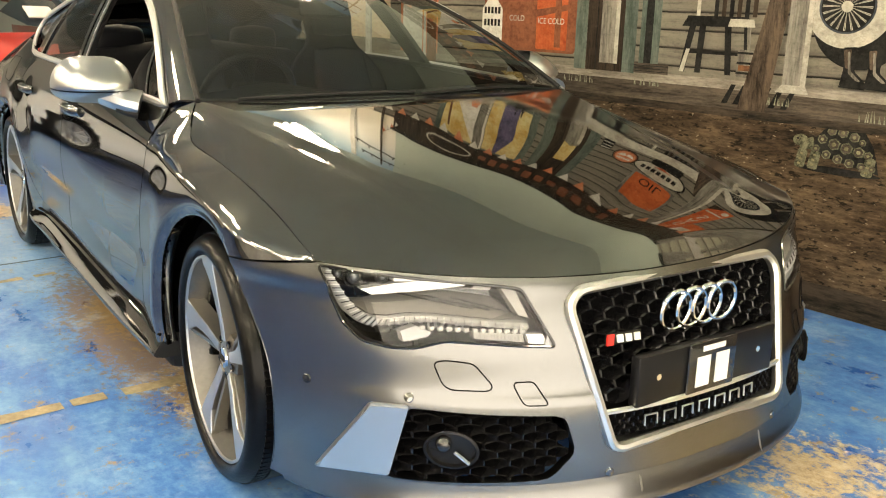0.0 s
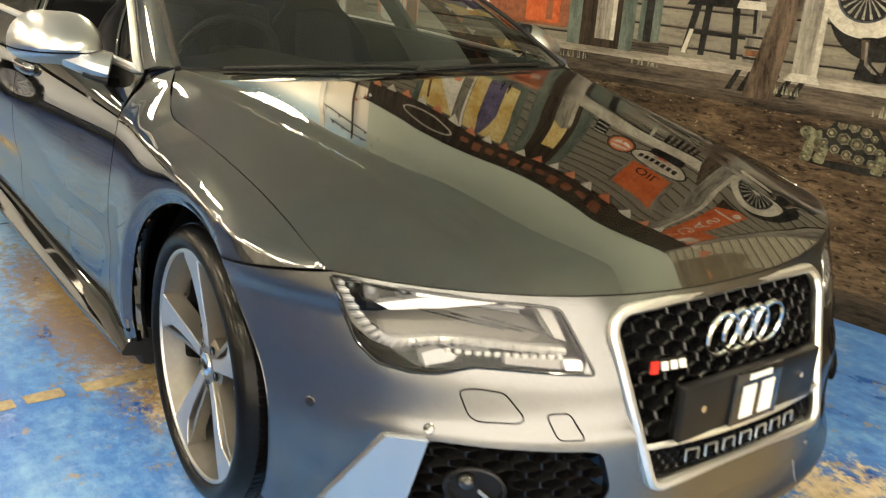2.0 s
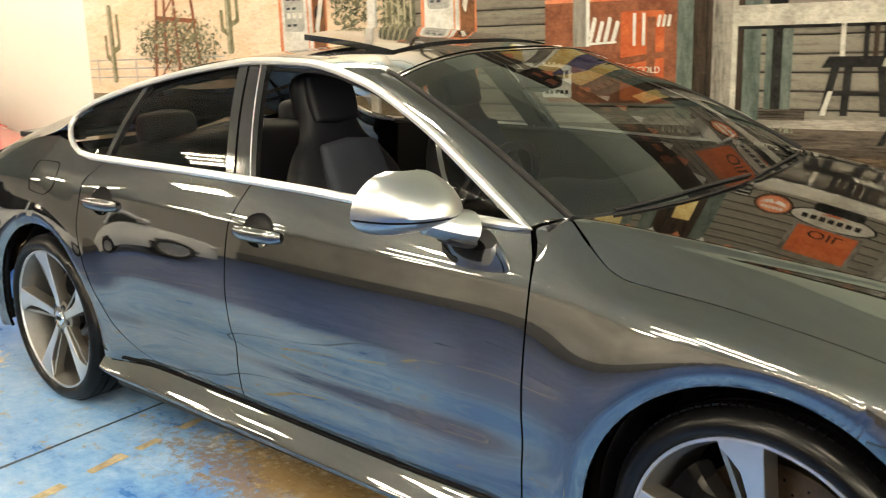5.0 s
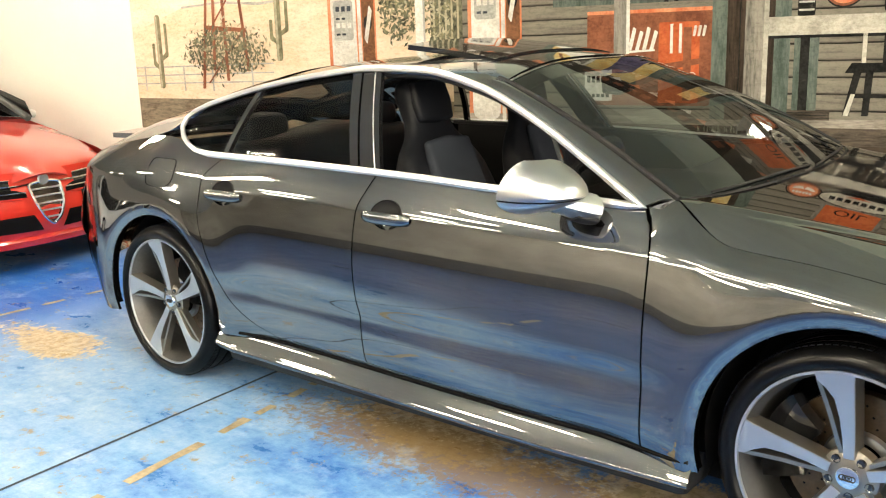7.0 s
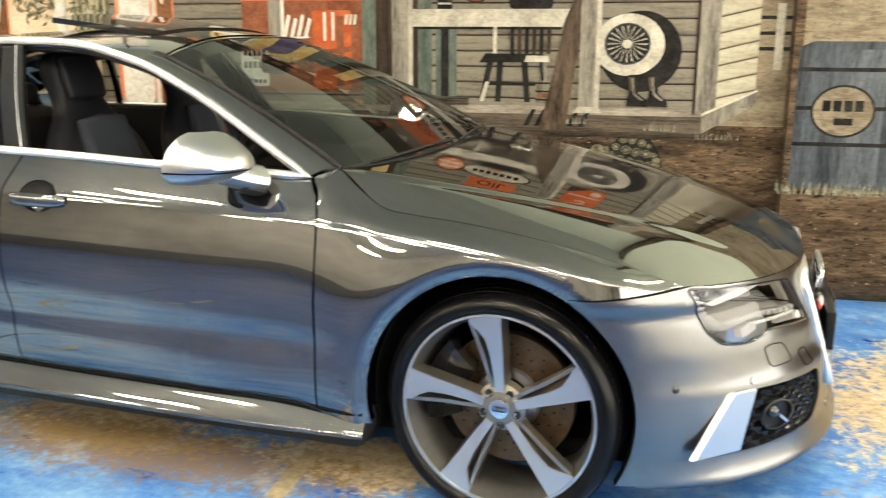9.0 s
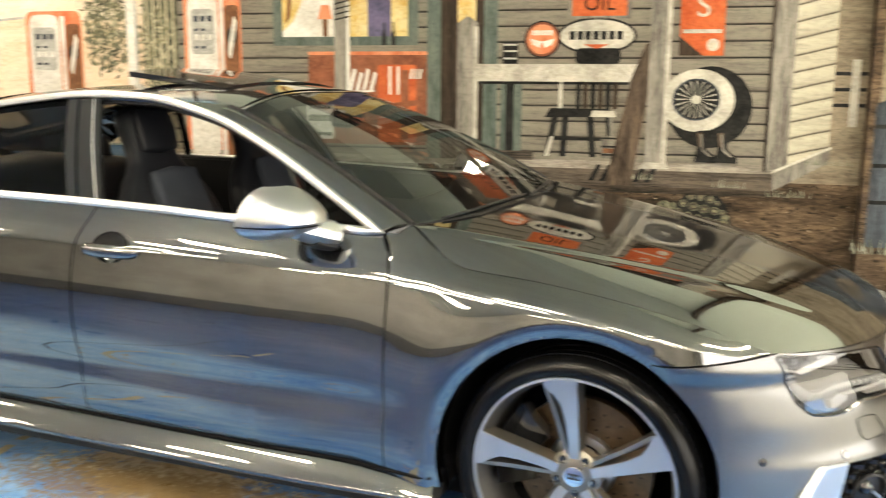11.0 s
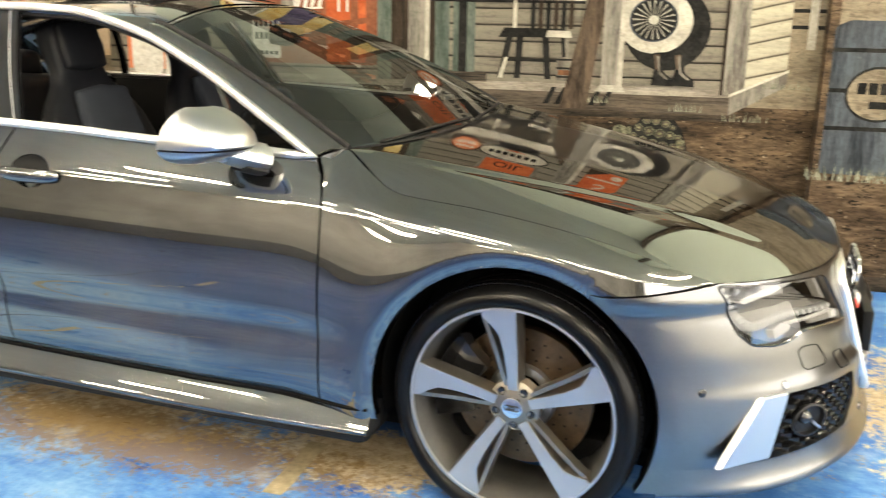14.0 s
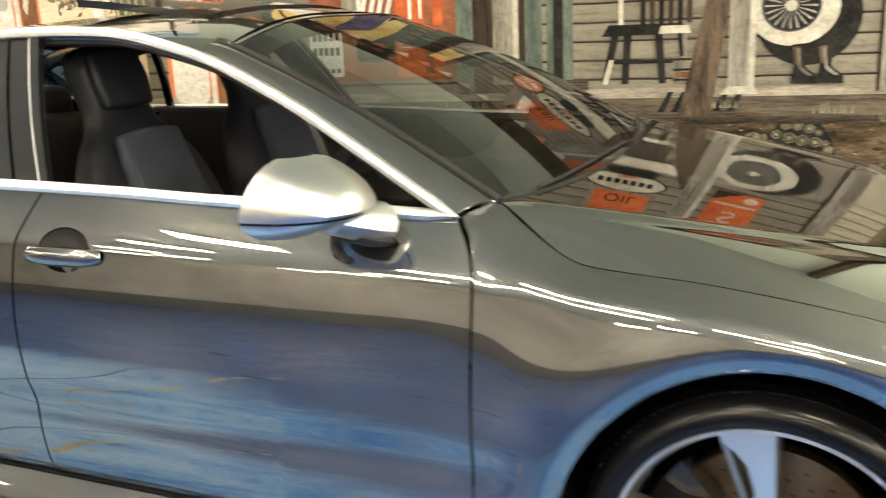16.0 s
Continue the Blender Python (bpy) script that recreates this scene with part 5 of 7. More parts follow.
CRACK = mat("dark_joint", (0.03, 0.045, 0.07), 0.8)


def floor_strip(x0, y0, x1, y1, width, material, name, z=0.003, ragged=0.3, steps=40):
    d = Vector((x1 - x0, y1 - y0, 0)).normalized()
    q = Vector((-d.y, d.x, 0))
    bm = bmesh.new()
    rows = []
    for i in range(steps + 1):
        p = Vector((x0, y0, z)) + (Vector((x1, y1, z)) - Vector((x0, y0, z))) * (i / steps)
        wv = width * (1 + ragged * (noise.noise(p * 9)))
        off = ragged * width * 0.5 * noise.noise(p * 5 + Vector((7, 0, 0)))
        rows.append((bm.verts.new(p + q * (wv / 2 + off)), bm.verts.new(p - q * (wv / 2 - off))))
    for i, (a, b) in enumerate(zip(rows, rows[1:])):
        if ragged > 0.2 and noise.noise(Vector((i * 0.35, x0 * 3, 1))) > 0.18:
            continue
        bm.faces.new((a[0], b[0], b[1], a[1]))
    return part(name, bm, material, floor)


floor_strip(-2.28, -0.60, -1.98, -2.6, 0.042, LINE, "painted_line")
floor_strip(-0.70, -0.50, -0.65, -1.62, 0.06, LINE, "painted_line")
floor_strip(-4.55, -0.2, -4.6, -3.0, 0.035, LINE, "painted_line")
floor_strip(-2.56, -0.30, -2.30, -3.6, 0.016, CRACK, "floor_joint", 0.002, 0.12)

CREAM = speckled("white_wall_paint", (0.80, 0.77, 0.70), 0.6, vary=0.04, scale=1.2)
WALLTOP = speckled("grey_green_wall_top", (0.52, 0.59, 0.50), 0.7, vary=0.1, scale=1.5)
SOUTHWALL = speckled("drab_grey_wall", (0.52, 0.50, 0.45), 0.8, vary=0.45, scale=0.7)
GREYWALL = speckled("plain_grey_wall", (0.27, 0.26, 0.24), 0.8, vary=0.1, scale=1.0)


def wall_box(name, x0, x1, z0, z1, material, thick=0.2, proud=0.0, label="", kind="structure", parent=None):
    """A piece of the long wall between two places along it."""
    bm = bmesh.new()
    slab([on_wall(x0, z0, proud), on_wall(x1, z0, proud), on_wall(x1, z1, proud), on_wall(x0, z1, proud)], Vector((-math.sin(WALL_TURN), math.cos(WALL_TURN), 0)) * thick, bm)
    ob = part(name, bm, material, parent)
    if kind:
        tagged(ob, label, "wall", kind=kind)
    return ob


MURAL_TONE = 0.80


def weathered(k, p, tone):
    """Brush texture over the mural: fine dark dry strokes and rubbed spots."""
    stroke = k.noise(p, 42, 6, 0.8, (0.8, 0.8, 1.5))
    dry = k.ramp(stroke, [(0.48, (1, 1, 1)), (0.68, (0.70, 0.70, 0.70))])
    n_ = k.tree.nodes.new("ShaderNodeMix")
    n_.data_type, n_.blend_type = "RGBA", "MULTIPLY"
    n_.inputs[0].default_value = 1.0
    k.link(tone, n_.inputs[6])
    k.link(dry, n_.inputs[7])
    rub = k.ramp(k.noise(p, 17, 7, 0.75), [(0.62, (0, 0, 0)), (0.72, (0.10, 0.10, 0.10))])
    return k.mix(rub, n_.outputs[2], (0.42, 0.38, 0.31))



def stripes(name, colour, dark, gap, rough=0.75, vary=0.25, axis="z", tilt=0.0):
    """Painted boards: lighter faces with dark joints every gap metres."""
    colour, dark = [tuple(v * MURAL_TONE for v in c) for c in (colour, dark)]
    m = mat(name, colour, rough, spec=0.12)
    k = Net(m)
    p = k.place()
    s = k.node("ShaderNodeSeparateXYZ")
    k.link(p, s.inputs[0])
    wobble = k.noise(p, 3, 3)
    coord = k.math("ADD", s.outputs[2 if axis == "z" else 0], k.math("MULTIPLY", wobble, 0.012))
    if tilt:
        coord = k.math("ADD", coord, k.math("MULTIPLY", s.outputs[0], tilt))
    fr = k.math("FRACT", k.math("DIVIDE", coord, gap))
    line = k.ramp(fr, [(0.0, dark), (0.07, dark), (0.13, tuple(c * 0.75 for c in colour)), (0.2, colour), (0.85, tuple(min(1, c * 1.12) for c in colour)), (1.0, colour)])
    grain = k.noise(p, 14, 6, 0.7, (0.25, 0.25, 2.5) if axis == "z" else (2.5, 2.5, 0.25))
    tone = k.mix(k.ramp(grain, [(0.48, (0, 0, 0)), (0.72, (vary * 2, vary * 2, vary * 2))]), line, tuple(c * 0.45 for c in colour))
    k.colour(weathered(k, p, tone))
    return m


def painted(name, a, b, scale=3.0, stretch=None, rough=0.75, c=None, specks=0.0):
    a, b, c = [tuple(v * MURAL_TONE for v in q) if q else None for q in (a, b, c)]
    m = mat(name, a, rough, spec=0.12)
    k = Net(m)
    p = k.place()
    f = k.math("ADD", k.math("MULTIPLY", k.noise(p, scale, 6, 0.65, stretch), 0.6), k.math("MULTIPLY", k.noise(p, scale * 7, 5, 0.7, stretch), 0.4))
    tone = k.ramp(f, [(0.40, a), (0.58, b)] if c is None else [(0.38, a), (0.5, b), (0.62, c)])
    if specks:
        # brushed pebbles: dark strokes and a few pale dabs
        stroke = k.ramp(k.noise(p, 30, 4, 0.7, (0.6, 0.6, 1.6)), [(0.56, (0, 0, 0)), (0.62, (specks, specks, specks))])
        tone = k.mix(stroke, tone, tuple(v * 0.5 for v in a))
        dab = k.ramp(k.noise(p, 46, 3, 0.6, (0.7, 0.7, 1.3)), [(0.66, (0, 0, 0)), (0.70, (specks * 0.6, specks * 0.6, specks * 0.6))])
        tone = k.mix(dab, tone, (0.42, 0.35, 0.26))
    k.colour(weathered(k, p, tone))
    return m


SKY = painted("painted_desert_sky", (0.88, 0.69, 0.50), (1.0, 0.87, 0.74), 0.8, (0.4, 0.4, 2.5))
HILL = painted("painted_hills", (0.84, 0.62, 0.42), (0.97, 0.80, 0.62), 2.0, (0.5, 0.5, 2))
PUMPRED = painted("painted_faded_pump_red", (0.62, 0.17, 0.075), (0.80, 0.32, 0.17), 5, (2, 2, 0.5))
PALEP = painted("painted_worn_white", (0.62, 0.59, 0.52), (0.88, 0.86, 0.80), 6)
DISPLAYP = painted("painted_display_grey", (0.36, 0.36, 0.33), (0.58, 0.57, 0.52), 8)
OLIVEP = painted("painted_olive_leaf", (0.13, 0.12, 0.065), (0.30, 0.28, 0.17), 20)
PALELEAF = painted("painted_pale_leaf", (0.34, 0.31, 0.20), (0.55, 0.50, 0.36), 20)
NIGHTP = painted("painted_dusk_blue", (0.05, 0.05, 0.10), (0.16, 0.14, 0.24), 6)
DECKLIGHT = painted("painted_worn_deck_edge", (0.20, 0.175, 0.145), (0.42, 0.38, 0.32), 6, (0.4, 0.4, 3))
SAND = painted("painted_sand", (0.160, 0.132, 0.092), (0.320, 0.264, 0.192), 5, (0.4, 0.4, 2), specks=0.5)
DIRT = painted("painted_dirt", (0.019, 0.013, 0.009), (0.083, 0.054, 0.033), 4.5, (0.5, 0.5, 2.2), c=(0.180, 0.126, 0.079), specks=0.9)
DIRTDARK = painted("painted_dark_dirt", (0.0150, 0.0125, 0.0100), (0.0800, 0.0600, 0.0440), 5, (0.4, 0.4, 2.5))
SIDING = stripes("painted_grey_siding", (0.230, 0.208, 0.170), (0.012, 0.010, 0.008), 0.086, vary=0.40)
CREAMSIDE = stripes("painted_cream_siding", (0.493, 0.459, 0.357), (0.085, 0.072, 0.051), 0.085, tilt=-0.25)
POSTGREY = painted("painted_weathered_post", (0.112, 0.101, 0.086), (0.345, 0.323, 0.277), 5, (2.5, 2.5, 0.3))
DARKWOOD = painted("painted_dark_wood", (0.0160, 0.0110, 0.0075), (0.0630, 0.0442, 0.0315), 6, (3, 3, 0.25))
LOGWOOD = painted("painted_log", (0.0240, 0.0162, 0.0120), (0.1440, 0.1044, 0.0756), 6, (2.5, 2.5, 0.4))
TEAL = painted("painted_green_frame", (0.065, 0.091, 0.078), (0.156, 0.189, 0.163), 6, (2, 2, 0.4))
ORANGE = painted("painted_orange_red", (0.440, 0.080, 0.028), (0.624, 0.160, 0.056), 7)
RUST = painted("painted_rust_red", (0.182, 0.059, 0.032), (0.315, 0.119, 0.063), 6)
LIGHTP = painted("painted_off_white", (0.391, 0.365, 0.306), (0.646, 0.612, 0.527), 7)
YELLOWP = painted("painted_lit_yellow", (0.637, 0.408, 0.102), (0.807, 0.680, 0.357), 6)
BLACKP = painted("painted_black", (0.0042, 0.0042, 0.0042), (0.0250, 0.0240, 0.0225), 9)
GREYP = painted("painted_steel_blue", (0.022, 0.027, 0.033), (0.085, 0.10, 0.12), 5, (3, 3, 0.4))
LEAFP = painted("painted_scrub", (0.0175, 0.0190, 0.0105), (0.2100, 0.2100, 0.1400), 26)
PLANK = painted("painted_deck_edge", (0.0228, 0.0180, 0.0144), (0.1350, 0.1080, 0.0846), 5, (0.3, 0.3, 3))
SKIN = painted("painted_bark_brown", (0.120, 0.053, 0.026), (0.255, 0.112, 0.053), 9)
DRUMP = painted("painted_drum_light_side", (0.05, 0.06, 0.072), (0.13, 0.15, 0.175), 6, (3, 3, 0.4))

MURAL = wall_box("wall_mural", -6.28, 0.80, 0.0, 3.4, SAND, label="long wall painted with a desert roadside mural")
wall_box("wall_white", -15.8, -6.28, 0.0, 3.4, CREAM, 0.2, 0.004, "plain white painted wall")
PIER = wall_box("wall_pier", 0.80, 7.0, 0.0, 3.4, DIRT, 0.33, 0.13, "wall pier painted with an oil drum")


def paint(name, shape, material, layer=1, owner=None, proud=0.0):
    """A flat painted shape (x, z) on the wall."""
    d = proud + 0.0012 * layer
    bm = bmesh.new()
    vs = [bm.verts.new(on_wall(x * 1.006 + 0.04, max(0.002, z - 0.022), d)) for x, z in shape]
    bm.faces.new(vs)
    return part(name, bm, material, owner or MURAL, sharp=-1)


def paint_many(name, shapes, material, layer=1, owner=None, proud=0.0):
    """Many small brush dabs of one colour as one painted mesh."""
    bm = bmesh.new()
    for k, shape in enumerate(shapes):
        d = proud + 0.0012 * layer + 0.00002 * k
        bm.faces.new([bm.verts.new(on_wall(x * 1.006 + 0.04, max(0.002, z - 0.022), d)) for x, z in shape])
    return part(name, bm, material, owner or MURAL, sharp=-1)


def rect(x0, x1, z0, z1):
    return [(x0, z0), (x1, z0), (x1, z1), (x0, z1)]


def ellipse(cx, cz, rx, rz, k=32, wob=0.0):
    return [(cx + rx * math.cos(t) * (1 + wob * noise.noise(Vector((cx + math.cos(t) * 2, cz + math.sin(t) * 2, 0)))), cz + rz * math.sin(t) * (1 + wob * noise.noise(Vector((cx + math.cos(t) * 2, cz + math.sin(t) * 2, 3))))) for t in [2 * math.pi * i / k for i in range(k)]]


TUFT = painted("painted_dry_grass", (0.10, 0.11, 0.07), (0.36, 0.36, 0.28), 30)


def tuft(x, z, wide, high, count=16, layer=11, owner=None, proud=0.0):
    """Loose painted blades of grass."""
    for k in range(count):
        u = noise.noise(Vector((x * 7 + k * 1.7, z * 5, 0.3)))
        v = noise.noise(Vector((x * 3, z * 9 + k * 2.3, 4.1)))
        bx = x + wide * (k / (count - 1) - 0.5) + 0.02 * u
        top = high * (0.55 + 0.8 * abs(v))
        lean = 0.5 * top * u
        paint("painted_blade", [(bx - 0.0035, z), (bx + 0.0035, z), (bx + lean, z + top)], TUFT, layer + 0.1 * k, owner, proud)


# desert on the far part
paint("painted_sky", rect(-6.30, -3.2, 1.08, 3.4), SKY)
paint("painted_hill", [(-6.30, 1.08), (-3.2, 1.08), (-3.2, 1.84), (-3.75, 1.80), (-4.22, 1.82), (-4.86, 1.77), (-5.25, 1.80), (-5.68, 1.78), (-6.30, 1.60)], HILL, 2)
paint("painted_hill_edge", [(-5.68, 1.775), (-5.25, 1.795), (-4.86, 1.765), (-4.22, 1.815), (-4.22, 1.83), (-4.86, 1.785), (-5.25, 1.81), (-5.68, 1.79)], DISPLAYP, 2.5)
for z in (1.19, 1.255, 1.32):
    paint("painted_rail", [(-6.30, z), (-4.75, z + 0.02), (-4.75, z + 0.030), (-6.30, z + 0.012)], DISPLAYP, 3)
for x in (-6.18, -5.72, -5.40, -4.98):
    paint("painted_stake", rect(x, x + 0.018, 1.14, 1.34), DISPLAYP, 4)
dice = random.Random(11)


def leafy(cx, cz, rx, rz, count, layer, size=0.030):
    """A bush of brush dabs: dark underneath, pale on top, with an open rim."""
    for tone, share, drop in ((LEAFP, 0.45, -0.10), (OLIVEP, 0.35, 0.02), (PALELEAF, 0.20, 0.14)):
        dabs = []
        for _ in range(int(count * share)):
            t, r = dice.uniform(0, 2 * math.pi), math.sqrt(dice.random()) * (1 + 0.16 * dice.gauss(0, 1))
            x, z = cx + rx * r * math.cos(t), cz + rz * r * math.sin(t) + drop * rz
            q, a = size * dice.uniform(0.6, 1.4), dice.uniform(0, math.pi)
            dabs.append([(x + q * math.cos(a), z + q * math.sin(a)), (x + 0.4 * q * math.cos(a + 1.6), z + 0.4 * q * math.sin(a + 1.6)), (x - q * math.cos(a), z - q * math.sin(a)), (x - 0.4 * q * math.cos(a + 1.6), z - 0.4 * q * math.sin(a + 1.6))])
        tagged(paint_many("painted_leaves", dabs, tone, layer), kind="stuff")
        layer += 0.9


def cactus(x, z, h, lean=1):
    """A tall cactus with two bent arms, darker on one side."""
    w = 0.030
    paint("painted_cactus", loop(rect(x - w, x + w, z, z + h), w, 4), OLIVEP, 5)
    paint("painted_cactus_light", loop(rect(x - w * 0.9, x - w * 0.1, z, z + h * 0.98), 0.012, 3), PALELEAF, 6)
    for side, lo, hi, far in ((lean, 0.42, 0.88, 0.10), (-lean, 0.30, 0.62, 0.085)):
        paint("painted_cactus_arm", loop([(x + side * far, z + h * (lo + 0.02)), (x, z + h * (lo - 0.07)), (x, z + h * lo), (x + side * (far - 0.032), z + h * (lo + 0.07)), (x + side * (far - 0.032), z + h * hi), (x + side * far, z + h * hi)], 0.012, 3), OLIVEP, 5)


cactus(-5.97, 1.16, 0.58)
cactus(-4.68, 1.36, 0.48, 1)
leafy(-5.24, 1.45, 0.40, 0.17, 900, 3, 0.020)
for x0, x1, z0, z1 in ((-5.49, -5.30, 1.16, 2.6), (-5.00, -5.13, 1.29, 2.6), (-5.22, -5.24, 1.22, 2.6), (-5.36, -5.27, 1.30, 2.6)):
    paint("painted_tower_leg", [(x0 - 0.016, z0), (x0 + 0.016, z0), (x1 + 0.012, z1), (x1 - 0.012, z1)], RUST, 7)
for z in (1.59, 2.0):
    paint("painted_tower_brace", [(-5.43, z + 0.02), (-5.0, z - 0.015), (-5.0, z + 0.015), (-5.43, z + 0.05)], RUST, 8)
for k in range(4):
    paint("painted_tower_brace", [(-5.44 + 0.03 * k, 1.2 + 0.38 * k), (-5.42 + 0.03 * k, 1.2 + 0.38 * k), (-5.06 - 0.02 * k, 1.56 + 0.36 * k), (-5.08 - 0.02 * k, 1.56 + 0.36 * k)], RUST, 7)


def pump(x0, x1, z0, z1):
    """An old fuel pump: faded red body, white face with a display, dark side with its hose."""
    w = x1 - x0
    paint("painted_pump", loop(rect(x0, x1, z0, z1), 0.06, 5), PUMPRED, 6)
    paint("painted_pump_edge", loop(rect(x0 + 0.63 * w, x0 + 0.70 * w, z0, z1 - 0.03), 0.01, 2), PALEP, 7)
    paint("painted_pump_side", loop(rect(x0 + 0.72 * w, x0 + 0.97 * w, z0, z1 - 0.08), 0.03, 3), SKIN, 7)
    paint("painted_pump_face", loop(rect(x0 + 0.07 * w, x0 + 0.60 * w, z0 + 0.02, z1 - 0.02), 0.07, 5), PALEP, 7)
    top = z1 - 0.10
    paint("painted_display", loop(rect(x0 + 0.13 * w, x0 + 0.54 * w, top - 0.27, top), 0.03, 4), DISPLAYP, 8)
    for k, z in enumerate((top - 0.075, top - 0.13, top - 0.185, top - 0.235)):
        for q in range(3 if k % 2 == 0 else 2):
            paint("painted_pump_bar", rect(x0 + (0.18 + 0.12 * q) * w, x0 + (0.26 + 0.12 * q) * w, z, z + (0.034 if k % 2 == 0 else 0.014)), PALEP if k == 2 else GREYP, 9)
    paint("painted_hose_hook", ellipse(x0 + 0.84 * w, z1 - 0.26, 0.035, 0.05, 16), BLACKP, 8)
    paint("painted_nozzle", loop([(x0 + 0.76 * w, z1 - 0.36), (x0 + 0.88 * w, z1 - 0.14), (x0 + 0.94 * w, z1 - 0.18), (x0 + 0.82 * w, z1 - 0.40)], 0.01, 2), PALEP, 9)


pump(-4.21, -3.80, 1.0, 1.86)
leafy(-3.60, 1.76, 0.18, 0.25, 620, 4, 0.020)
paint("painted_pole", rect(-3.475, -3.40, 0.9, 3.4), PALEP, 9)
paint("painted_pole_shade", rect(-3.415, -3.40, 0.9, 3.4), DISPLAYP, 10)
# garage front
paint("painted_wall", rect(-3.2, 0.34, 0.95, 3.4), SIDING, 3)
paint("painted_ground", rect(-3.4, 0.80, 0.14, 0.92), DIRT, 2)
paint("painted_ground_edge", rect(-6.30, 0.80, 0.004, 0.15), DIRTDARK, 3)
leafy(-3.28, 1.62, 0.12, 0.22, 300, 4, 0.020)
paint("painted_barrel_cactus", loop(rect(-3.36, -3.12, 1.40, 2.3), 0.11, 6), LEAFP, 5)
for k in range(5):
    paint("painted_cactus_rib", loop(rect(-3.34 + 0.045 * k, -3.325 + 0.045 * k, 1.42, 2.28), 0.006, 2), PALELEAF, 6)
pump(-3.08, -2.70, 0.95, 1.96)
paint("painted_deck", rect(-3.2, 0.34, 0.86, 1.00), PLANK, 6)
paint("painted_deck_top", rect(-3.2, 0.34, 0.965, 1.010), DECKLIGHT, 6.5)
paint("painted_deck_shadow", rect(-3.2, 0.34, 0.84, 0.875), DIRTDARK, 7)
# window with lit panes, curtains and a table lamp
paint("painted_window_frame", rect(-2.49, -1.60, 1.64, 2.34), TEAL, 6)
paint("painted_window", rect(-2.43, -2.06, 1.69, 2.28), PALEP, 7)
paint("painted_window", rect(-2.01, -1.66, 1.69, 2.28), YELLOWP, 7)
paint("painted_dusk", rect(-1.90, -1.76, 1.69, 2.28), NIGHTP, 8)
paint("painted_curtain", [(-2.43, 1.72), (-2.43, 2.28), (-2.10, 2.28), (-2.26, 1.98), (-2.36, 1.78)], YELLOWP, 8)
paint("painted_curtain_fold", [(-2.41, 1.76), (-2.36, 2.2), (-2.34, 2.2), (-2.38, 1.80)], SKIN, 9)
paint("painted_curtain", [(-1.66, 1.74), (-1.66, 2.28), (-1.86, 2.28), (-1.74, 1.96)], YELLOWP, 9)
paint("painted_lamp_base", loop(rect(-2.175, -2.145, 1.69, 1.80), 0.008, 2), SKIN, 9)
paint("painted_lamp_shade", [(-2.205, 1.79), (-2.115, 1.79), (-2.135, 1.87), (-2.185, 1.87)], PUMPRED, 10)
paint("painted_mullion", rect(-2.06, -2.01, 1.64, 2.34), TEAL, 9)
for x in (-1.80, -1.745):
    paint("painted_bottle", loop([(x - 0.012, 1.64), (x + 0.012, 1.64), (x + 0.012, 1.70), (x + 0.005, 1.73), (x + 0.005, 1.77), (x - 0.005, 1.77), (x - 0.005, 1.73), (x - 0.012, 1.70)], 0.003, 2), BLACKP, 11)
# drinks cooler
paint("painted_cooler", loop(rect(-2.27, -1.545, 1.07, 1.60), 0.03, 3), RUST, 8)
paint("painted_cooler_edge", loop(rect(-2.27, -1.545, 1.585, 1.605), 0.008, 3), PUMPRED, 9)
paint("painted_cooler_door", loop(rect(-1.84, -1.61, 1.085, 1.53), 0.012, 2), ORANGE, 9)
paint("painted_cooler_recess", rect(-1.70, -1.655, 1.10, 1.50), RUST, 9.5)
paint("painted_cooler_shade", [(-1.84, 1.30), (-1.61, 1.33), (-1.61, 1.30), (-1.84, 1.26)], RUST, 9.6)
for x in (-1.775, -1.725):
    paint("painted_cooler_bar", rect(x, x + 0.016, 1.36, 1.52), PALEP, 10)
for k in range(4):
    x = -2.02 + 0.042 * k
    paint("painted_script_bar", loop([(x, 1.38), (x + 0.022, 1.38), (x + 0.050, 1.50 - 0.02 * (k % 2)), (x + 0.030, 1.51 - 0.02 * (k % 2))], 0.008, 3), PALEP, 10)
paint("painted_script_bar", loop([(-2.04, 1.365), (-1.86, 1.375), (-1.86, 1.385), (-2.04, 1.378)], 0.003, 2), PALEP, 10)
for k in range(3):
    paint("painted_script_bar", loop([(-1.650 + 0.026 * k, 1.45), (-1.635 + 0.026 * k, 1.45), (-1.625 + 0.026 * k, 1.505), (-1.640 + 0.026 * k, 1.51)], 0.005, 2), PALEP, 10)
# white oil can sign
paint("painted_can_sign", loop([(-2.285, 1.095), (-2.115, 1.095), (-2.115, 1.30), (-2.15, 1.335), (-2.17, 1.37), (-2.23, 1.37), (-2.25, 1.335), (-2.285, 1.30)], 0.012, 3), PALEP, 9)
for z, h in ((1.27, 0.038), (1.20, 0.038), (1.115, 0.020)):
    for k in range(5):
        paint("painted_sign_bar", rect(-2.268 + 0.029 * k, -2.248 + 0.029 * k, z, z + h), BLACKP, 10)
paint("painted_post", rect(-2.105, -2.010, 1.36, 3.4), POSTGREY, 11)
paint("painted_post_edge", rect(-2.03, -2.010, 1.36, 3.4), PALEP, 12)
for k in range(4):
    paint("painted_post_band", [(-2.105, 1.78 + 0.03 * k), (-2.010, 1.80 + 0.03 * k), (-2.010, 1.808 + 0.03 * k), (-2.105, 1.788 + 0.03 * k)], BLACKP, 13)
paint("painted_frame", rect(-1.545, -1.465, 1.0, 3.0), TEAL, 10)
paint("painted_door", rect(-1.465, -1.22, 1.0, 2.6), DARKWOOD, 9)
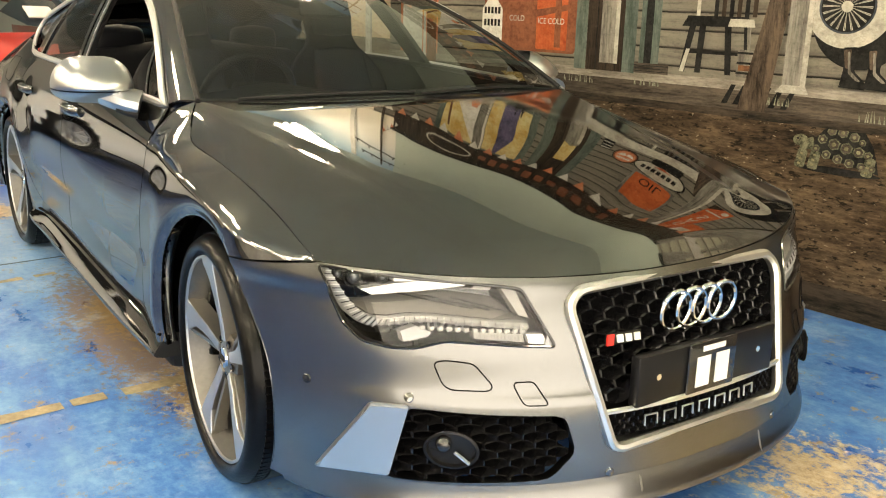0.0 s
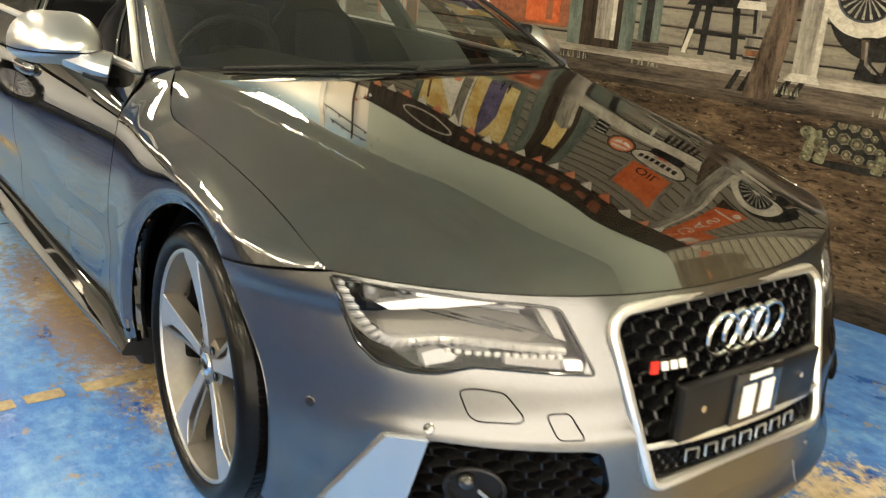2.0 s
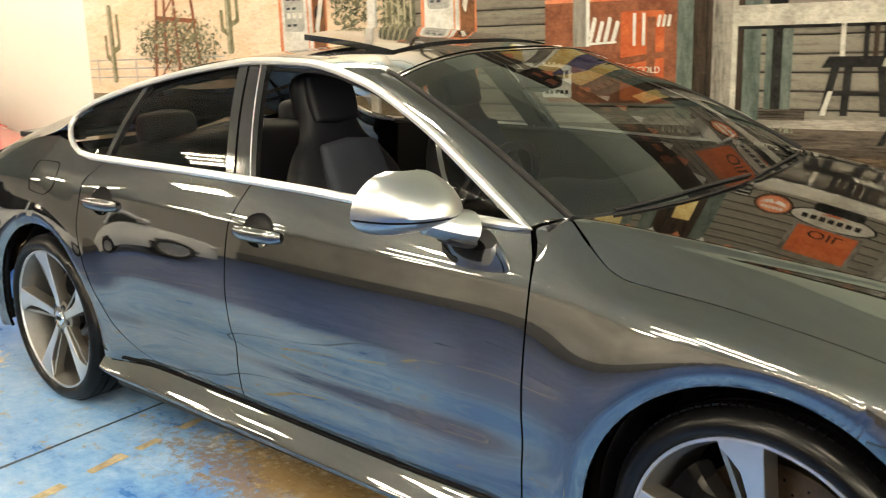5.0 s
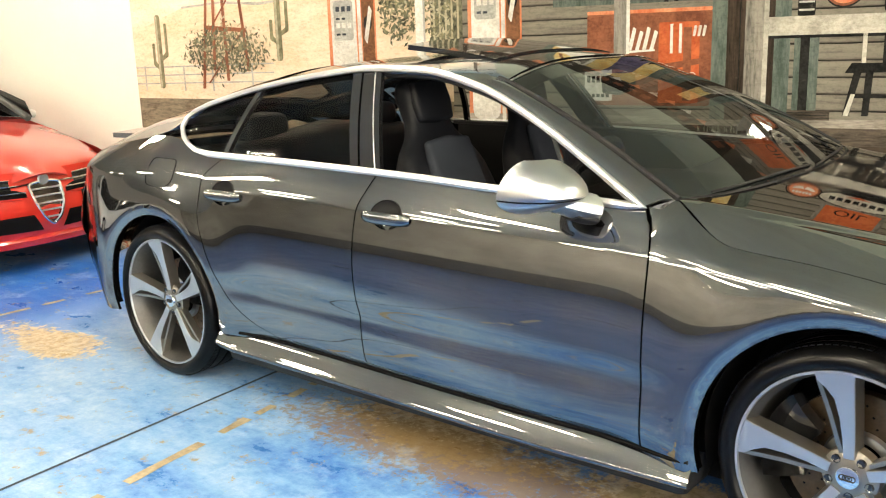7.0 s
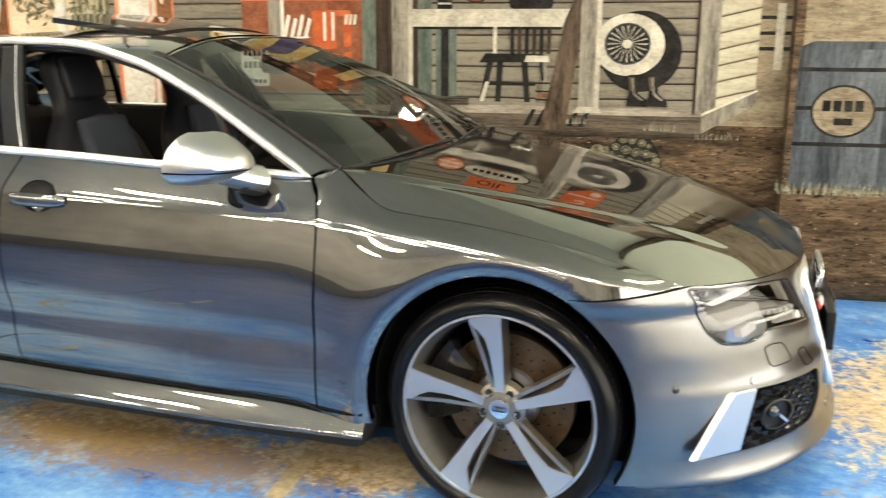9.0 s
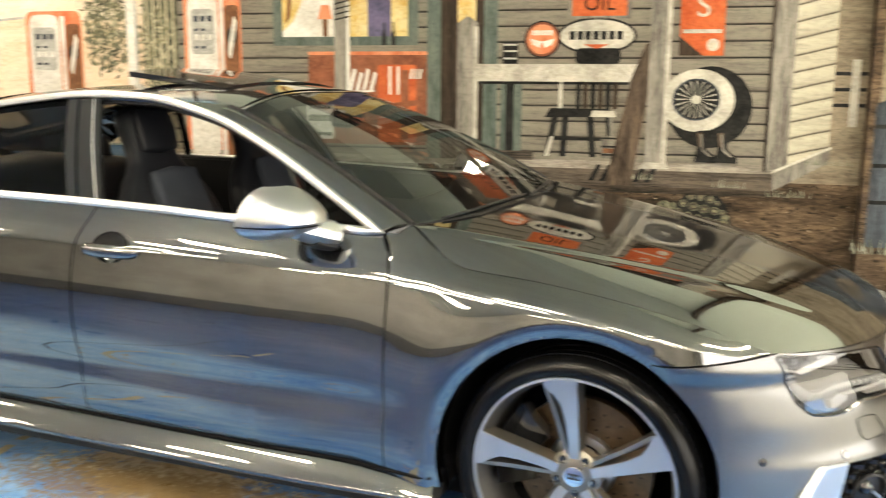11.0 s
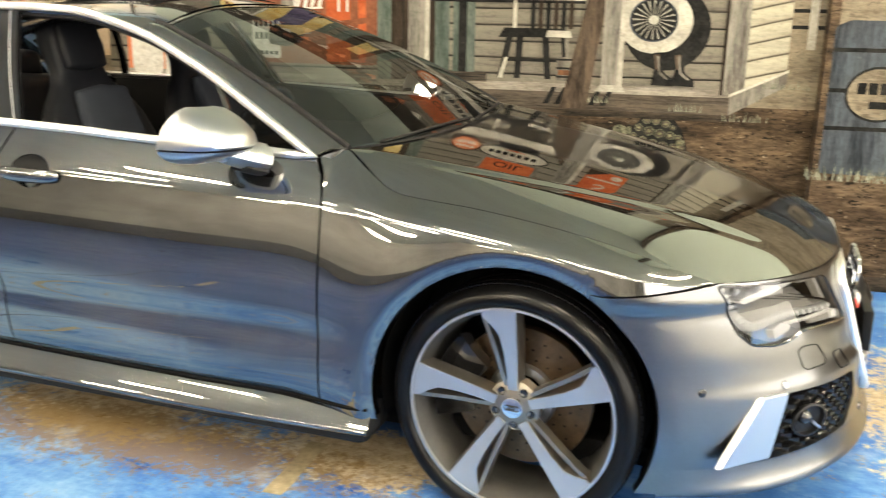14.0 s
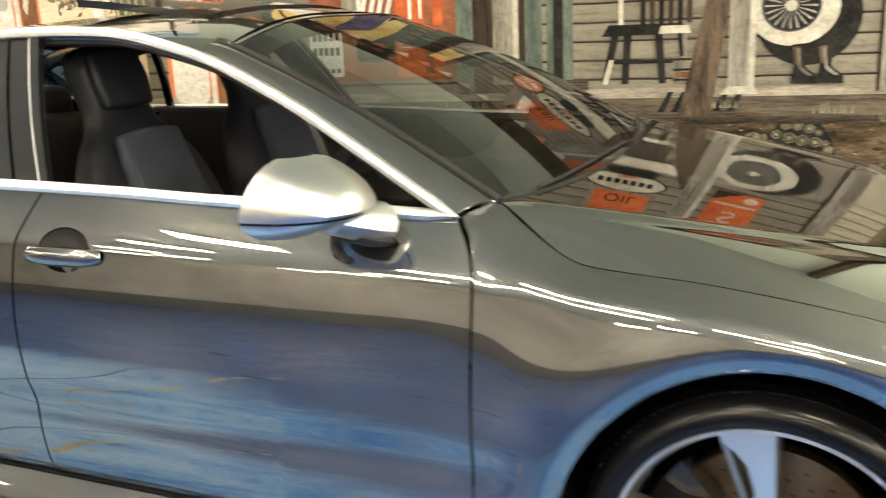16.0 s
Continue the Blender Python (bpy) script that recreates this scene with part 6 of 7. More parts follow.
for x in (-1.40, -1.33, -1.27):
    paint("painted_door_joint", rect(x, x + 0.006, 1.0, 2.6), BLACKP, 9.5)
paint("painted_door_light", rect(-1.37, -1.265, 1.75, 2.05), YELLOWP, 10)
paint("painted_frame", rect(-1.22, -1.14, 1.0, 2.6), TEAL, 10)
paint("painted_frame", rect(-1.12, -1.00, 1.0, 1.45), TEAL, 5)
paint("painted_frame_gap", rect(-1.09, -1.045, 1.0, 1.45), BLACKP, 5.5)
paint("painted_post", [(-1.37, 1.04), (-1.26, 1.04), (-1.25, 1.76), (-1.31, 1.80), (-1.37, 1.76)], POSTGREY, 11)
paint("painted_post_edge", rect(-1.275, -1.25, 1.04, 1.74), LIGHTP, 12)
paint("painted_shelf", [(-1.25, 1.435), (-0.42, 1.44), (-0.38, 1.535), (-1.25, 1.535)], LIGHTP, 11)
paint("painted_shelf_shadow", rect(-1.25, -0.42, 1.425, 1.44), BLACKP, 12)
paint("painted_block", rect(-1.14, -0.93, 1.005, 1.055), PLANK, 12)
for k in range(3):
    paint("painted_block_joint", rect(-1.14, -0.93, 1.014 + 0.014 * k, 1.017 + 0.014 * k), BLACKP, 13)
for k in range(6):
    x = -0.62 + 0.06 * k
    paint("painted_shade", [(x, 0.90), (x + 0.03, 0.90), (x + 0.07, 0.99), (x + 0.045, 0.99)], BLACKP, 9)
paint("painted_can", loop(rect(-1.110, -1.025, 1.535, 1.658), 0.01, 2), BLACKP, 12)
for z in (1.56, 1.60, 1.635):
    paint("painted_can_band", rect(-1.105, -1.030, z, z + 0.010), DISPLAYP, 13)
paint("painted_round_sign", ellipse(-0.893, 1.668, 0.100, 0.100), BLACKP, 11)
paint("painted_round_sign_face", ellipse(-0.893, 1.668, 0.092, 0.092), RUST, 12)
paint("painted_round_sign_ring", ellipse(-0.893, 1.668, 0.080, 0.080), PUMPRED, 12.5)
for k in range(6):
    paint("painted_sign_bar", rect(-0.948 + 0.019 * k, -0.934 + 0.019 * k, 1.690, 1.716), PALEP, 13)
for q in (-1, 1):
    paint("painted_wing", [(-0.893, 1.655), (-0.893 + q * 0.066, 1.672), (-0.893 + q * 0.052, 1.640), (-0.893 + q * 0.015, 1.622)], PALEP, 13)
paint("painted_oval_rim", ellipse(-0.60, 1.685, 0.21, 0.098), BLACKP, 11)
paint("painted_oval_sign", ellipse(-0.60, 1.685, 0.197, 0.086), LIGHTP, 12)
for k in range(7):
    paint("painted_sign_bar", rect(-0.745 + 0.042 * k, -0.715 + 0.042 * k, 1.665, 1.71), BLACKP, 13)
paint("painted_sign_arrow", [(-0.67, 1.64), (-0.53, 1.64), (-0.60, 1.615)], ORANGE, 13)
paint("painted_bench", loop(rect(-0.71, -0.47, 1.535, 1.62), 0.03, 3), BLACKP, 13)
paint("painted_oil_rim", rect(-0.76, -0.42, 1.775, 2.12), POSTGREY, 11)
paint("painted_oil_sign", rect(-0.735, -0.445, 1.79, 2.10), ORANGE, 12)
paint("painted_gas_sign", rect(-0.17, 0.055, 1.58, 2.35), ORANGE, 12)
paint("painted_gas_rim", [(-0.17, 1.58), (-0.05, 1.58), (-0.17, 1.68)], DARKWOOD, 13)
paint("painted_sign_bar", rect(-0.155, 0.04, 1.695, 1.715), LIGHTP, 13)
paint("painted_sign_dot", ellipse(0.0, 1.635, 0.033, 0.033, 16), LIGHTP, 13)


def letters(text, x, z, size, material, layer, proud=0.0):
    """Painted letters on the wall."""
    cu = bpy.data.curves.new("painted_letters", "FONT")
    cu.body, cu.size, cu.align_x = text, size, "CENTER"
    cu.materials.append(material)
    tmp = new("painted_letters", cu)
    dg = bpy.context.evaluated_depsgraph_get()
    me = bpy.data.meshes.new_from_object(tmp.evaluated_get(dg))
    bpy.data.objects.remove(tmp)
    ob = new("painted_letters", me)
    ob.parent = MURAL
    ob.matrix_world = Matrix.Translation(on_wall(x * 1.006 + 0.04, z - 0.022, proud + 0.0012 * layer)) @ Matrix.Rotation(WALL_TURN, 4, "Z") @ Matrix.Rotation(radians(90), 4, "X")
    return ob


letters("OIL", -0.59, 1.82, 0.11, BLACKP, 14)
for k, ch in enumerate("GAS"):
    letters(ch, -0.055, 2.07 - 0.145 * k, 0.17, LIGHTP, 14)
letters("ICE COLD", -1.725, 1.225, 0.045, PALEP, 14)
letters("COLD", -1.99, 1.235, 0.045, DISPLAYP, 14)
# chair with a slatted back and pale legs
paint("painted_seat", [(-0.87, 1.245), (-0.49, 1.250), (-0.52, 1.295), (-0.84, 1.295)], BLACKP, 12)
paint("painted_seat_edge", [(-0.62, 1.250), (-0.48, 1.250), (-0.49, 1.285), (-0.61, 1.285)], LIGHTP, 13)
for x0, x1 in ((-0.81, -0.855), (-0.62, -0.60), (-0.755, -0.765), (-0.52, -0.50)):
    paint("painted_leg", [(x1 - 0.016, 1.03), (x1 + 0.016, 1.03), (x0 + 0.018, 1.25), (x0 - 0.018, 1.25)], BLACKP, 11)
paint("painted_leg_light", [(-0.868, 1.03), (-0.842, 1.03), (-0.815, 1.14), (-0.835, 1.14)], LIGHTP, 13)
paint("painted_leg_light", [(-0.505, 1.10), (-0.488, 1.10), (-0.50, 1.25), (-0.52, 1.25)], POSTGREY, 13)
for k in range(6):
    paint("painted_slat", rect(-0.70 + 0.040 * k, -0.678 + 0.040 * k, 1.295, 1.44), BLACKP if k % 2 == 0 else DARKWOOD, 12)
paint("painted_slat_light", rect(-0.795, -0.775, 1.295, 1.44), LIGHTP, 12)
paint("painted_rung", rect(-0.84, -0.52, 1.12, 1.135), BLACKP, 12)
paint("painted_tin", loop(rect(-0.555, -0.475, 1.025, 1.15), 0.012, 3), POSTGREY, 13)
for z in (1.04, 1.085, 1.13):
    paint("painted_tin_band", rect(-0.555, -0.475, z, z + 0.010), BLACKP, 14)
paint("painted_tin_label", rect(-0.545, -0.485, 1.055, 1.08), SKIN, 14)
paint("painted_log", [(-0.53, 0.88), (-0.39, 0.88), (-0.30, 1.50), (-0.26, 1.66), (-0.34, 1.64), (-0.40, 1.48)], LOGWOOD, 14)
paint("painted_post", rect(-0.32, -0.21, 1.0, 3.4), POSTGREY, 15)
paint("painted_post_edge", rect(-0.235, -0.21, 1.0, 3.4), LIGHTP, 16)
paint("painted_post_foot", [(-0.35, 0.975), (-0.19, 0.975), (-0.21, 1.01), (-0.32, 1.01)], LIGHTP, 16)
paint("painted_tyre", ellipse(0.0, 1.31, 0.215, 0.215, 40), BLACKP, 11)
paint("painted_white_wall", ellipse(-0.06, 1.345, 0.185, 0.165, 40), LIGHTP, 12)
paint("painted_wheel_rim", ellipse(-0.07, 1.35, 0.122, 0.111, 32), GREYP, 13)
paint("painted_wheel", ellipse(-0.07, 1.35, 0.113, 0.103, 32), BLACKP, 13.5)
for k in range(40):
    t = 2 * math.pi * k / 40 + 0.10 * (k % 2)
    paint("painted_spoke", [(-0.07, 1.352), (-0.07 + 0.106 * math.cos(t), 1.35 + 0.098 * math.sin(t)), (-0.07 + 0.106 * math.cos(t + 0.030), 1.35 + 0.098 * math.sin(t + 0.030))], LIGHTP, 14)
paint("painted_hub", ellipse(-0.07, 1.35, 0.025, 0.023, 16), LIGHTP, 15)
for x in (-0.03, 0.075):
    paint("painted_boot", loop([(x - 0.034, 1.185), (x + 0.034, 1.19), (x + 0.026, 1.09), (x + 0.080, 1.045), (x + 0.078, 1.022), (x - 0.032, 1.026), (x - 0.02, 1.10)], 0.012, 3), BLACKP, 17)
    paint("painted_boot_shaft", loop([(x - 0.028, 1.175), (x + 0.006, 1.18), (x + 0.002, 1.10), (x - 0.014, 1.10)], 0.008, 3), LOGWOOD, 18)
    paint("painted_boot_light", loop([(x - 0.01, 1.17), (x + 0.0, 1.17), (x + 0.012, 1.09), (x + 0.06, 1.05), (x + 0.04, 1.05), (x + 0.002, 1.08)], 0.006, 2), POSTGREY, 18.5)
    paint("painted_boot_sole", [(x - 0.032, 1.020), (x + 0.08, 1.016), (x + 0.08, 1.024), (x - 0.032, 1.028)], BLACKP, 19)
paint("painted_corner_post", rect(0.29, 0.405, 0.98, 3.4), POSTGREY, 8)
paint("painted_post_shade", rect(0.285, 0.30, 0.98, 3.4), DARKWOOD, 9)
paint("painted_side_wall", [(0.405, 0.995), (0.60, 1.10), (0.60, 3.4), (0.405, 3.4)], CREAMSIDE, 8)
paint("painted_step", [(0.337, 0.875), (0.60, 1.03), (0.61, 1.115), (0.335, 0.98)], POSTGREY, 9)
paint("painted_step_edge", [(0.335, 0.97), (0.61, 1.105), (0.61, 1.118), (0.335, 0.985)], LIGHTP, 10)
paint("painted_field", rect(0.60, 0.79, 1.12, 3.4), SAND, 7)
for z in (1.32, 1.40, 1.48):
    paint("painted_rail", rect(0.60, 0.79, z, z + 0.018), BLACKP, 8)
paint("painted_stake", rect(0.68, 0.72, 1.22, 1.56), LIGHTP, 9)
tuft(0.60, 1.02, 0.22, 0.05, 18)
for x, z, r in ((-1.05, 0.945, 0.16), (-0.33, 0.915, 0.12), (0.12, 0.885, 0.16), (-1.5, 0.93, 0.2), (0.42, 0.845, 0.2)):
    tuft(x, z, r, 0.055, 14)
# upper part of the front: sign boards, eaves and a string of pennants
UPSKY = mat("painted_upper_sky", (0.85, 0.80, 0.70), 0.75)
n = Net(UPSKY)
at = n.place()
sep = n.node("ShaderNodeSeparateXYZ")
n.link(at, sep.inputs[0])
up = n.math("ADD", n.math("DIVIDE", n.math("SUBTRACT", sep.outputs[2], 2.45), 0.97), n.math("MULTIPLY", n.math("SUBTRACT", n.noise(at, 2.0, 5, 0.6), 0.5), 0.35))
n.colour(n.ramp(up, [(0.0, (0.88, 0.78, 0.62)), (0.5, (0.80, 0.79, 0.72)), (0.85, (0.45, 0.60, 0.70)), (1.0, (0.30, 0.48, 0.62))]))
paint("painted_upper_sky", rect(-6.30, -3.22, 2.45, 3.42), UPSKY, 1.5)
paint("painted_upper_sky", rect(-3.22, -2.88, 2.45, 3.42), UPSKY, 8)
paint("plain_wall_top", rect(-2.88, 0.80, 2.62, 3.42), WALLTOP, 18)
paint("plain_wall_top", rect(0.80, 7.0, 2.0, 3.42), WALLTOP, 18, PIER, 0.13)
paint("painted_fascia", rect(-2.92, 0.36, 2.30, 2.60), DARKWOOD, 17)
paint("painted_fascia_edge", rect(-2.95, 0.40, 2.595, 2.63), BLACKP, 19)
paint("painted_oval_rim", ellipse(-2.30, 2.45, 0.24, 0.085), PALEP, 19)
paint("painted_oval_sign", ellipse(-2.30, 2.45, 0.225, 0.072), DARKWOOD, 20)
for k in range(11):
    tall = 0.07 + 0.03 * ((k * 5) % 3)
    paint("painted_sign_bar", loop(rect(-1.98 + 0.125 * k, -1.90 + 0.125 * k, 2.40, 2.40 + tall), 0.02, 3), RUST, 19)
# telegraph pole with two arms and its wires
paint("painted_telegraph_pole", [(-3.075, 2.0), (-3.035, 2.0), (-3.045, 3.34), (-3.068, 3.34)], DARKWOOD, 16)
for z, far in ((3.22, 0.26), (3.06, 0.34)):
    paint("painted_pole_arm", [(-3.056 - far, z - 0.03), (-3.056 + far, z + 0.03), (-3.056 + far, z + 0.052), (-3.056 - far, z - 0.008)], DARKWOOD, 17)
    for q in (-0.9, -0.45, 0.45, 0.9):
        paint("painted_insulator", rect(-3.064 + q * far, -3.048 + q * far, z + 0.03 * q, z + 0.055 + 0.03 * q), BLACKP, 18)
paint("painted_wire", [(-3.05, 2.74), (-2.86, 2.52), (-2.86, 2.528), (-3.05, 2.748)], BLACKP, 18)
for k in range(4):
    x, z = -3.04 + 0.048 * k, 2.73 - 0.055 * k
    paint("painted_pennant", [(x, z), (x + 0.036, z - 0.04), (x + 0.004, z - 0.075)], (PUMPRED, PALEP)[k % 2], 19)
paint("painted_sign", rect(0.06, 0.29, 2.05, 2.45), ORANGE, 12)
paint("painted_sign_bar", rect(0.09, 0.26, 2.2, 2.3), LIGHTP, 13)
for k in range(26):
    x = -3.2 + 0.155 * k
    sag = 0.05 * math.sin(k * 0.9)
    paint("painted_pennant", [(x, 2.31 + sag * 0.3), (x + 0.10, 2.31 + sag * 0.3), (x + 0.05, 2.21 + sag * 0.3)], (PUMPRED, PALEP)[k % 2], 19)
# tortoise with a domed, plated shell
DOME = [(-0.150, 0.735), (-0.140, 0.790), (-0.105, 0.835), (-0.045, 0.868), (0.020, 0.870), (0.075, 0.840), (0.115, 0.785), (0.140, 0.715), (0.150, 0.672), (0.07, 0.685), (-0.06, 0.712)]
paint("painted_tortoise_shadow", ellipse(-0.03, 0.662, 0.19, 0.016, 20), BLACKP, 3)
paint("painted_tortoise_shell", DOME, BLACKP, 4)
for u, v, size in ((-0.9, 0.18, 0.021), (-0.55, 0.10, 0.024), (-0.18, 0.07, 0.025), (0.20, 0.06, 0.025), (0.58, 0.06, 0.023), (0.90, 0.08, 0.018), (-0.72, 0.47, 0.025), (-0.34, 0.42, 0.031), (0.06, 0.40, 0.032), (0.44, 0.40, 0.029), (0.74, 0.38, 0.022), (-0.45, 0.74, 0.024), (-0.10, 0.78, 0.027), (0.26, 0.74, 0.026), (0.52, 0.66, 0.018)):
    x, z = -0.005 + 0.140 * u, 0.700 - 0.022 * u + 0.165 * v
    for tone, k, lay in ((LEAFP, 0.94, 5), (PLANK, 0.72, 6), (OLIVEP, 0.34, 7)):
        paint("painted_scute", [(x + size * k * math.cos(t + 0.3), z + 0.92 * size * k * math.sin(t + 0.3)) for t in [2 * math.pi * i / 6 for i in range(6)]], tone, lay)
paint("painted_tortoise_neck", loop([(-0.215, 0.770), (-0.150, 0.800), (-0.135, 0.745), (-0.20, 0.735)], 0.01, 3), LEAFP, 4)
paint("painted_tortoise_head", ellipse(-0.205, 0.778, 0.036, 0.026, 16), LEAFP, 5)
paint("painted_tortoise_eye", ellipse(-0.218, 0.785, 0.006, 0.006, 8), BLACKP, 6)
for x in (-0.195, -0.135, 0.105):
    paint("painted_tortoise_leg", loop([(x - 0.014, 0.745), (x + 0.030, 0.735), (x + 0.018, 0.655), (x - 0.030, 0.660)], 0.012, 3), LEAFP, 5)
    for q in range(3):
        paint("painted_tortoise_scale", ellipse(x + 0.002 - 0.004 * q, 0.72 - 0.022 * q, 0.009, 0.006, 6), OLIVEP, 6)
# drum on the pier
paint("painted_field", rect(0.80, 7.0, 1.0, 3.4), SAND, 1, PIER, 0.13)
paint("painted_drum", loop([(0.785, 0.62), (1.285, 0.62), (1.285, 1.34), (1.225, 1.37), (0.845, 1.37), (0.785, 1.34)], 0.02, 3), GREYP, 3, PIER, 0.13)
paint("painted_drum_light", rect(1.025, 1.205, 0.64, 1.33), DRUMP, 4, PIER, 0.13)
for z in (0.84, 1.025, 1.22):
    paint("painted_drum_rib", rect(0.785, 1.285, z, z + 0.02), BLACKP, 5, PIER, 0.13)
paint("painted_drum_disc_rim", ellipse(1.015, 1.02, 0.155, 0.135), BLACKP, 6, PIER, 0.13)
paint("painted_drum_disc", ellipse(1.015, 1.02, 0.143, 0.123), SAND, 7, PIER, 0.13)
for k in range(4):
    paint("painted_drum_bar", rect(0.915 + 0.052 * k, 0.955 + 0.052 * k, 1.02, 1.075), BLACKP, 8, PIER, 0.13)
paint("painted_drum_bar", rect(0.975, 1.065, 0.95, 0.985), BLACKP, 8, PIER, 0.13)
tuft(1.05, 0.585, 0.62, 0.10, 46, 9, PIER, 0.13)
tuft(1.02, 0.60, 0.58, 0.08, 40, 10, PIER, 0.13)
paint("painted_ground_edge", rect(0.80, 7.0, 0.004, 0.10), DIRTDARK, 3, PIER, 0.13)

# plain walls that close the place
def closed(name, lo, hi, material, label):
    return tagged(part(name, boxed(lo, hi), material), label, "wall", kind="structure")


# added unseen band, stands in for darkness under cars opposite in the flank's reflection
DARKBAND = speckled("grey_band_paint", (0.13, 0.13, 0.135), 0.5, vary=0.25, scale=1.2)
closed("wall_south", (-16, -12.2, 0), (10, -12.0, 3.4), SOUTHWALL, "plain drab grey wall")
closed("wall_dark_band", (-16, -12.0, 0), (10, -11.97, 0.65), DARKBAND, "dark grey band added on the unseen wall for reflections")
closed("wall_west", (-16.2, -12.2, 0), (-16.0, 5, 3.4), CREAM, "plain pale wall")
closed("wall_east_low", (6.2, -12.2, 0), (6.4, -9.05, 3.4), GREYWALL, "plain grey wall beside the open frontage")
closed("wall_east_high", (6.2, 1.55, 0), (6.4, 3.0, 3.4), GREYWALL, "plain grey wall beside the open frontage")
closed("wall_east_top", (6.2, -9.05, 3.15), (6.4, 1.55, 3.4), GREYWALL, "wall over the open frontage")
CEIL = speckled("grey_green_sheet_ceiling", (0.60, 0.66, 0.58), 0.6, vary=0.1, scale=2)
bm = bmesh.new()
rows = []
for i in range(176):
    x = -16 + 26 * i / 175
    z = 3.40 + (0.006 if (i // 2) % 2 else 0.0)
    rows.append([bm.verts.new((x, -12.2, z)), bm.verts.new((x, 5.0, z))])
for a, b in zip(rows, rows[1:]):
    bm.faces.new((a[0], a[1], b[1], b[0]))
tagged(part("ceiling", bm, CEIL, sharp=10), "ribbed grey-green sheet ceiling", "ceiling", kind="structure")

# ---- strip lights ----
TUBE = mat("lit_tube", (0.9, 0.9, 0.9), 0.4, emit=(1.0, 0.90, 0.73), power=TUBE_POWER)
HOUSING = mat("lamp_housing", (0.75, 0.75, 0.73), 0.4)


def strip_light(x, y, along=0):
    ob = thing("strip_light", "white three-tube light fitting under the ceiling", "lamp", pose(x, y, 3.16, 0, 0, along), "ceiling strip lights")
    part("housing", boxed((-0.40, -0.11, 0.05), (0.40, 0.11, 0.10), 0.01), HOUSING, ob)
    for q in (-0.08, 0.0, 0.08):
        part("tube", tube([(-0.37, q, 0.02), (0.37, q, 0.02)], 0.018, 10), TUBE, ob)
    part("hanger", boxed((-0.02, -0.02, 0.12), (0.02, 0.02, 0.25)), HOUSING, ob)
    return ob


for x, y in LIGHTS_AT:
    strip_light(x, y)

# ---- the red car behind ----
PILLARGREY = mat("satin_dark_grey_trim", (0.10, 0.10, 0.095), 0.4)
REDCAR = thing("car", "red saloon with a chrome shield grille, parked nose to tail", "car", pose(-5.50, -0.10, 0, 0, 0, 6.2))
red_top = curve([(-4.6, 0.95), (-4.2, 1.02), (-3.4, 1.33), (-2.6, 1.42), (-2.0, 1.38), (-1.28, 0.98), (-1.18, 0.955), (-0.7, 0.88), (-0.3, 0.79), (-0.08, 0.69), (0.0, 0.62)])
red_half = curve([(-4.6, 0.70), (-4.2, 0.82), (-3, 0.90), (-1.0, 0.905), (-0.5, 0.87), (-0.2, 0.76), (-0.05, 0.60), (0.0, 0.45)])


def red_hood(a, b):
    s = 2 * a - 1
    x = -1.18 + 1.18 * b
    e = red_half(x) * (0.93 if x < -0.3 else 0.97)
    crown = (1 - abs(s) ** 2.4)
    vee = 0.03 * math.exp(-((s / 0.35) ** 2)) * b
    return (x - 0.22 * s * s * b, s * e * (1 - 0.0 * b), red_top(x) - 0.10 * (1 - crown) - 0.03 * (1 - crown) * b + vee)


part("bonnet", flange(grid(red_hood, 30, 24), 0.02), RED, REDCAR)


def red_front(a, b):
    """Bumper skin, b from the sill up to the bonnet edge."""
    s = 2 * a - 1
    t = abs(s) ** 0.85 * math.pi / 2
    z = 0.17 + 0.50 * b
    bulge = 0.04 * math.sin(math.pi * min(1, b * 1.2)) + (0.03 if b < 0.12 else 0)
    x = -0.72 + (0.72 + bulge - 0.06 * b * b) * max(0, math.cos(t)) ** (2 / 2.0)
    return (x, (1 if s > 0 else -1) * 0.905 * math.sin(t) ** (2 / 2.6), z)


part("front_bumper", grid(red_front, 60, 24), RED, REDCAR)
for side in (-1, 1):
    part("flank", grid(lambda a, b: (-4.45 + 3.30 * a, side * (0.905 + 0.01 * math.sin(3 * b)) * (1 if a > 0.1 else 0.95), 0.20 + (0.72 - 0.10 * max(0.0, (a - 0.85) / 0.15)) * b), 20, 8), RED, REDCAR)
    part("wing", grid(lambda a, b: (-1.2 + 0.95 * a, side * (red_half(-1.2 + 0.95 * a) * (0.93 + 0.07 * (1 - b**1.8))), (red_top(-1.2 + 0.95 * a) - 0.13) * b + 0.55 * (1 - b)), 12, 8), RED, REDCAR)
    part("side_window", grid(lambda a, b: (-3.8 + 2.4 * a + (0.6 - 1.0 * a) * -b * 0.6, side * (0.86 - 0.2 * b), 0.93 + 0.40 * b * math.sin(math.pi * (0.12 + 0.76 * a))), 12, 6), BLACKGLOSS, REDCAR)
part("roof", flange(grid(lambda a, b: (-3.6 + 1.6 * b, (2 * a - 1) * 0.62, red_top(-3.6 + 1.6 * b) - 0.06 * abs(2 * a - 1) ** 2.5), 16, 12), 0.03), RED, REDCAR)
part("windscreen", grid(lambda a, b: (-1.20 - 0.10 * (2 * a - 1) ** 2 - 0.85 * b, (2 * a - 1) * (0.74 - 0.14 * b), 0.955 + 0.40 * b - 0.03 * (2 * a - 1) ** 2), 16, 10), SCREEN, REDCAR, "clear windscreen")
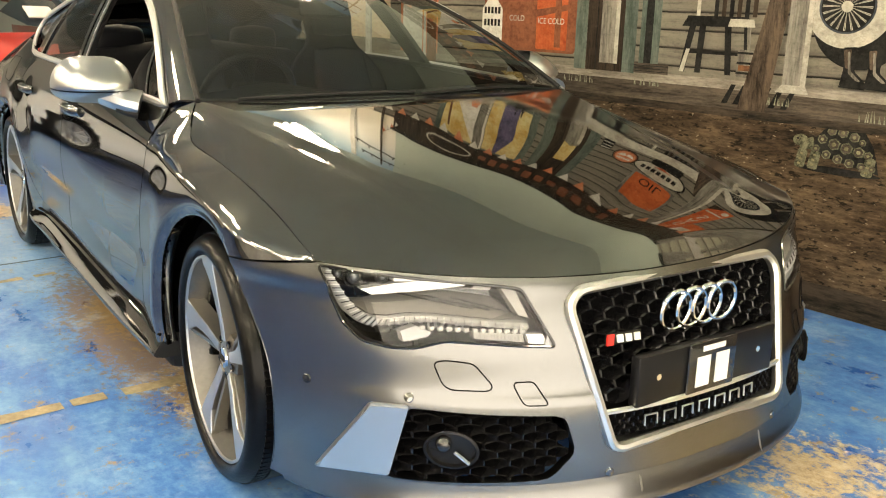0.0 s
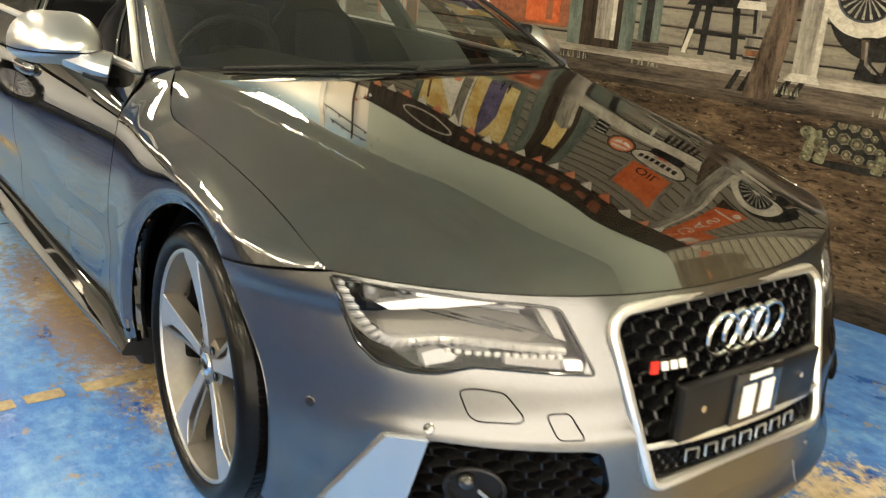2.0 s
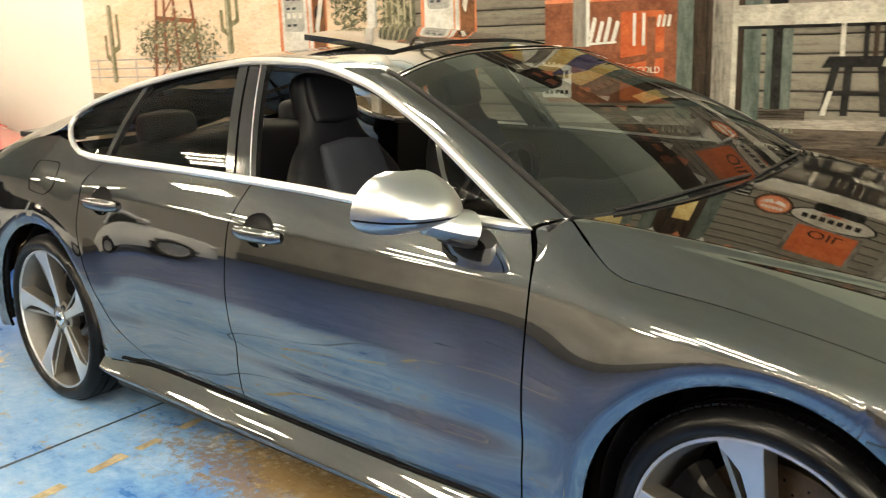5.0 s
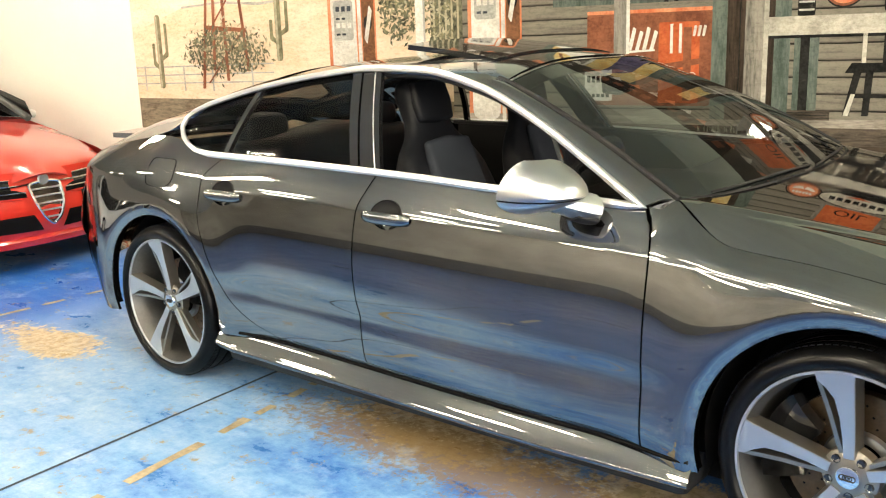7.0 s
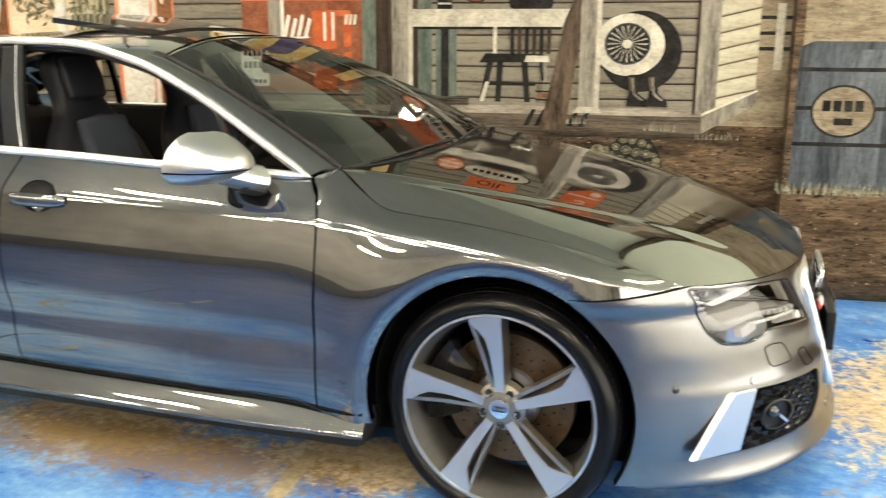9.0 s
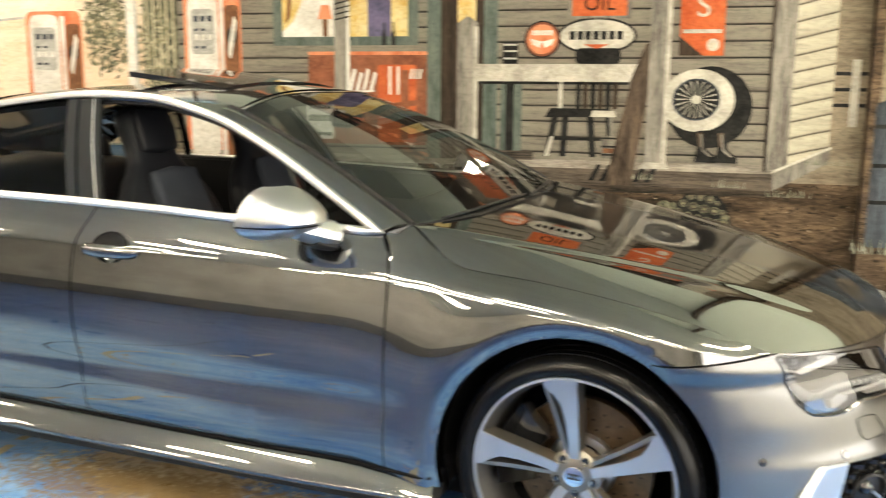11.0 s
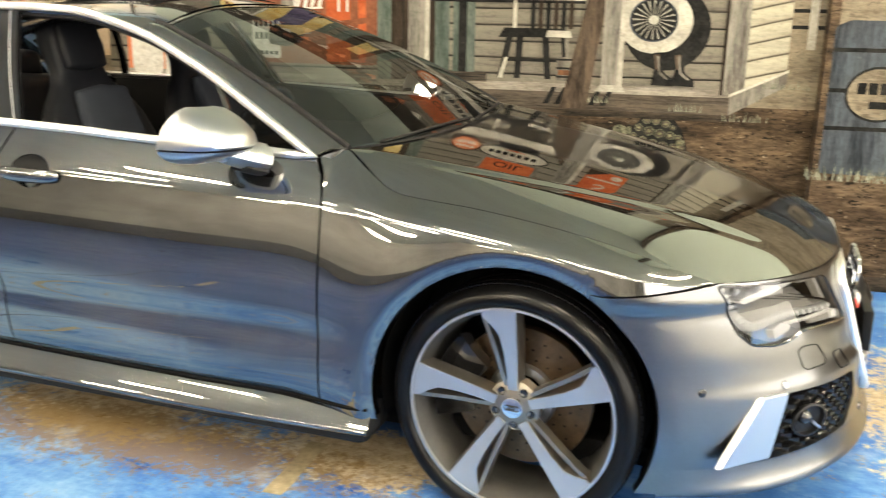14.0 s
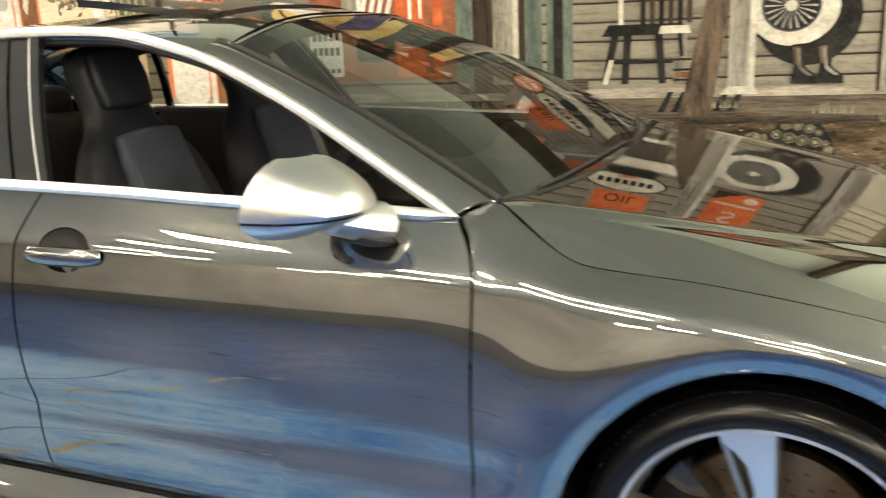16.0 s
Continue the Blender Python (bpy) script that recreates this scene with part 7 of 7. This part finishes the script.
part("paper_sheet", slab([(-1.42, 0.18, 1.075), (-1.44, 0.44, 1.07), (-1.62, 0.42, 1.165), (-1.60, 0.18, 1.17)], (0.01, 0, 0.01)), WHITEPLASTIC, REDCAR)
for side in (-1, 1):
    part("roof_pillar", tube([(-1.30, side * 0.76, 0.93), (-1.7, side * 0.69, 1.16), (-2.1, side * 0.61, 1.345)], 0.030, 8), PILLARGREY, REDCAR, "dark grey windscreen pillar")
    m_ = part("door_mirror", cushion((-1.56, min(side * 0.83, side * 0.95), 0.915), (-1.46, max(side * 0.83, side * 0.95), 0.985), 0.03), SILVER, REDCAR)
skin = lambda y, z: Vector((-0.72 + (0.72 + 0.04 * math.sin(math.pi * min(1, (z - 0.17) / 0.5 * 1.2)) - 0.06 * ((z - 0.17) / 0.5) ** 2) * max(0.0, 1 - (abs(y) / 0.905) ** 2.6) ** 0.5, y, z))
SHIELD = [(-0.122, 0.580), (-0.05, 0.592), (0.05, 0.592), (0.122, 0.580), (0.108, 0.46), (0.066, 0.355), (0.0, 0.295), (-0.066, 0.355), (-0.108, 0.46)]
bm = bmesh.new()
bm.faces.new([bm.verts.new(skin(y, z) + Vector((0.006, 0, 0))) for y, z in SHIELD])
shield = part("shield_grille", bm, BLACKGLOSS, REDCAR, "chrome shield grille")
part("shield_rim", tube([skin(y, z) + Vector((0.012, 0, 0)) for y, z in loop(SHIELD, 0.03, 4)], 0.011, 8, True), POLISH, shield)
for k in range(5):
    z = 0.545 - 0.048 * k
    h = 0.111 if z > 0.47 else 0.111 * (z - 0.285) / 0.185
    part("shield_bar", tube([skin(-h, z) + Vector((0.014, 0, 0)), skin(0, z) + Vector((0.016, 0, 0)), skin(h, z) + Vector((0.014, 0, 0))], 0.0065, 6), CHROME, shield)
bm = lathe([(0.0, 0.014), (0.034, 0.012), (0.042, 0.0)], 20, "x")
bmesh.ops.translate(bm, vec=skin(0, 0.607) + Vector((0.018, 0, 0.0)), verts=bm.verts)
part("emblem", bm, CHROME, shield)
for side in (-1, 1):
    lamp_strip = [(0.24, 0.615), (0.74, 0.64), (0.78, 0.58), (0.72, 0.545), (0.26, 0.545)]
    pts = [skin(side * y, z) + Vector((0.005, 0, 0)) for y, z in lamp_strip]
    bm = bmesh.new()
    grid(lambda a, b: skin(side * (0.24 + 0.52 * a), 0.545 + (0.07 + 0.025 * a) * b) + Vector((0.005, 0, 0)), 14, 3, bm)
    lp = part("headlamp", bm, BLACKGLOSS, REDCAR, "triple round headlamp")
    part("lamp_trim", tube([skin(side * (0.24 + 0.05 * k), 0.62 + 0.0025 * k) + Vector((0.01, 0, 0)) for k in range(11)], 0.006, 6), POLISH, lp)
    for k in range(3):
        y = 0.47 + 0.105 * k
        bm = bmesh.new()
        bmesh.ops.create_uvsphere(bm, u_segments=16, v_segments=10, radius=0.038, matrix=Matrix.Translation(skin(side * y, 0.585) + Vector((-0.012, 0, 0))))
        part("lamp_lens", bm, POLISH, lp)
    bm = grid(lambda a, b: skin(side * (0.075 + 0.06 * b + 0.62 * a), 0.268 + 0.018 * a + (0.112 - 0.045 * a**2) * b) + Vector((0.006, 0, 0)), 18, 4)
    part("air_intake", bm, DARKVOID, REDCAR)
    bm = grid(lambda a, b: skin(side * (0.150 + 0.30 * a), 0.500 + 0.012 * a + (0.056 - 0.030 * abs(2 * a - 1) ** 3) * b) + Vector((0.006, 0, 0)), 12, 3)
    slot = part("air_slot", bm, DARKVOID, REDCAR)
    part("slot_trim", tube([skin(side * (0.05 + 0.045 * k), 0.588 - 0.010 * math.sin(math.pi * k / 9)) + Vector((0.012, 0, 0)) for k in range(10)], 0.008, 6), POLISH, slot)
    part("slot_bar", tube([skin(side * (0.155 + 0.055 * k), 0.531 + 0.001 * k) + Vector((0.010, 0, 0)) for k in range(6)], 0.006, 6), POLISH, slot)
    part("slot_trim", tube([skin(side * (0.14 + 0.055 * k), 0.492 + 0.002 * k) + Vector((0.006, 0, 0)) for k in range(7)], 0.006, 6), RED, slot)
plate_r = part("number_plate", slab([skin(y, z) + Vector((0.02, 0, 0)) for y, z in ((0.27, 0.405), (0.61, 0.405), (0.61, 0.495), (0.27, 0.495))], (-0.012, 0, 0)), BLACKMATT, REDCAR, "black number plate with white bars")
for k in range(5):
    y = 0.295 + 0.060 * k
    part("plate_bar", slab([skin(yy, zz) + Vector((0.023, 0, 0)) for yy, zz in ((y, 0.42), (y + 0.042, 0.42), (y + 0.042, 0.48), (y, 0.48))], (-0.002, 0, 0)), WHITEPLASTIC, plate_r)
for x in (-0.95, -3.65):
    for side in (-1, 1):
        bm = lathe([(0.20, 0.0), (0.30, -0.01), (0.325, 0.02), (0.325, 0.19), (0.30, 0.21), (0.2, 0.2)], 40)
        tw = part("wheel", bm, RUBBER, REDCAR)
        tw.matrix_basis = pose(x, side * 0.91, 0.325, 0, 0, 0 if side < 0 else 180)
        part("rim", lathe([(0.0, 0.03), (0.06, 0.02), (0.18, 0.03), (0.205, 0.0)], 24), SILVER, tw)
part("floor_pan", boxed((-4.4, -0.8, 0.16), (-0.1, 0.8, 0.22)), DARKVOID, REDCAR)

# ---- the pale silver car across the aisle, seen mirrored in the grey car's flank ----
PALEPAINT = mat("pale_silver_paint", (0.66, 0.67, 0.67), 0.30, 0.35, 1.0)
PALECAR = thing("car", "pale silver hatchback with multi-spoke wheels, parked across the aisle", "car", pose(-9.2, -3.9, 0, 0, 0, 90))
pale_deck = curve([(-2.1, 0.62), (-2.0, 0.78), (-1.6, 0.88), (-1.0, 0.955), (1.2, 0.985), (1.9, 0.98), (2.05, 0.86), (2.1, 0.60)])
pale_half = curve([(-2.1, 0.55), (-2.0, 0.72), (-1.6, 0.82), (-1.0, 0.86), (1.4, 0.86), (1.9, 0.80), (2.1, 0.62)])
pale_roof = curve([(-1.0, 0.96), (-0.6, 1.20), (-0.2, 1.40), (0.3, 1.46), (1.1, 1.42), (1.6, 1.26), (1.9, 1.0)])


def pale_shell(a, b):
    """Body below the windows, round from one flank over the top to the other."""
    x = -2.1 + 4.2 * b
    s = 2 * a - 1
    h, w = pale_deck(x), pale_half(x)
    k = min(1.0, abs(s) / 0.55)
    if abs(s) <= 0.55:
        return (x, math.copysign(w * 0.90 * k, s), h - 0.03 * k**3)
    k = (abs(s) - 0.55) / 0.45
    return (x, math.copysign(w * (0.90 + 0.10 * math.sin(math.pi * min(1.0, k * 1.1) / 2 + 0.0)), s), h - 0.03 + (0.22 - h + 0.03) * k)


bm = grid(pale_shell, 48, 60)
for cx in (-1.30, 1.30):
    bmesh.ops.delete(bm, geom=[f for f in bm.faces if math.hypot(f.calc_center_median().x - cx, f.calc_center_median().z - 0.31) < 0.35 and abs(f.calc_center_median().y) > 0.5], context="FACES")
part("body", bm, PALEPAINT, PALECAR)
part("roof", flange(grid(lambda a, b: (-0.25 + 1.5 * b, (2 * a - 1) * 0.60, pale_roof(-0.25 + 1.5 * b) - 0.05 * abs(2 * a - 1) ** 2.5), 16, 12), 0.03), PALEPAINT, PALECAR)
part("windscreen", grid(lambda a, b: (-1.02 + 0.77 * b, (2 * a - 1) * (0.76 - 0.16 * b), 0.95 + (pale_roof(-0.25) - 0.98) * b - 0.03 * (2 * a - 1) ** 2), 12, 8), BLACKGLOSS, PALECAR, "dark windscreen")
part("rear_window", grid(lambda a, b: (1.92 - 0.67 * b, (2 * a - 1) * (0.74 - 0.14 * b), 0.97 + (pale_roof(1.25) - 1.0) * b), 12, 8), BLACKGLOSS, PALECAR, "dark rear window")
part("floor_pan", boxed((-1.95, -0.70, 0.18), (1.95, 0.70, 0.26), 0.02), DARKVOID, PALECAR)
for side in (-1, 1):
    part("side_window", grid(lambda a, b: (-0.92 + 2.70 * a + (0.62 - 1.10 * a) * b, side * (0.81 - 0.20 * b), 0.975 + (0.98 * pale_roof(-0.25 + 1.5 * a) - 0.985) * b), 14, 6), BLACKGLOSS, PALECAR, "dark side glass")
    for x0, x1 in ((-0.95, -0.28), (0.42, 0.40), (1.80, 1.25)):
        part("window_pillar", tube([(x0, side * 0.815, 0.97), ((x0 + x1) / 2, side * 0.72, 1.20), (x1, side * 0.615, 0.985 * pale_roof(max(-0.25, min(1.25, x1))))], 0.03, 8), PALEPAINT, PALECAR)
    part("door_mirror", cushion((-0.86, min(side * 0.88, side * 1.02), 0.96), (-0.76, max(side * 0.88, side * 1.02), 1.06), 0.03), PALEPAINT, PALECAR)
    part("headlamp", cushion((-2.02, min(side * 0.50, side * 0.72), 0.62), (-1.82, max(side * 0.50, side * 0.72), 0.72), 0.03), LAMPWHITE, PALECAR, "clear headlamp")
    for x in (-1.30, 1.30):
        tw = part("wheel", lathe([(0.20, 0.0), (0.30, -0.01), (0.31, 0.02), (0.31, 0.19), (0.30, 0.21), (0.2, 0.2)], 40), RUBBER, PALECAR, "black tyre on a silver multi-spoke rim")
        tw.matrix_basis = pose(x, side * 0.84, 0.31, 0, 0, 0 if side < 0 else 180)
        part("rim", lathe([(0.215, -0.004), (0.195, 0.0), (0.19, 0.05), (0.0, 0.06)], 36), LIPGREY, tw)
        for k in range(11):
            a = 2 * math.pi * k / 11
            part("rim_spoke", tube([polar(0.02, 0, a, 0.01), polar(0.198, 0, a, -0.002)], 0.014, 6), MACHINED, tw)
